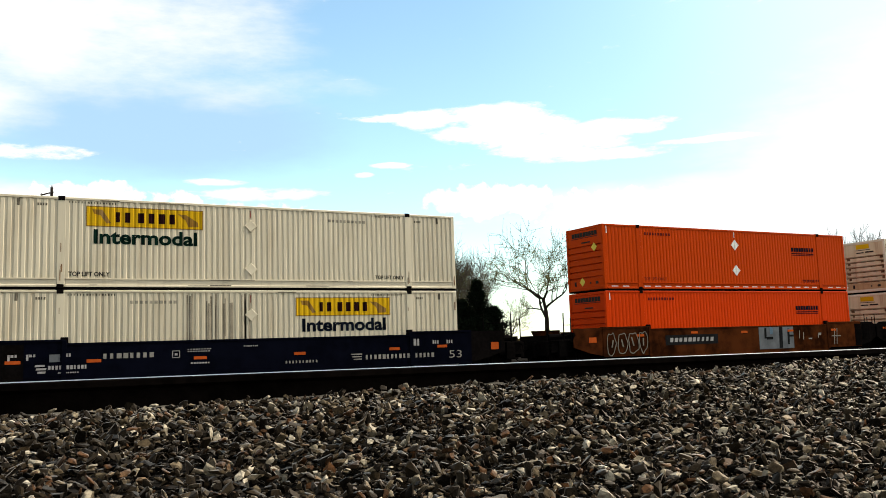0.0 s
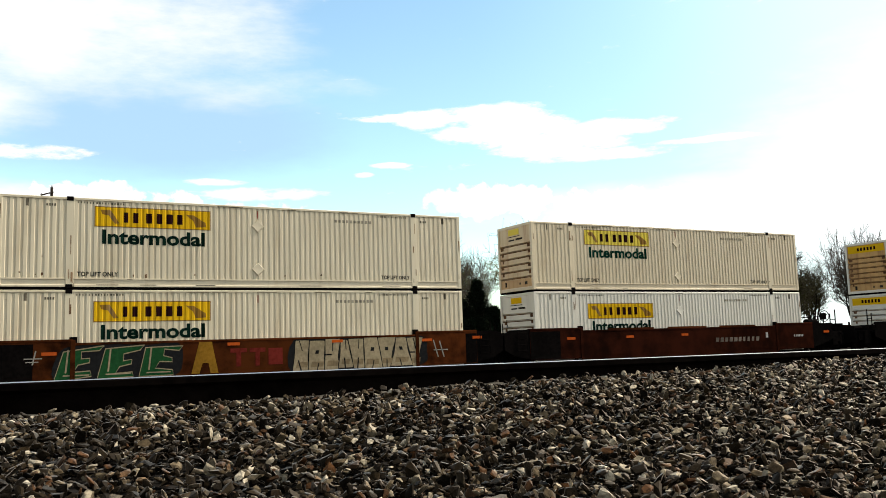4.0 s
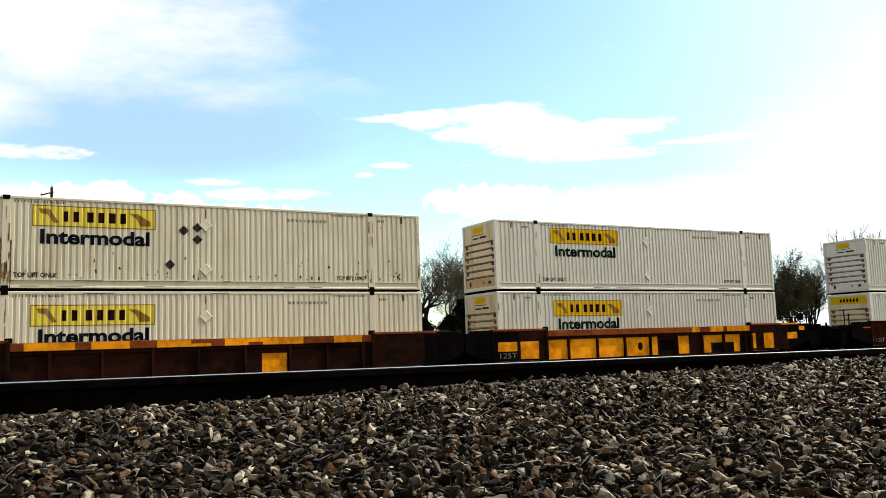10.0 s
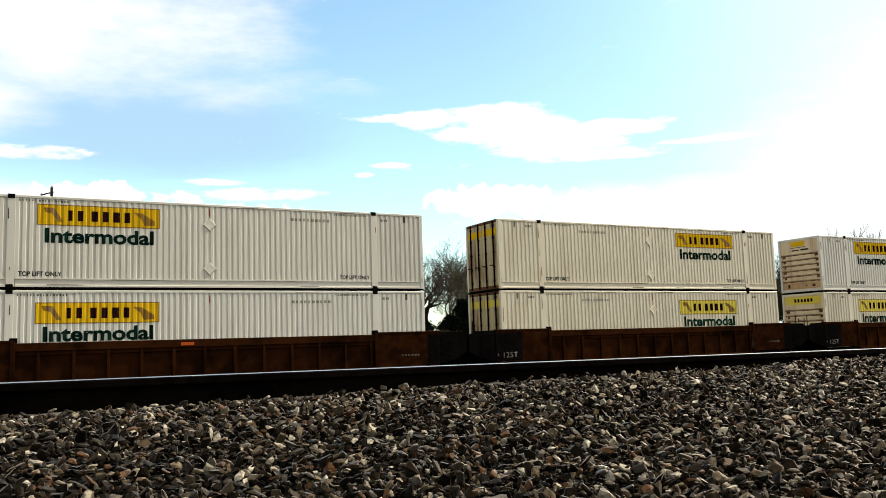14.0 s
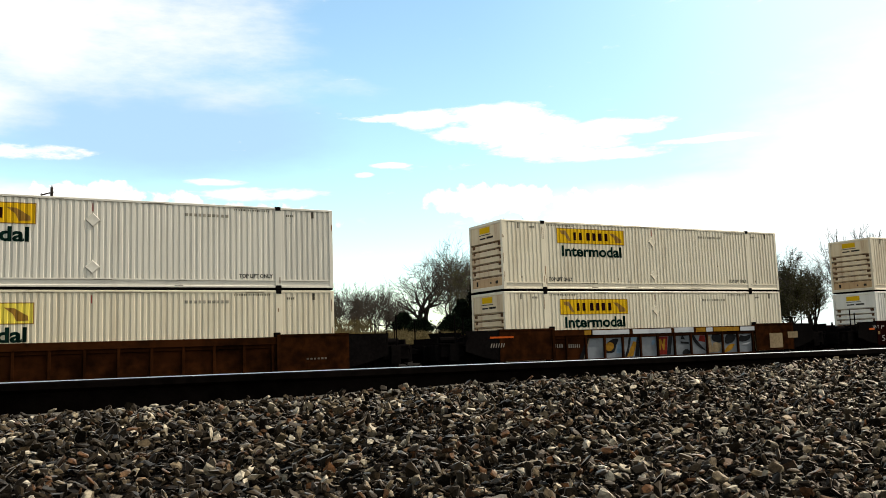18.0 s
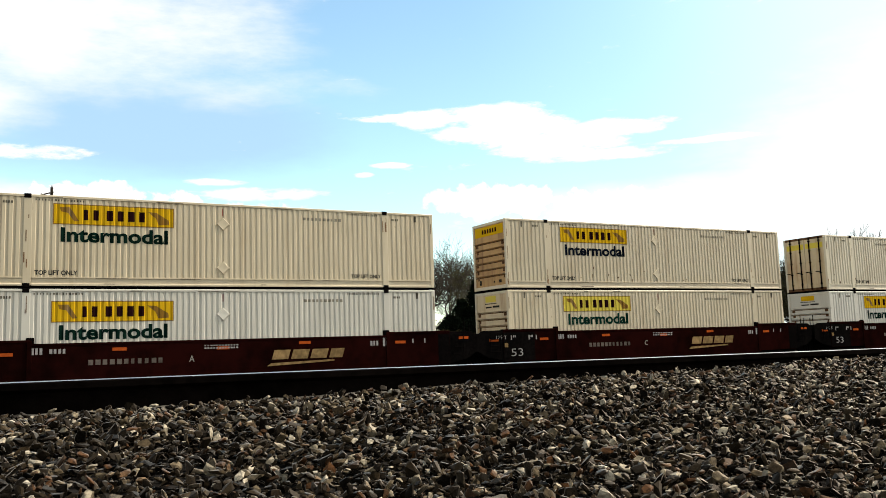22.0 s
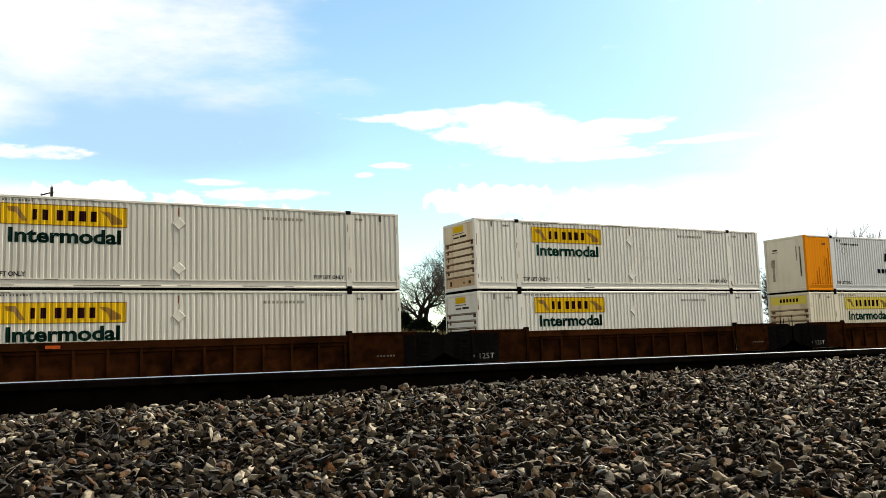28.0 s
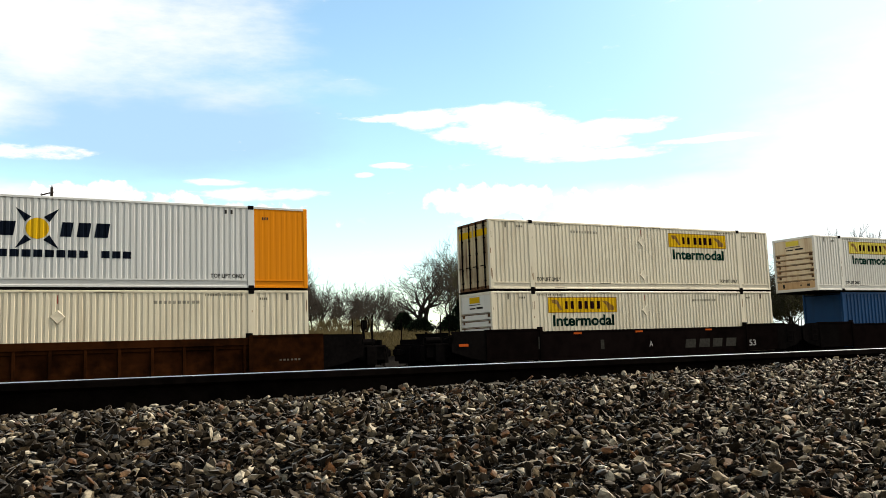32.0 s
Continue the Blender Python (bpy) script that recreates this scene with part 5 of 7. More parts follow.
def upright(fx, px, top):
    bm = bmesh.new()
    rod(bm, (fx(px), 0.1, 1.38), (fx(px), 0.1, top), 0.02, 5)
    return bm


def hose_mesh(fx):
    return pipe([(fx(-3.05 - 0.62 * k / 8), HALF - 0.3, 0.72 - 0.42 * math.sin(math.pi * min(1.0, k / 8 * 0.62))) for k in range(9)], 0.025, 6)


def reflectors(car, places, y=-0.256):
    for x, z in places:
        on_car(car, "reflector", rects((x, x + 0.42, z, z + 0.10)), "reflector_orange", "orange reflector", y)


def marks_a(car):
    on_car(car, "number_marking", word_bars(3.28, 4.86, 1.0, 1.16, 8, 2, 0.42), "graf_line")
    on_car(car, "emblem", merged(rects((1.35, 1.62, 0.82, 0.88), (1.38, 1.66, 0.72, 0.78), (1.42, 1.64, 0.62, 0.68), lean=0.4), word_bars(1.72, 2.85, 0.72, 0.84, 11, 3), word_bars(2.0, 2.6, 0.60, 0.64, 9, 3)), "pale_mark")
    reflectors(car, ((0.55, 0.92), (2.80, 0.90), (6.05, 0.88), (9.46, 0.91), (13.1, 0.96), (15.1, 1.0)))
    on_car(car, "box_mark", merged(rects((5.36, 5.39, 0.95, 1.19), (5.58, 5.61, 0.95, 1.19), (5.36, 5.61, 0.95, 0.975), (5.36, 5.61, 1.165, 1.19), (5.44, 5.53, 1.03, 1.1))), "pale_mark")
    on_car(car, "data_marking", merged(word_bars(5.85, 6.65, 1.20, 1.23, 9, 2), word_bars(5.85, 6.6, 1.13, 1.16, 9, 3), word_bars(5.95, 6.6, 0.74, 0.79, 7, 4), word_bars(7.7, 8.2, 1.25, 1.29, 8, 2)), "pale_mark")
    on_car(car, "data_plate", rects((1.75, 2.05, 0.95, 1.18)), "graf_grey")
    on_car(car, "address_marking", word_bars(9.15, 10.37, 0.63, 0.72, 10, 5, 0.5), "graf_line")
    on_car(car, "name_marking", merged(rects((11.58, 12.0, 0.84, 0.88), (11.62, 12.0, 0.75, 0.79), (11.68, 12.0, 0.66, 0.70)), word_bars(12.15, 15.0, 0.66, 0.82, 17, 6, 0.5)), "graf_line")
    on_car(car, "lettering", flat_words("53", 15.6, 16.15, 0.60, 0.88, -0.005), "graf_line", "white number letters")
    on_car(car, "small_marking", merged(rects((0.62, 0.68, 1.02, 1.2), (1.12, 1.18, 1.02, 1.2), (2.1, 2.16, 0.98, 1.2)), word_bars(0.70, 0.92, 1.12, 1.2, 2, 1), word_bars(1.2, 1.42, 1.12, 1.2, 2, 1), word_bars(2.18, 2.4, 1.1, 1.2, 2, 1),
                                      word_bars(14.1, 14.4, 1.1, 1.35, 2, 1), word_bars(14.9, 15.2, 1.15, 1.28, 3, 1), word_bars(15.5, 15.8, 1.15, 1.28, 3, 1)), "pale_mark")
    on_car(car, "warning_patch", rects((17.5, 17.85, 0.86, 1.14)), "reflector_orange", "", -0.236)


def marks_b(car):
    bubble_graffiti(car, -0.25, 2.1, 0.34, 1.56, 4, None, "spray_thin", 4)
    on_car(car, "number_panel", rects((3.05, 6.28, 0.76, 1.20)), "graf_black", "", -0.2555)
    on_car(car, "number_marking", word_bars(3.3, 6.05, 0.89, 1.07, 10, 4, 0.42, 0.2), "pale_mark", "", -0.259)
    on_car(car, "graffiti", rects((8.99, 11.41, 0.40, 1.50)), "graf_grey", "grey sprayed panel")
    on_car(car, "graffiti_stroke", merged(rects((9.35, 9.5, 0.9, 1.4), (9.5, 9.95, 0.85, 0.98), (10.35, 10.6, 0.42, 1.48), (10.95, 11.1, 0.6, 1.35), (11.1, 11.4, 0.95, 1.05), lean=0.05)), "graf_black", "", -0.259)
    on_car(car, "graffiti_stroke", rects((9.75, 9.95, 1.1, 1.45), (11.0, 11.3, 1.2, 1.32)), "graf_blue", "", -0.260)
    on_car(car, "graffiti_line", rects((11.8, 11.85, 0.85, 1.25), (12.1, 12.15, 0.8, 1.15), (12.5, 12.75, 0.8, 0.86), (13.2, 13.25, 0.85, 1.1), (13.28, 13.45, 0.98, 1.1), (14.4, 14.45, 0.5, 1.3), (14.6, 14.64, 0.5, 1.3), (14.25, 14.95, 0.9, 0.94), lean=0.1), "graf_line")
    reflectors(car, ((1.40, 1.18), (4.61, 1.24), (7.80, 1.2), (11.0, 1.2), (14.21, 1.18)), -0.262)
    on_car(car, "warning_patch", rects((-1.2, -0.8, 0.98, 1.2)), "reflector_orange", "", -0.236)


def marks_c(car):
    # sprayed angular shapes in green and black
    on_car(car, "graffiti", polygon(blob([(1.62, 0.42), (2.6, 0.34), (3.9, 0.36), (5.2, 0.40), (5.45, 0.9), (5.3, 1.44), (4.4, 1.40), (3.3, 1.44), (2.2, 1.42), (1.75, 1.2)])), "graf_black", "black sprayed graffiti ground", -0.2555)
    x = 1.78
    for k in range(3):
        pts = [(x, 0.40), (x + 0.95, 0.45), (x + 0.9, 0.66), (x + 0.42, 0.66), (x + 0.45, 0.85), (x + 0.9, 0.9), (x + 0.92, 1.08), (x + 0.5, 1.08), (x + 0.5, 1.28), (x + 1.1, 1.32), (x + 1.12, 1.52), (x - 0.05, 1.42)]
        pts = [(px + 0.22 * (pz - 0.9) + 0.10 * math.sin(px * 5 + pz * 3), pz * 0.92 + 0.06 * math.sin(px * 3.1)) for px, pz in pts]
        on_car(car, "graffiti", polygon(pts), "graf_green", "green sprayed graffiti shape", -0.2565)
        on_car(car, "graffiti_line", outline_of(pts, 0.035), "graf_beige", "", -0.2590)
        on_car(car, "graffiti_stroke", rects((x + 0.1, x + 0.85, 0.50, 0.54), (x + 0.15, x + 0.2, 0.6, 1.3), lean=0.1), "graf_beige", "", -0.261)
        x += 1.22
    on_car(car, "graffiti", polygon([(5.72, 0.42), (5.98, 0.42), (6.08, 0.75), (6.28, 0.75), (6.34, 0.42), (6.6, 0.42), (6.38, 1.46), (5.98, 1.46)]), "graf_amber", "amber sprayed graffiti shape")
    on_car(car, "name_marking", rects((7.0, 7.55, 1.06, 1.20), (7.2, 7.36, 0.6, 1.06), (7.65, 8.2, 1.06, 1.20), (7.85, 8.0, 0.6, 1.06), (8.3, 8.8, 0.62, 1.18)), "graf_red")
    block_letters(car, 9.2, 14.15, 0.34, 1.46, 9, "graf_beige", 12)
    on_car(car, "graffiti_line", rects((0.8, 1.3, 1.05, 1.08), (1.02, 1.06, 0.88, 1.3), (0.85, 1.2, 0.95, 0.98), lean=0.2), "graf_line")
    on_car(car, "graffiti_line", rects((14.7, 15.3, 0.9, 0.94), (14.85, 14.9, 0.65, 1.3), (15.1, 15.15, 0.65, 1.25), lean=-0.3), "graf_line")
    reflectors(car, ((-1.2, 1.2), (1.28, 1.15), (6.9, 1.3), (10.6, 1.3), (14.2, 1.25), (16.4, 1.3)), -0.270)


def marks_d(car):
    on_car(car, "number_marking", word_bars(9.86, 12.8, 0.82, 1.02, 10, 4, 0.42, 0.2), "grey_mark")
    reflectors(car, ((1.4, 1.14), (4.56, 1.14), (7.76, 1.16), (17.4, 1.1)))
    for x0, x1 in ((3.6, 6.2), (7.0, 9.4), (10.2, 12.6)):
        on_car(car, "raised_edge", rects((x0, x1, 1.515, 1.58)), "car_brown", "", -0.20)
    on_car(car, "small_marking", merged(rects((13.2, 13.35, 0.95, 1.2)), word_bars(15.2, 15.9, 0.95, 1.05, 6, 2)), "pale_mark")


def patch(car, name, quads, material, y):
    for q in quads:
        bm = bmesh.new()
        block(bm, q[0], q[1], y, y + 0.006, q[2], q[3])
        part(name, bm, material, car)


def marks_e(car):
    patch(car, "chord_patch", ((2.2, 3.44, 1.31, 1.50), (12.83, 13.9, 1.31, 1.50)), "car_yellow", -0.256)
    on_car(car, "data_marking", word_bars(-0.3, 1.0, 1.27, 1.38, 7, 3, 0.55), "grey_mark")
    patch(car, "end_patch", ((17.0, 17.8, 1.42, 1.56),), "car_yellow", -0.24)


def marks_f(car):
    patch(car, "chord_patch", ((2.58, 4.0, 1.30, 1.535), (4.46, 5.6, 1.30, 1.535), (6.43, 7.5, 1.30, 1.535), (7.5, 8.15, 1.30, 1.40), (8.6, 9.4, 1.30, 1.535), (9.4, 9.9, 1.40, 1.535), (9.9, 11.34, 1.30, 1.535), (12.47, 13.55, 1.30, 1.535)), "car_yellow", -0.256)
    patch(car, "panel_patch", ((9.89, 10.77, 0.34, 1.0),), "car_yellow", -0.158)
    on_car(car, "lettering", flat_words("125T", -0.1, 0.67, 0.47, 0.67, -0.005), "spray_thin", "faded white letters")
    patch(car, "end_patch", ((-1.2, -0.5, 1.42, 1.56),), "car_yellow", -0.264)


def marks_g(car):
    # yellow stops at 1.16, where the band for the chord's shade begins
    patch(car, "panel_patch", ((2.28, 3.24, 0.36, 1.16), (3.35, 4.74, 0.36, 1.16), (4.87, 6.24, 0.36, 1.16), (6.37, 7.69, 0.36, 1.16), (7.81, 8.18, 0.36, 1.16), (9.37, 10.05, 0.36, 1.16), (10.93, 11.43, 0.36, 1.16),
                               (11.43, 12.15, 0.80, 1.16), (12.36, 12.9, 0.80, 1.16), (12.9, 13.3, 0.36, 1.16)), "car_yellow", -0.158)
    patch(car, "end_panel_patch", ((-0.2, 0.70, 0.75, 1.12), (0.86, 1.74, 0.43, 1.12), (14.0, 14.28, 0.46, 1.17), (14.84, 15.5, 0.46, 1.17), (16.5, 17.2, 0.86, 1.18)), "car_yellow", -0.257)
    patch(car, "chord_patch", ((10.2, 10.67, 1.30, 1.535), (11.35, 12.17, 1.30, 1.535), (12.42, 13.92, 1.30, 1.535)), "car_yellow", -0.256)
    patch(car, "end_patch", ((16.1, 17.36, 1.55, 1.63), (17.36, 17.75, 1.26, 1.46)), "car_yellow", -0.264)
    on_car(car, "lettering", flat_words("125T", -0.12, 0.68, 0.48, 0.69, -0.005), "spray_thin", "faded white letters")
    on_car(car, "round_mark", polygon([(7.18 + 0.14 * math.cos(k), 0.76 + 0.18 * math.sin(k)) for k in [j * math.tau / 16 for j in range(16)]]), "car_deep", "", -0.160)
    patch(car, "access_plate", ((8.3, 9.15, 0.55, 1.0), (11.55, 12.15, 0.42, 0.74), (12.36, 12.86, 0.42, 0.74)), "black_iron", -0.162)


def marks_load(car):
    on_car(car, "lettering", flat_words("125T", -0.12, 0.55, 0.52, 0.73, -0.005), "spray_thin", "faded white letters")
    on_car(car, "data_marking", merged(word_bars(15.0, 15.8, 0.73, 0.79, 6, 4, 0.55), word_bars(-0.4, -0.28, 0.6, 0.68, 1, 2)), "grey_mark")


def marks_rust(at):
    def marks(car):
        marks_load(car)
        patch(car, "chord_reflector", ((at, at + 0.42, 1.35, 1.45),), "reflector_orange", -0.2535)
        patch(car, "end_patch", ((-1.1, -0.5, 1.26, 1.32),), "reflector_orange", -0.236)
    return marks


def marks_k(car):
    grid = POSTS["ribbed"]
    for a_, b_ in zip(grid[1:], grid[2:]):
        patch(car, "graffiti", ((a_ + 0.05, b_ - 0.05, 0.32, 1.165),), "graf_grey", -0.157)
    shapes = [
        ("graf_black", [(3.5, 0.34), (3.72, 0.34), (4.05, 1.16), (3.9, 1.16)]), ("graf_tan", [(3.72, 0.34), (3.78, 0.34), (4.1, 1.16), (4.05, 1.16)]),
        ("graf_black", blob([(4.9, 0.55), (5.35, 0.55), (5.5, 0.85), (5.62, 1.1), (5.3, 1.1), (5.0, 0.95), (4.88, 0.75)])), ("graf_amber", blob([(4.93, 0.66), (5.2, 0.62), (5.38, 0.82), (5.2, 0.98), (4.95, 0.9)])),
        ("graf_blue", [(5.48, 0.5), (5.76, 0.5), (5.76, 0.95), (5.55, 0.85)]), ("graf_black", blob([(5.95, 0.36), (6.1, 0.7), (6.2, 1.1), (6.32, 1.14), (6.22, 0.7), (6.1, 0.36)])),
        ("graf_amber", [(6.06, 0.34), (6.4, 0.34), (6.66, 0.95), (6.45, 0.98)]), ("graf_blue", [(6.3, 1.0), (6.6, 1.0), (6.68, 1.16), (6.36, 1.16)]), ("graf_black", [(6.5, 0.33), (6.74, 0.33), (6.78, 1.16), (6.66, 1.16)]),
        ("graf_blue", blob([(7.5, 0.8), (7.68, 0.85), (7.7, 1.0), (7.52, 0.98)])), ("graf_red", [(7.9, 0.36), (8.35, 0.36), (8.45, 1.15), (7.88, 1.15)]),
        ("graf_amber", [(7.92, 0.55), (8.0, 0.55), (8.06, 0.85), (8.14, 0.55), (8.22, 0.58), (8.3, 1.05), (8.2, 1.05), (8.14, 0.8), (8.04, 1.05), (7.92, 1.05)]),
        ("graf_black", [(8.34, 0.34), (8.56, 0.34), (8.74, 1.16), (8.5, 1.16)]), ("graf_black", [(9.22, 1.02), (9.5, 0.98), (9.36, 1.16), (9.3, 1.16)]), ("graf_black", [(9.2, 0.82), (9.7, 0.78), (9.7, 0.87), (9.2, 0.91)]),
        ("graf_black", blob([(9.3, 0.34), (9.7, 0.34), (9.75, 0.46), (9.55, 0.56), (9.35, 0.5)])), ("graf_black", blob([(9.9, 1.16), (10.05, 0.85), (10.4, 0.58), (10.74, 0.46), (10.5, 0.66), (10.2, 0.95), (10.05, 1.16)])),
        ("graf_red", [(10.3, 0.9), (10.72, 0.84), (10.72, 1.14), (10.4, 1.16)]), ("graf_tan", [(10.9, 0.36), (11.2, 0.36), (11.05, 1.1), (10.9, 1.1)]), ("graf_black", blob([(11.2, 0.9), (11.7, 0.8), (11.72, 1.14), (11.2, 1.16)])),
        ("graf_tan", blob([(11.15, 0.4), (11.6, 0.42), (11.7, 0.72), (11.25, 0.8)])), ("graf_amber", blob([(11.9, 0.36), (12.3, 0.42), (12.6, 0.7), (12.2, 0.66)])), ("graf_black", blob([(12.0, 0.75), (12.5, 0.8), (12.7, 1.12), (12.1, 1.14)])),
        ("graf_black", blob([(12.9, 0.85), (13.2, 0.8), (13.6, 0.9), (13.7, 1.12), (13.3, 1.05), (13.0, 1.1)])), ("graf_pale", blob([(13.05, 0.68), (13.4, 0.66), (13.7, 0.78), (13.4, 0.74)])),
    ]
    for n, (m, pts) in enumerate(shapes):
        on_car(car, "graffiti_stroke", polygon(pts), m, "", -0.160 - 0.0006 * n)
    patch(car, "graffiti_band", ((4.18, 6.18, 1.31, 1.50), (6.38, 8.6, 1.31, 1.50), (8.8, 9.96, 1.31, 1.53), (10.75, 11.15, 1.31, 1.5), (12.95, 13.9, 1.31, 1.5)), "graf_pale", -0.256)
    patch(car, "graffiti_band", ((3.75, 4.1, 1.31, 1.5), (10.11, 10.7, 1.31, 1.5), (11.21, 12.87, 1.31, 1.5)), "graf_amber", -0.256)
    on_car(car, "number_marking", merged(word_bars(2.25, 2.72, 0.82, 0.97, 4, 5), word_bars(2.96, 3.6, 0.80, 0.95, 6, 5)), "spray_thin", "", -0.162)
    on_car(car, "graffiti_line", merged(word_bars(-0.9, -0.2, 0.92, 1.08, 6, 5, 0.5, 0.3)), "spray_thin")
    patch(car, "end_panel_patch", ((14.9, 15.8, 0.45, 1.15), (16.2, 16.9, 0.9, 1.2)), "graf_tan", -0.257)
    patch(car, "end_patch", ((-0.9, 0.2, 1.28, 1.35),), "reflector_orange", -0.2565)


def marks_red(letter):
    def marks(car):
        on_car(car, "number_marking", word_bars(3.8, 6.1, 0.82, 0.98, 11, 4, 0.42), "grey_mark")
        on_car(car, "lettering", flat_words(letter, 6.85, 7.03, 0.80, 1.01), "graf_line", "white unit letter")
        on_car(car, "name_emblem", merged(rects((9.62, 10.2, 0.78, 1.10), (10.3, 10.9, 0.78, 1.10), (11.0, 11.6, 0.78, 1.10), (11.7, 12.2, 0.78, 1.10), lean=0.3), polygon([(9.45, 0.56), (11.9, 0.66), (11.9, 0.72), (9.6, 0.66)])), "tan_mark", "faded slanted name blocks")
        on_car(car, "lettering", flat_words("53", -0.10, 0.46, 0.56, 0.86, -0.008), "pale_mark", "grey-white number letters")
        on_car(car, "lettering", flat_words("125 T", -0.79, -0.30, 1.24, 1.38, -0.005), "pale_mark", "faded white load letters")
        on_car(car, "yellow_tag", rects((-0.40, -0.24, 0.92, 1.08)), "tan_mark")
        reflectors(car, ((-1.1, 1.16), (1.3, 1.16), (4.5, 1.24), (7.75, 1.18), (10.6, 1.28), (14.3, 1.2), (17.0, 1.3)))
        on_car(car, "data_marking", merged(word_bars(7.35, 8.5, 1.30, 1.34, 12, 2), word_bars(7.35, 8.5, 1.21, 1.26, 12, 3), word_bars(2.2, 2.55, 1.18, 1.38, 3, 3), word_bars(2.7, 3.2, 1.2, 1.34, 4, 3), word_bars(13.3, 13.65, 1.15, 1.32, 3, 3), word_bars(13.8, 14.05, 1.12, 1.42, 2, 3),
                                        rects((-0.1, -0.05, 1.2, 1.38), (0.75, 0.8, 1.2, 1.38), (1.1, 1.15, 1.2, 1.38), (15.0, 15.05, 1.2, 1.36), (15.5, 15.55, 1.2, 1.36)), word_bars(0.0, 0.18, 1.3, 1.38, 2, 1), word_bars(0.85, 1.0, 1.3, 1.38, 2, 1)), "pale_mark")
    return marks


def marks_s(car):
    on_car(car, "lettering", flat_words("A", 7.9, 8.1, 0.75, 0.97), "pale_mark", "pale unit letter")
    on_car(car, "lettering", flat_words("53", 14.1, 14.55, 0.60, 0.88), "pale_mark", "pale number letters")
    on_car(car, "name_marking", word_bars(10.0, 13.4, 0.62, 1.0, 4, 4, 0.35, 0.2), "mark")
    reflectors(car, ((-1.7, 1.0), (3.8, 1.36), (7.15, 1.37), (11.3, 1.37)))
    on_car(car, "data_marking", merged(word_bars(2.0, 2.3, 0.8, 1.3, 2, 2), word_bars(5.2, 5.6, 0.7, 1.1, 1, 2)), "mark")


CARS = [
    ("dark navy well car with white lettering and orange reflectors", "a", "smooth", "car_navy", "car_navy", "joint", "end", marks_a),
    ("rust-brown well car with outlined graffiti on its side", "b", "smooth", "car_brown", "car_brown", "end", "joint", marks_b),
    ("rust-brown well car covered in green and beige graffiti", "c", "smooth", "car_brown", "car_brown", "joint", "joint", marks_c),
    ("rust-brown well car with faded number bars", "d", "smooth", "car_maroon", "car_maroon", "joint", "end", marks_d),
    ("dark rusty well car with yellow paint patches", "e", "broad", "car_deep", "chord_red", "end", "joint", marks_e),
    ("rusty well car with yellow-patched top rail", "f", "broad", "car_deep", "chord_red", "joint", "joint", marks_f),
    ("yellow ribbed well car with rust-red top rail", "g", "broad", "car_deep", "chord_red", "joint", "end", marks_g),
    ("brown ribbed steel well car", "h", "ribbed", "car_rust", "car_rust", "end", "joint", marks_rust(7.05)),
    ("brown ribbed steel well car", "i", "ribbed", "car_rust", "car_rust", "joint", "joint", marks_load),
    ("brown ribbed steel well car", "j", "ribbed", "car_rust", "car_rust", "joint", "end", marks_load),
    ("brown ribbed well car with grey graffiti panels", "k", "ribbed", "car_rust", "car_rust", "end", "end", marks_k),
    ("dark red well car with white lettering", "l", "smooth", "car_red", "car_red", "end", "joint", marks_red("A")),
    ("dark red well car with white lettering", "n", "smooth", "car_red", "car_red", "joint", "joint", marks_red("C")),
    ("dark red well car with white lettering", "o", "smooth", "car_red", "car_red", "joint", "end", marks_red("B")),
    ("brown ribbed steel well car", "p", "ribbed", "car_rust", "car_rust", "end", "joint", marks_rust(4.05)),
    ("brown ribbed steel well car", "q", "ribbed", "car_rust", "car_rust", "joint", "joint", marks_load),
    ("brown ribbed steel well car", "r", "ribbed", "car_rust", "car_rust", "joint", "end", marks_load),
    ("nearly black well car with pale lettering", "s", "smooth", "car_dark", "car_dark", "end", "joint", marks_s),
    ("nearly black well car under a blue container", "t", "smooth", "car_dark", "car_dark", "joint", "joint", None),
]
for lab, k_, st, bo, ch, le, ri, mk in CARS:
    well_car(lab, X_OF[k_], st, bo, ch, le, ri, mk, {"d": "wheel tank", "o": "wheel tank", "g": "wheel", "r": "wheel"}.get(k_, ""))


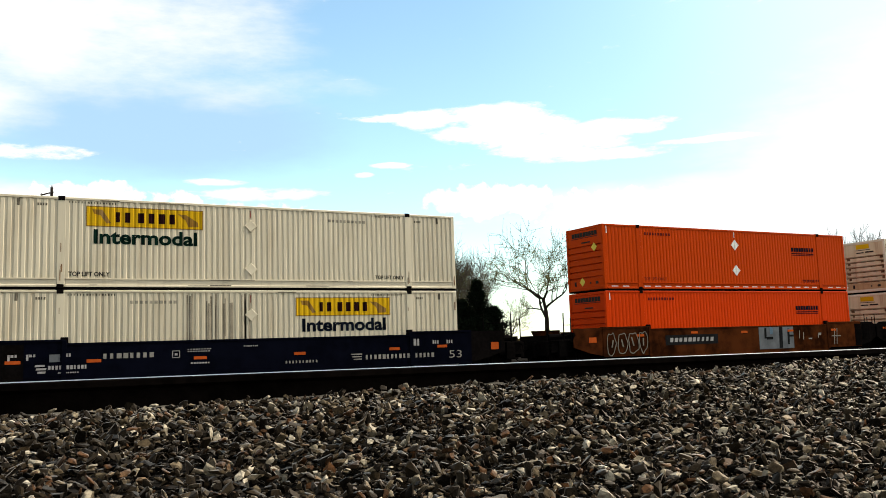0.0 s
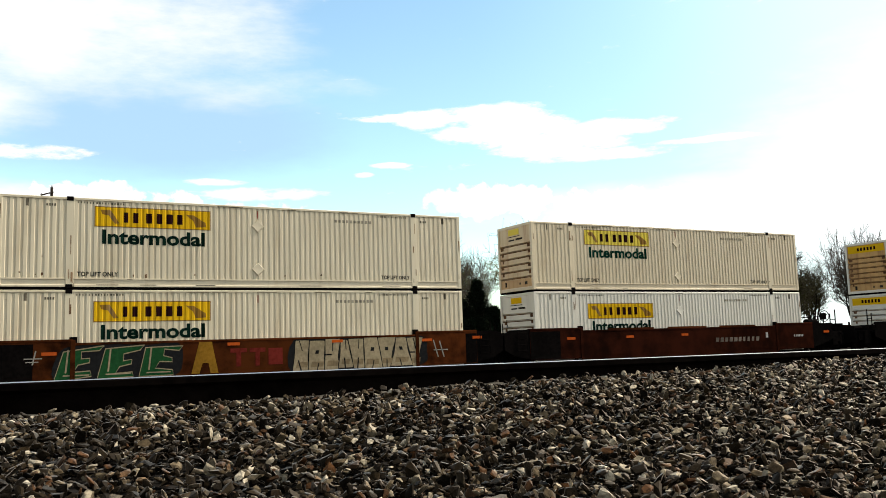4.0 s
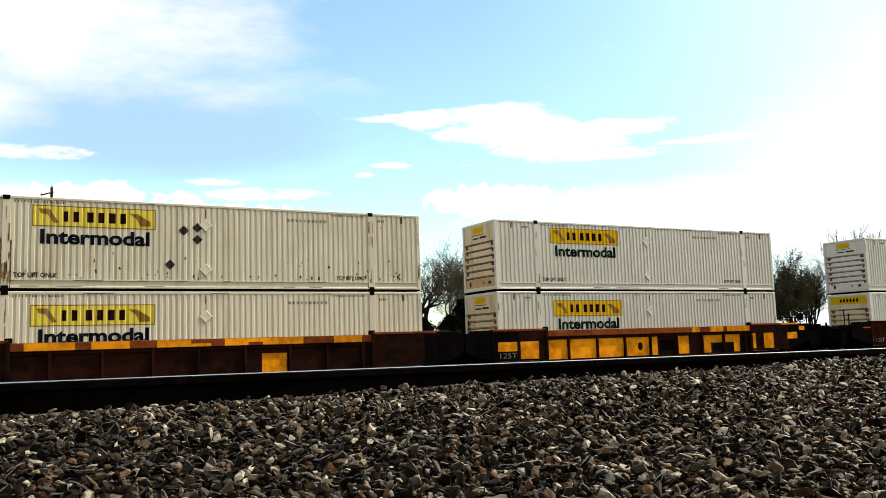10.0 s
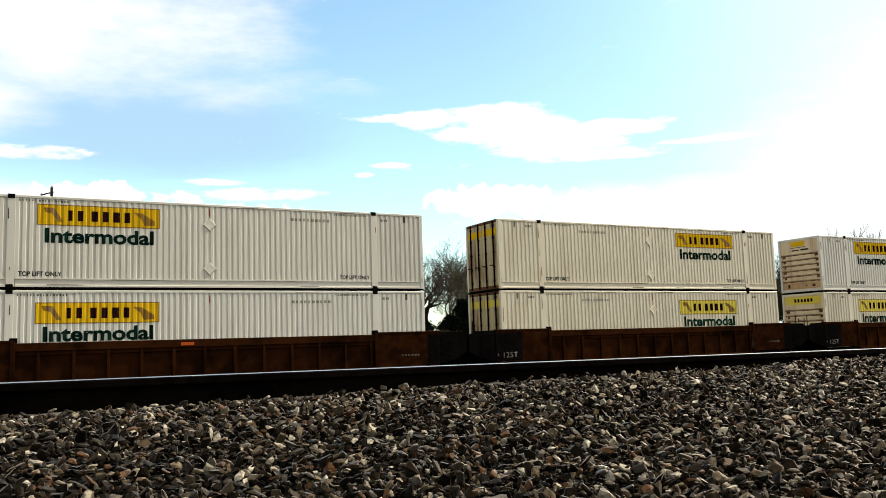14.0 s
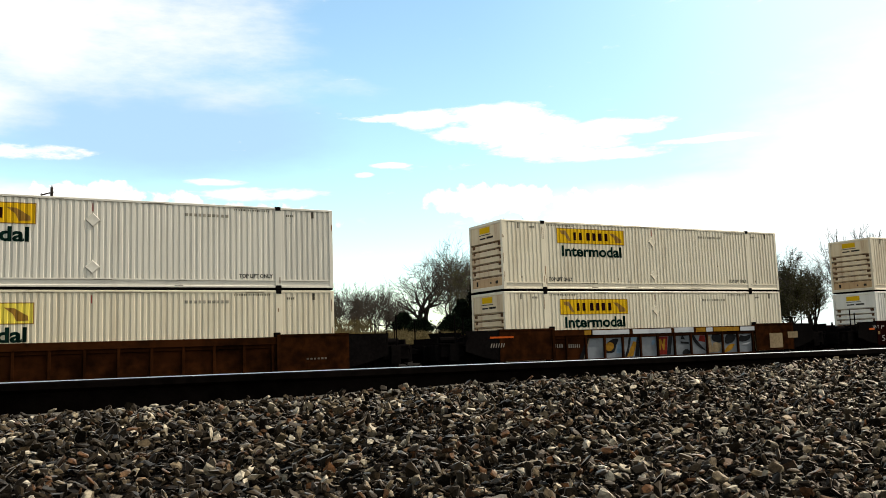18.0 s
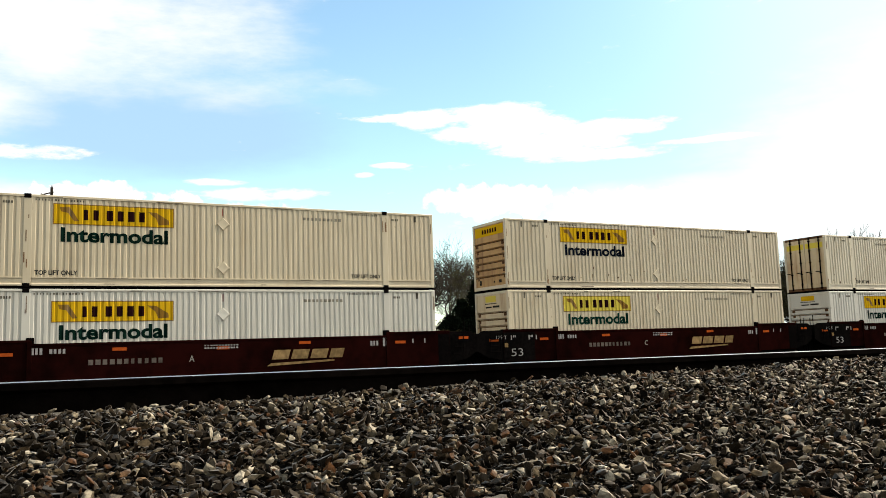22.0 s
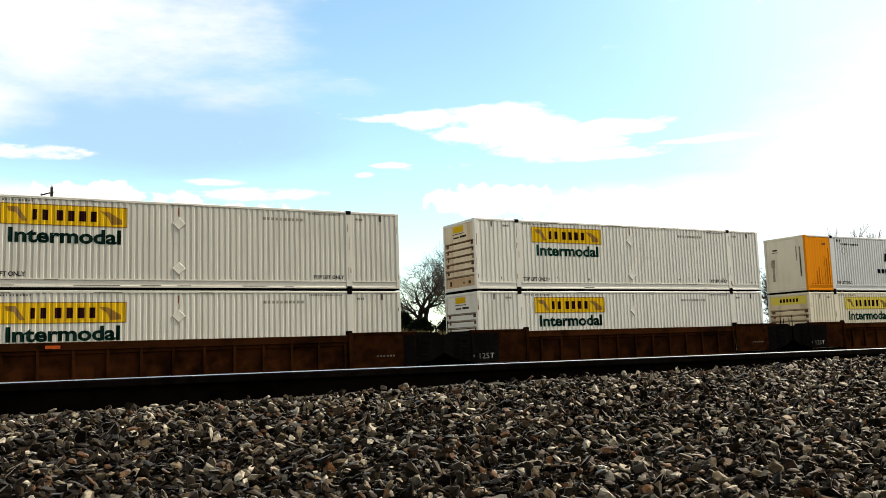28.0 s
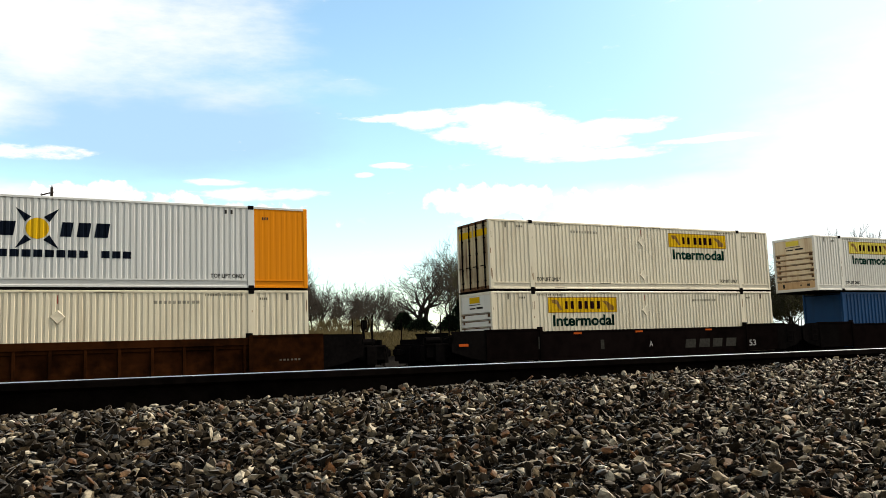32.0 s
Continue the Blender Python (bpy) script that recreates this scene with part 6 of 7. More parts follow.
# ---------------------------------------------------------------- poles
def utility_pole(x, y, top, hardware):
    z = ground_z(x, y) - 0.1
    pole = thing("utility_pole", (x, y, z), "dark weathered wooden utility pole on a grassy bank", "utility pole", "utility poles")
    h = top - z
    bm = bmesh.new()
    rod(bm, (0, 0, 0), (0, 0, h), 0.145, 10, 0.095)
    part("shaft", bm, "pole_wood", pole)
    if hardware:
        bm = bmesh.new()
        rod(bm, (-0.72, -0.12, h - 0.62), (0.1, -0.12, h - 0.34), 0.05, 6)
        part("crossarm", bm, "pole_wood", pole)
        bm = bmesh.new()
        rod(bm, (0.05, -0.32, h - 2.9), (0.05, -0.32, h - 1.95), 0.22, 12)
        rod(bm, (0.05, -0.32, h - 1.95), (0.05, -0.32, h - 1.80), 0.16, 12, 0.05)
        part("transformer", bm, "galvanised", pole, "grey can transformer")
        bm = bmesh.new()
        block(bm, -0.32, 0.55, -0.14, -0.06, h - 2.02, h - 1.94)
        rod(bm, (0.55, -0.1, h - 2.3), (0.55, -0.1, h - 1.75), 0.04, 6)
        rod(bm, (-0.28, -0.1, h - 3.3), (-0.28, -0.1, h - 2.75), 0.05, 6)
        part("bracket", bm, "pole_wood", pole)
        for n, (ax, az_) in enumerate(((-0.68, h - 0.58), (0.0, h))):
            bm = bmesh.new()
            rod(bm, (ax, -0.1, az_), (ax, -0.1, az_ + 0.14), 0.04, 8, 0.025)
            part("insulator", bm, "galvanised", pole)
    else:
        bm = bmesh.new()
        rod(bm, (-1.05, 0, h - 4.13), (-0.12, 0, h - 4.28), 0.02, 6)
        part("bracket", bm, "pole_wood", pole)
    return pole


utility_pole(4.45, 65.0, 13.10, True)
utility_pole(10.1, 60.0, 9.62, False)


# ---------------------------------------------------------------- trees
def tubes(name, segs, sides, material):
    """Many tapered branches as one mesh."""
    p0, p1 = np.array([s_[0] for s_ in segs]), np.array([s_[1] for s_ in segs])
    r0, r1 = np.array([s_[2] for s_ in segs]), np.array([s_[3] for s_ in segs])
    d = p1 - p0
    d /= np.maximum(1e-6, np.linalg.norm(d, axis=1))[:, None]
    ref = np.where(np.abs(d[:, 2:3]) < 0.9, np.array([[0, 0, 1.0]]), np.array([[1.0, 0, 0]]))
    u_ = np.cross(d, ref)
    u_ /= np.linalg.norm(u_, axis=1)[:, None]
    v_ = np.cross(d, u_)
    n = len(segs)
    verts = np.empty((n, 2 * sides, 3))
    for k in range(sides):
        w = u_ * math.cos(k * math.tau / sides) + v_ * math.sin(k * math.tau / sides)
        verts[:, k], verts[:, sides + k] = p0 + w * r0[:, None], p1 + w * r1[:, None]
    base = (np.arange(n) * 2 * sides)[:, None]
    quads = np.concatenate([base + np.array([[k, (k + 1) % sides, sides + (k + 1) % sides, sides + k]]) for k in range(sides)])
    me = bpy.data.meshes.new(name)
    me.from_pydata(verts.reshape(-1, 3).tolist(), [], quads.tolist())
    me.materials.append(MATS[material])
    me.polygons.foreach_set("use_smooth", np.ones(len(me.polygons), bool))
    return me


def grow(rng, height, spread, trunk_r, levels, fork, lean=0.0, stems=1, low=0.25, wander=0.10, rise=0.10, fine=0.011, wide=0.0):
    """Limbs and twigs of a bare tree, from its foot."""
    limbs, twigs = [], []

    def branch(p, d, length, r, level):
        steps = (5, 5, 4, 3, 2, 2)[min(level, 5)]
        start, last = p, level == levels and level > 2
        for k in range(steps):
            d = (d + Vector((rng.gauss(0, wander), rng.gauss(0, wander), rng.gauss(0, wander * 0.6) + rise * (level > 0)))).normalized()
            q = p + d * (length / steps)
            ra, rb = r * (1 - 0.5 * k / steps), r * (1 - 0.5 * (k + 1) / steps)
            if not last:
                (limbs if level < 3 else twigs).append((tuple(p), tuple(q), ra, rb))
            elif k == steps - 1:
                twigs.append((tuple(start), tuple(q), r, rb))
            p = q
            if level < levels and (k >= steps - 1 or (k >= 1 and (level > 0 or stems > 1 or k >= 2))):
                for _ in range(fork if k == steps - 1 else 1):
                    a_ = rng.uniform(0, math.tau)
                    side = d.cross(Vector((math.cos(a_), math.sin(a_), 0.35))).normalized()
                    nd = (d + side * spread * rng.uniform(0.7, 1.5)).normalized()
                    if nd.z < 0.05:
                        nd.z = 0.05 + abs(nd.z) * 0.3
                    branch(p, nd.normalized(), length * rng.uniform(0.55, 0.85) * (1.0 - 0.25 * (k < steps - 1) * (k / steps)), rb * rng.uniform(0.5, 0.74), level + 1)
    for s_ in range(stems):
        d = Vector((rng.gauss(0, 0.28 if stems > 1 else 0.05) + lean, rng.gauss(0, 0.28 if stems > 1 else 0.05), 1)).normalized()
        off = Vector((rng.uniform(-0.3, 0.3), rng.uniform(-0.3, 0.3), 0)) * (stems > 1)
        branch(Vector((0, 0, -0.1)) + off, d, height * low * rng.uniform(0.85, 1.15), trunk_r * rng.uniform(0.75, 1.0), 0)
    top = max(s_[1][2] for s_ in limbs + twigs)
    k = height / top
    kx = k
    if wide:
        reach = sorted(abs(s_[1][0]) for s_ in limbs + twigs)[int(0.95 * len(limbs + twigs))]
        kx = min(1.7 * k, max(0.45 * k, 0.5 * wide / reach))

    def scale(s_):
        (a_, b_, c_), (d_, e_, f_) = s_[0], s_[1]
        return (a_ * kx, b_ * kx, c_ * k), (d_ * kx, e_ * kx, f_ * k), max(s_[2], fine), max(s_[3], fine * 0.7)
    return [scale(s_) for s_ in limbs], [scale(s_) for s_ in twigs]


def leaf_cards(rng, tips, per, size, material, name):
    verts, faces = [], []
    for (p0, p1, _, _) in tips:
        for _ in range(per):
            f = rng.random()
            c = Vector(p0).lerp(Vector(p1), f) + Vector((rng.gauss(0, size), rng.gauss(0, size), rng.gauss(0, size)))
            a_ = Vector((rng.gauss(0, 1), rng.gauss(0, 1), rng.gauss(0, 1))).normalized() * size * rng.uniform(0.6, 1.3)
            b_ = a_.cross(Vector((rng.gauss(0, 1), rng.gauss(0, 1), rng.gauss(0, 1)))).normalized() * size * 0.4
            n = len(verts)
            verts += [tuple(c - a_), tuple(c + b_), tuple(c + a_), tuple(c - b_)]
            faces.append((n, n + 1, n + 2, n + 3))
    me = bpy.data.meshes.new(name)
    me.from_pydata(verts, [], faces)
    me.materials.append(MATS[material])
    return me


def tree(x, y, height, spread=0.62, r=0.16, levels=5, fork=2, stems=1, low=0.26, seed=1, label="bare deciduous tree with fine twigs on a grassy bank", bark="bark", twig="twig", leaves=0, leaf="leaf_spring", **more):
    rng = random.Random(seed)
    t_ = thing("tree", (x, y, ground_z(x, y)), label, "tree", "trees behind the tracks")
    limbs, twigs = grow(rng, height + 0.4, spread, r, levels, fork, stems=stems, low=low, **more)
    part("trunk", tubes("trunk", limbs, 6, bark), bark, t_)
    if twigs:
        part("crown", tubes("crown", twigs, 3, twig), twig, t_, "bare twiggy crown")
    if leaves:
        part("leaves", leaf_cards(rng, [s_ for s_ in twigs if rng.random() < 0.85], leaves, 0.075, leaf, "leaves"), leaf, t_, "sparse young spring leaves" if leaf == "leaf_spring" else "dark clinging leaves")
    return t_


def at_ray(ratio, y):
    return ratio * y, y


# ratio x / y, distance, height, and how the tree is grown
BROOM = dict(spread=0.62, levels=4, fork=3, low=0.28, rise=0.05, wander=0.16)
tree(*at_ray(0.006, 64), 3.3, 0.7, 0.10, 4, 2, seed=2, low=0.3, wide=2.4)
tree(*at_ray(0.051, 66), 5.0, 0.55, 0.05, 3, 2, seed=3, low=0.42, wander=0.14, wide=1.9, bark="bark_pale", twig="bark_pale", label="slender pale bare sapling beside a pole")
tree(*at_ray(0.087, 62), 4.7, 0.7, 0.22, 3, 2, seed=5, label="dead bare tree with a crooked broken trunk", low=0.55, wander=0.24, wide=1.7, fine=0.016)
tree(*at_ray(0.096, 64), 4.9, 0.6, 0.17, 3, 2, seed=8, low=0.45, wander=0.15, lean=0.1, wide=1.9, fine=0.015)
tree(*at_ray(0.186, 62), 3.1, 0.95, 0.26, 3, 2, seed=11, low=0.45, wander=0.24, rise=0.0, wide=2.6, fine=0.024, label="stunted bare tree with level crooked limbs")
tree(*at_ray(0.196, 66), 5.8, 0.5, 0.17, 4, 2, seed=12, low=0.4, lean=0.16, wide=2.4, fine=0.015)
tree(*at_ray(0.211, 68), 5.2, 0.5, 0.17, 4, 2, stems=2, seed=13, low=0.36, wide=2.2, fine=0.015)
tree(*at_ray(0.237, 68), 6.9, r=0.13, stems=5, seed=14, wide=5.0, fine=0.010, label="dense bare tree with a broom-like upright crown", **BROOM)
tree(*at_ray(0.257, 73), 6.2, r=0.11, stems=3, seed=15, wide=4.6, fine=0.010, label="dense bare tree with a broom-like upright crown", **BROOM)
tree(*at_ray(0.280, 80), 5.2, 0.7, 0.12, 4, 3, stems=3, seed=17, low=0.3, rise=0.02, wide=5.0)
tree(*at_ray(0.309, 72), 8.0, r=0.14, stems=5, seed=18, wide=5.6, fine=0.010, label="dense bare tree with a broad rounded crown", **BROOM)
tree(*at_ray(0.337, 76), 7.4, r=0.12, stems=4, seed=20, wide=5.4, fine=0.010, label="dense bare tree with a broad rounded crown", **BROOM)
tree(*at_ray(0.362, 80), 5.0, r=0.10, stems=3, seed=22, wide=3.4, label="low bare tree in a thicket", **BROOM)
for n_, q_ in enumerate((0.262, 0.385, 0.405, 0.425, 0.445, 0.468, 0.49)):
    tree(*at_ray(q_, 82 + 3 * (n_ % 3)), 4.0 + 0.7 * (n_ % 2) - 5.0 * max(0.0, q_ - 0.43), 0.6, 0.08, 4, 2, stems=3, seed=30 + n_, low=0.3, label="low bare tree in a thicket", bark="bark_pale")
for n_, q_ in enumerate((0.268, 0.29, 0.328, 0.355, 0.371, 0.389, 0.408, 0.424, 0.439, 0.456, 0.478)):
    tree(*at_ray(q_, 88 + 4 * (n_ % 3)), 6.6 - 9.0 * max(0.0, q_ - 0.32) + 1.0 * ((n_ * 7) % 5) / 4 - 0.8, 0.55, 0.09, 4, 2, stems=3, seed=70 + n_, low=0.3, fine=0.014, label="bare tree in a dense thicket")
tree(*at_ray(0.514, 66), 6.4, 0.95, 0.36, 4, 3, stems=2, seed=42, low=0.30, rise=0.03, wander=0.2, wide=5.6, fine=0.013, label="gnarled bare tree with thick dark forking limbs")
tree(*at_ray(0.556, 80), 9.7, r=0.13, stems=4, seed=43, wide=5.2, fine=0.011, leaves=1, label="tall bare tree with a few yellow-green leaves", **BROOM)
tree(*at_ray(0.586, 82), 11.5, r=0.14, stems=4, seed=44, wide=5.6, fine=0.011, label="tall bare tree with a fine fan of twigs", **BROOM)
tree(*at_ray(0.617, 84), 10.6, r=0.13, stems=3, seed=45, wide=5.2, fine=0.011, label="tall bare tree with a fine fan of twigs", **BROOM)
tree(*at_ray(0.722, 56), 9.9, 1.2, 0.26, 4, 3, seed=46, low=0.30, rise=0.04, wander=0.17, lean=-0.08, wide=10.4, fine=0.014, label="open-crowned tree with sparse young spring leaves", twig="twig_leafy", leaves=3)
tree(*at_ray(0.66, 72), 5.2, 0.8, 0.09, 4, 2, stems=2, seed=49, low=0.3, rise=0.03, wide=4.0, twig="twig_leafy")
tree(*at_ray(0.815, 72), 4.9, 0.85, 0.09, 4, 2, stems=2, seed=50, low=0.3, rise=0.03)
tree(*at_ray(1.03, 58), 10.2, 0.85, 0.36, 4, 2, stems=3, seed=309, low=0.3, wander=0.15, rise=0.06, wide=9.2, fine=0.019, label="spreading bare tree with forked low limbs")
tree(*at_ray(1.235, 60), 9.0, 0.7, 0.16, 5, 3, stems=4, seed=54, low=0.26, wide=5.5, leaves=3, leaf="leaf_dark", label="dense dark bare tree with clinging leaves")
tree(*at_ray(1.285, 63), 8.8, 0.7, 0.16, 5, 2, stems=4, seed=66, low=0.26, wide=5.0, leaves=3, leaf="leaf_dark", label="dense dark tree with clinging leaves beside another")
tree(*at_ray(1.41, 62), 12.2, r=0.22, stems=4, seed=55, wide=6.0, fine=0.02, label="dense dark bare tree with many stems", **BROOM)
tree(*at_ray(1.465, 66), 13.4, r=0.22, stems=4, seed=58, wide=6.4, fine=0.022, label="dense dark bare tree with many stems", **BROOM)
tree(*at_ray(1.50, 70), 13.8, r=0.2, stems=4, seed=61, wide=6.4, fine=0.022, label="dense dark bare tree beside another", **BROOM)
tree(*at_ray(1.60, 68), 13.6, r=0.2, stems=3, seed=63, wide=6.4, fine=0.022, label="dense dark bare tree beside another", **BROOM)
for q_, y_, h_, w_, n_ in ((0.052, 57, 1.9, 1.9, 81), (0.066, 58, 2.4, 2.4, 82), (0.080, 58, 2.1, 2.0, 83), (0.03, 60, 0.9, 1.6, 84), (0.112, 60, 0.8, 1.5, 85)):
    tree(*at_ray(q_, y_), h_, 0.7, 0.04, 3, 3, stems=9, seed=n_, low=0.36, wide=w_, fine=0.014, bark="brush_pale", twig="brush_pale", label="dense brown leafless shrub on a grassy bank")


def cedar(x, y, height, width, seed):
    rng = random.Random(seed)
    t_ = thing("cedar_tree", (x, y, ground_z(x, y)), "dense dark green cedar with an uneven outline", "tree", "trees behind the tracks")
    bm = bmesh.new()
    rod(bm, (0, 0, -0.1), (0, 0, height * 0.96), 0.14, 7, 0.02)
    part("trunk", bm, "bark", t_)
    segs, verts, faces = [], [], []
    for _ in range(230):
        f = rng.random() ** 0.8
        z = height * (0.03 + 0.94 * f)
        a_ = rng.uniform(0, math.tau)
        ln = width * (1 - f) ** 0.9 * rng.uniform(0.6, 1.12) + 0.15
        tip = Vector((math.cos(a_) * ln, math.sin(a_) * ln, z + ln * 0.25 + 0.1))
        segs.append(((0, 0, z), tuple(tip), 0.02, 0.008))
        for k in range(34):
            g = rng.uniform(0.15, 1.0)
            c = Vector((0, 0, z)).lerp(tip, g) + Vector((rng.gauss(0, 0.12), rng.gauss(0, 0.12), rng.gauss(0, 0.10)))
            d = (Vector((math.cos(a_), math.sin(a_), 0.9)) + Vector((rng.gauss(0, 0.5), rng.gauss(0, 0.5), rng.gauss(0, 0.4)))).normalized() * rng.uniform(0.10, 0.2)
            s_ = d.cross(Vector((rng.gauss(0, 1), rng.gauss(0, 1), rng.gauss(0, 1)))).normalized() * 0.05
            n = len(verts)
            verts += [tuple(c - s_), tuple(c + s_), tuple(c + d)]
            faces.append((n, n + 1, n + 2))
    part("limbs", tubes("limbs", segs, 4, "bark"), "bark", t_)
    me = bpy.data.meshes.new("crown")
    me.from_pydata(verts, [], faces)
    me.materials.append(MATS["needle"])
    part("crown", me, "needle", t_, "dark scaly foliage")


cedar(*at_ray(0.603, 60), 4.9, 1.85, 3)
cedar(*at_ray(0.580, 60), 3.0, 1.8, 4)
cedar(*at_ray(0.629, 59), 2.7, 1.9, 5)
cedar(*at_ray(0.490, 62), 1.4, 1.1, 6)
# low dark clumps added in place of the shaded undergrowth below the cedar
cedar(*at_ray(0.560, 58), 1.5, 1.5, 7)
cedar(*at_ray(0.600, 57), 1.5, 1.6, 8)
cedar(*at_ray(0.515, 59), 1.0, 1.2, 10)


# ---------------------------------------------------------------- grass and brush
def grass():
    rng = np.random.default_rng(5)
    n = 42000
    x, y = -4 + 44 * rng.random(n) ** 1.6, 40.6 + rng.random(n) ** 0.8 * 15
    clump = np.array([noise.noise(Vector((a_ * 0.55, b_ * 0.4, 3))) + 0.6 * noise.noise(Vector((a_ * 1.9, b_ * 1.4, 8))) for a_, b_ in zip(x, y)])
    keep = clump + rng.normal(0, 0.2, n) > -0.10
    x, y, clump = x[keep], y[keep], clump[keep]
    n = len(x)
    z = np.array([ground_z(a_, b_) for a_, b_ in zip(x, y)])
    h = rng.uniform(0.15, 0.5, n) * (1 - 0.6 * np.clip((x - 12) / 10, 0, 1)) * (0.7 + 1.3 * np.clip(clump, -0.3, 0.9))
    ang, bend = rng.uniform(0, math.tau, n), rng.uniform(0.2, 1.1, n) * h
    wx, wy = np.cos(ang + 1.57) * 0.018, np.sin(ang + 1.57) * 0.018
    bx, by = np.cos(ang) * bend, np.sin(ang) * bend
    v = np.empty((n, 5, 3))
    v[:, 0] = np.stack([x - wx, y - wy, z - 0.03], 1)
    v[:, 1] = np.stack([x + wx, y + wy, z - 0.03], 1)
    v[:, 2] = np.stack([x + wx * 0.8 + bx * 0.35, y + wy * 0.8 + by * 0.35, z + h * 0.6], 1)
    v[:, 3] = np.stack([x - wx * 0.8 + bx * 0.35, y - wy * 0.8 + by * 0.35, z + h * 0.6], 1)
    v[:, 4] = np.stack([x + bx, y + by, z + h], 1)
    base = (np.arange(n) * 5)[:, None]
    faces = (base + np.array([[0, 1, 2, 3]])).tolist() + (base + np.array([[3, 2, 4]])).tolist()
    me = bpy.data.meshes.new("dry_grass")
    me.from_pydata(v.reshape(-1, 3).tolist(), [], faces)
    me.materials.append(MATS["dry_grass"])
    tagged(new("dry_grass", me), "tall dry yellow grass on the bank", "grass", kind="stuff")


grass()


def brush():
    rng = random.Random(9)
    segs = []
    spots = [(rng.uniform(0.03, 0.12), rng.uniform(50, 60), rng.uniform(0.6, 1.5)) for _ in range(26)] + [(rng.uniform(0.14, 0.50), rng.uniform(62, 80), rng.uniform(0.7, 1.5)) for _ in range(26)]
    spots += [(rng.uniform(0.62, 1.6), rng.uniform(70, 110), rng.uniform(0.4, 0.8)) for _ in range(16)]
    spots += [(rng.uniform(0.40, 1.2), rng.uniform(46, 58), rng.uniform(0.3, 0.7)) for _ in range(60)]
    spots += [(rng.uniform(0.3, 1.25), rng.uniform(40, 46), rng.uniform(0.35, 0.8)) for _ in range(150)]
    for q, y, h in spots:
        x = q * y
        z = ground_z(x, y)
        for _ in range(70):
            a_, ln = rng.uniform(0, math.tau), h * rng.uniform(0.5, 1.1)
            p = Vector((x + rng.gauss(0, 0.5), y + rng.gauss(0, 0.5), z))
            d = Vector((math.cos(a_) * 0.6, math.sin(a_) * 0.6, 1)).normalized()
            q1 = p + d * ln * 0.55
            segs.append((tuple(p), tuple(q1), 0.018, 0.012))
            for _ in range(3):
                e_ = (d + Vector((rng.gauss(0, 0.5), rng.gauss(0, 0.5), rng.gauss(0, 0.3)))).normalized()
                segs.append((tuple(q1), tuple(q1 + e_ * ln * 0.45), 0.012, 0.006))
    tagged(new("brushwood", tubes("brushwood", segs, 3, "brush")), "tangled brown brushwood below the trees", "brush", kind="stuff")


brush()


# ---------------------------------------------------------------- ballast
def stone_shapes(rng, count, points=17):
    shapes = []
    for _ in range(count):
        bm = bmesh.new()
        ax = (1.0, rng.uniform(0.5, 0.9), rng.uniform(0.20, 0.42))
        for _ in range(points):
            v = Vector((rng.gauss(0, 1), rng.gauss(0, 1), rng.gauss(0, 1))).normalized()
            v = v / max(abs(c) for c in v) ** 0.7 * rng.uniform(0.72, 0.95)
            bm.verts.new((v.x * ax[0], v.y * ax[1], v.z * ax[2]))
        bmesh.ops.convex_hull(bm, input=bm.verts[:])
        bmesh.ops.delete(bm, geom=[v for v in bm.verts if not v.link_faces], context="VERTS")
        bm.verts.index_update()
        shapes.append((np.array([v.co[:] for v in bm.verts]), np.array([[v.index for v in f.verts] for f in bm.faces])))
        bm.free()
    return shapes


SHAPES = stone_shapes(random.Random(2), 24, 12)
FINE_SHAPES = stone_shapes(random.Random(6), 36, 16)


def turns(rng, n):
    q = rng.normal(size=(n, 4)) * np.array([1.0, 0.36, 0.36, 1.0])
    q /= np.linalg.norm(q, axis=1)[:, None]
    w, x, y, z = q.T
    return np.stack([1 - 2 * (y * y + z * z), 2 * (x * y - z * w), 2 * (x * z + y * w), 2 * (x * y + z * w), 1 - 2 * (x * x + z * z), 2 * (y * z - x * w),
                     2 * (x * z - y * w), 2 * (y * z + x * w), 1 - 2 * (x * x + y * y)], 1).reshape(n, 3, 3)


def stones(name, count, x0, x1, y0, y1, seed, size=(0.015, 0.048), label="", shapes=None, relief=0.02, material="ballast_stone"):
    shapes = shapes or SHAPES
    rng = np.random.default_rng(seed)
    x, y = rng.uniform(x0, x1, count), rng.uniform(y0, y1, count)
    z = np.array([ground_z(a_, b_) for a_, b_ in zip(x, y)])
    s_ = size[0] + (size[1] - size[0]) * rng.random(count) ** 1.5
    z = z + s_ * rng.uniform(-0.4, 0.95, count) + rng.uniform(-0.006, relief, count)
    R = turns(rng, count)
    which = rng.integers(0, len(shapes), count)
    verts, faces, at = [], [], 0
    for k, (v, f) in enumerate(shapes):
        m = np.nonzero(which == k)[0]
        if not len(m):
            continue
        w = np.einsum("nij,vj->nvi", R[m], v) * s_[m][:, None, None] + np.stack([x[m], y[m], z[m]], 1)[:, None, :]
        verts.append(w.reshape(-1, 3))
        faces.append((f[None] + (np.arange(len(m)) * len(v))[:, None, None] + at).reshape(-1, 3))
        at += len(m) * len(v)
    V, F = np.concatenate(verts), np.concatenate(faces)
    me = bpy.data.meshes.new(name)
    me.vertices.add(len(V)), me.loops.add(F.size), me.polygons.add(len(F))
    me.vertices.foreach_set("co", V.ravel()), me.loops.foreach_set("vertex_index", F.ravel())
    me.polygons.foreach_set("loop_start", np.arange(0, F.size, 3))
    me.update(calc_edges=True)
    me.validate()
    me.shade_flat()
    me.materials.append(MATS[material])
    return tagged(new(name, me), label, "ballast", kind="stuff")


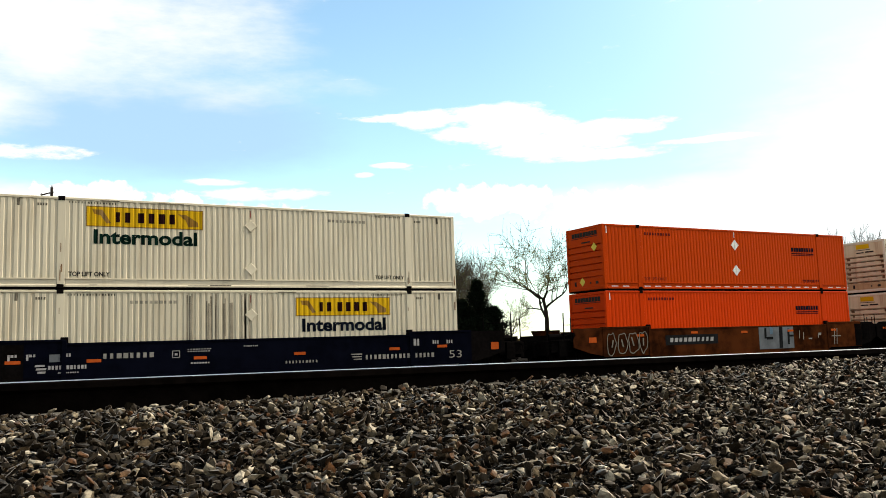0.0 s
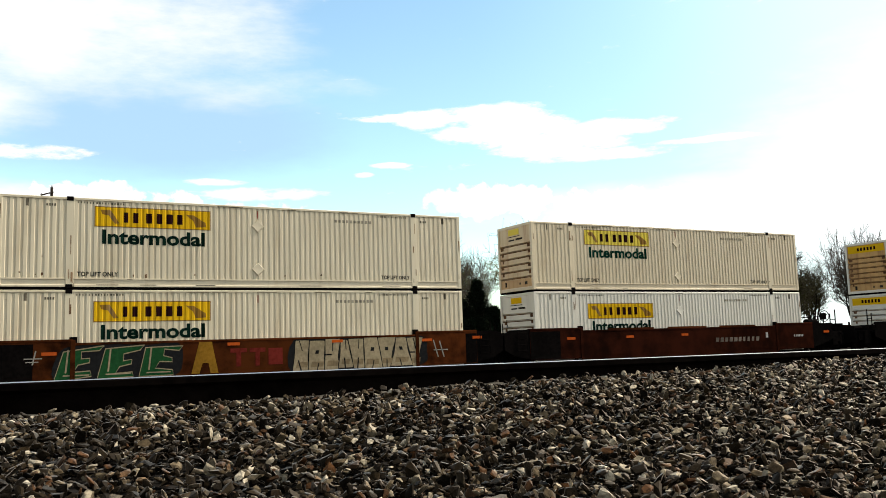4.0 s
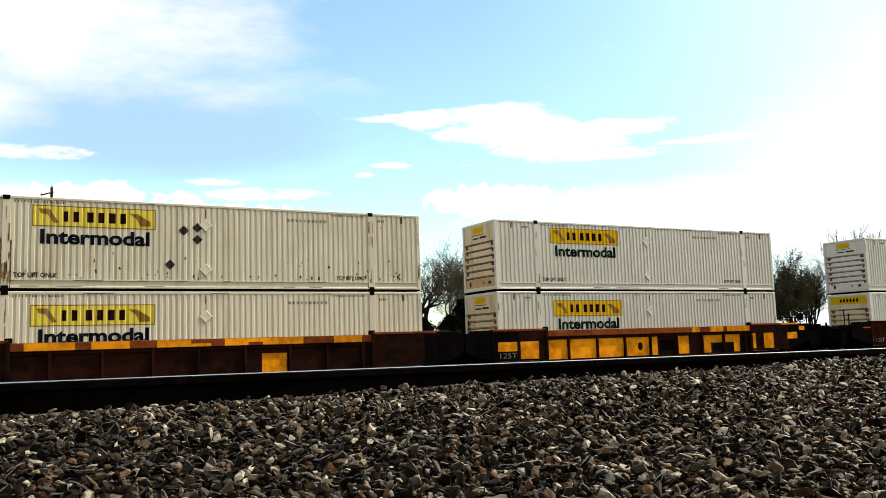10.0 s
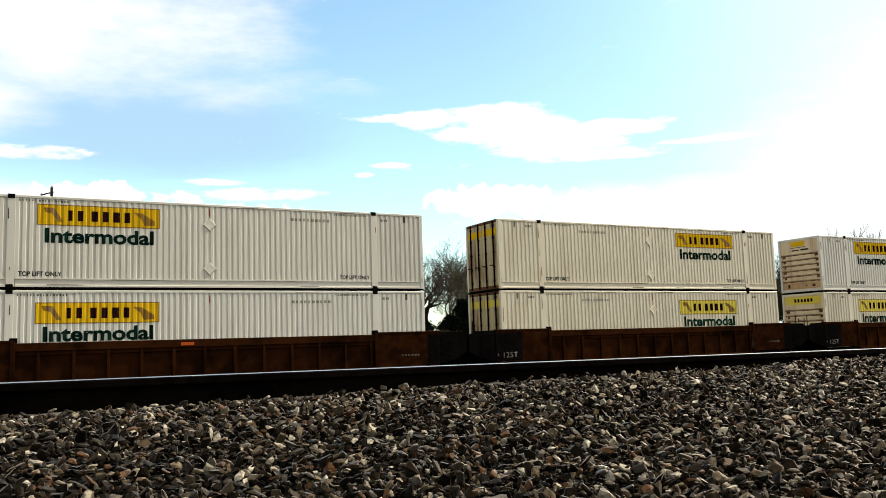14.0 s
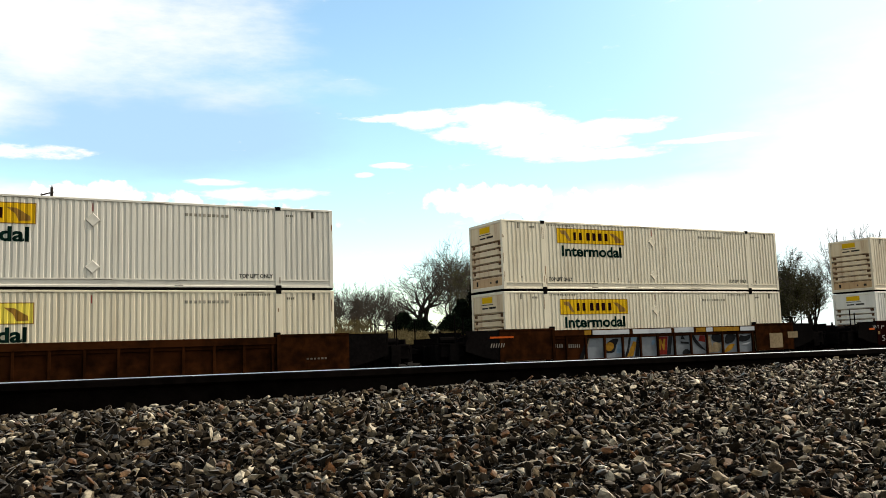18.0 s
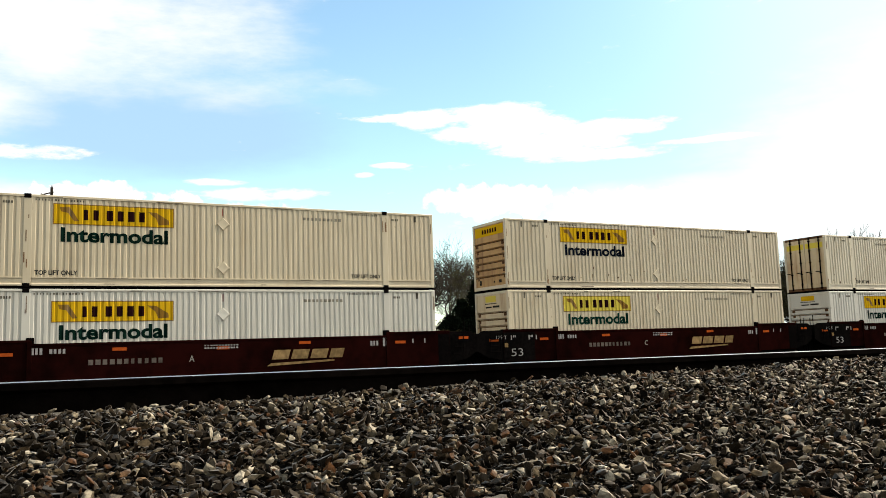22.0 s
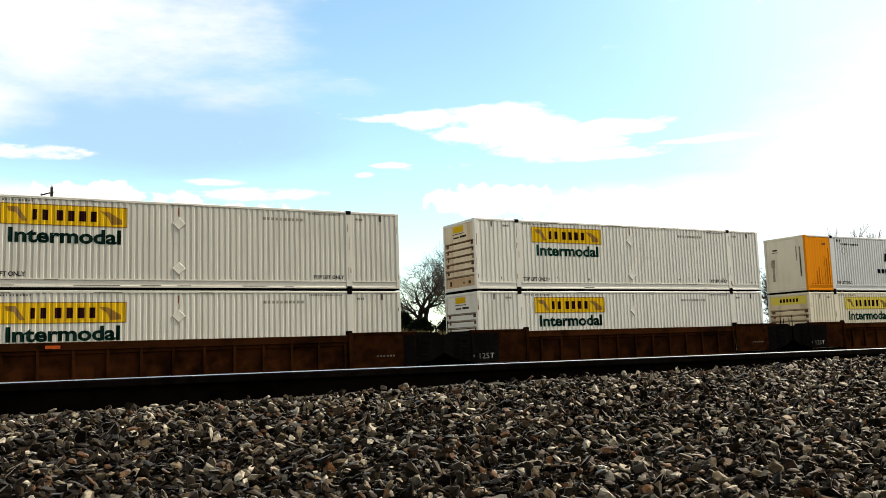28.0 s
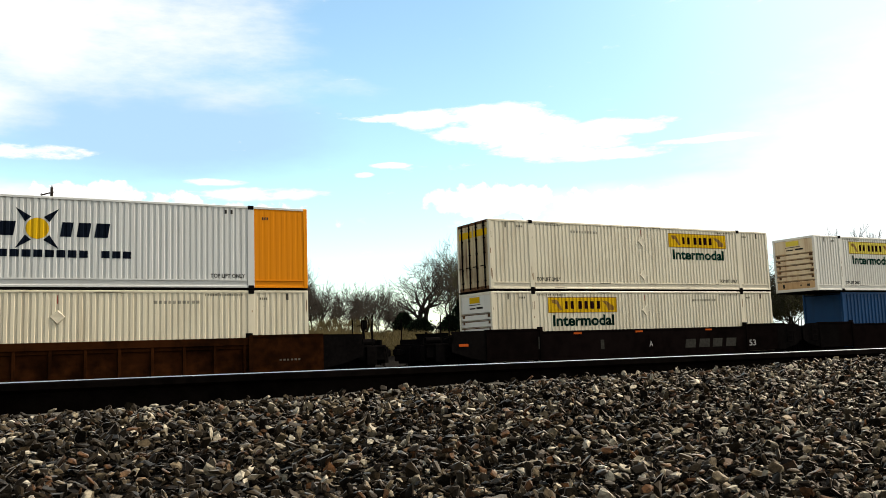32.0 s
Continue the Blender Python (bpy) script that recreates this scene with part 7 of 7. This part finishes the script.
stones("ballast", 44000, -0.5, 7.2, 1.3, 4.06, 21, (0.010, 0.030), "loose grey and brown crushed stone ballast beside the track", FINE_SHAPES, 0.046)
stones("ballast_underlayer", 11000, -0.6, 7.8, 1.2, 4.06, 22, (0.010, 0.024), "smaller crushed stone between the larger ballast", None, -0.004)
stones("near_ballast", 12000, -4.0, 8.0, -1.9, 1.33, 27, (0.016, 0.036), "crushed stone ballast on the slope beside the track")
stones("ballast_edge", 7000, -4.0, -0.5, 1.3, 4.06, 28, (0.015, 0.034), "crushed stone ballast shoulder along the rail")
stones("ballast_bed", 5000, -3.0, 18.0, 4.2, 6.0, 23, (0.016, 0.028), "crushed stone ballast between the rails")
stones("ballast_shoulder", 16000, 6.2, 30.0, 2.0, 4.06, 24, (0.014, 0.030), "crushed stone ballast shoulder further along the track")
stones("far_ballast", 6000, -4.0, 60.0, 27.4, 29.0, 25, (0.025, 0.045), "dark crushed stone ballast under the passing train", material="dark_stone")


def single_stones():
    rng = random.Random(31)
    for k in range(280):
        x, y = rng.uniform(0.0, 5.4), rng.uniform(1.45, 3.95)
        v, f = FINE_SHAPES[k % len(FINE_SHAPES)]
        key = ("stone", k % len(FINE_SHAPES))
        if key not in MESHES:
            me = bpy.data.meshes.new("stone")
            me.from_pydata(v.tolist(), [], f.tolist())
            me.materials.append(MATS["single_stone"])
            MESHES[key] = me
        ob = new("stone", MESHES[key])
        s_ = rng.uniform(0.021, 0.035)
        ob.parent = GROUND
        ob.matrix_basis = pose(x, y, ground_z(x, y) + s_ * 0.75, rng.uniform(-25, 25), rng.uniform(-25, 25), rng.uniform(0, 360)) @ Matrix.Scale(s_, 4)


def single_stone_material():
    m, t, b, co, rnd = base_material("single_stone", 0.8)
    dusty_gloss(m, t, b, 0.72)
    r = t.nodes.new("ShaderNodeValToRGB")
    els = r.color_ramp.elements
    while len(els) < len(STONE_COLOURS):
        els.new(0.5)
    for el_, (p, c) in zip(els, STONE_COLOURS):
        el_.position, el_.color = p, (*c, 1)
    t.links.new(rnd, r.inputs[0])
    n1 = noised(t, co, 3.0, 5.0, 0.65)
    t.links.new(mixed(t, ramped(t, n1, 0.3, 0.75), r.outputs[0], mixed(t, 0.6, r.outputs[0], (0.03, 0.027, 0.024))), b.inputs["Base Color"])
    bumped(t, b, n1, 0.6, 0.1)


single_stone_material()
single_stones()


# ---------------------------------------------------------------- what moves
def motions():
    for ob in MOVING:
        x, y, z = ob.location
        walk(ob, [(t, pose(x - s_, y, z)) for t, s_ in SPEED])
    # the wheels roll with the train
    span = SPEED[-1][1] / WHEEL_R
    n = int(span / radians(80)) + 1
    for ws in WHEELSETS:
        x, y, z = ws.location
        walk(ws, [(32.0 * k / n, Matrix.Translation((x, y, z)) @ Matrix.Rotation(-span * k / n, 4, "Y")) for k in range(n + 1)])


motions()
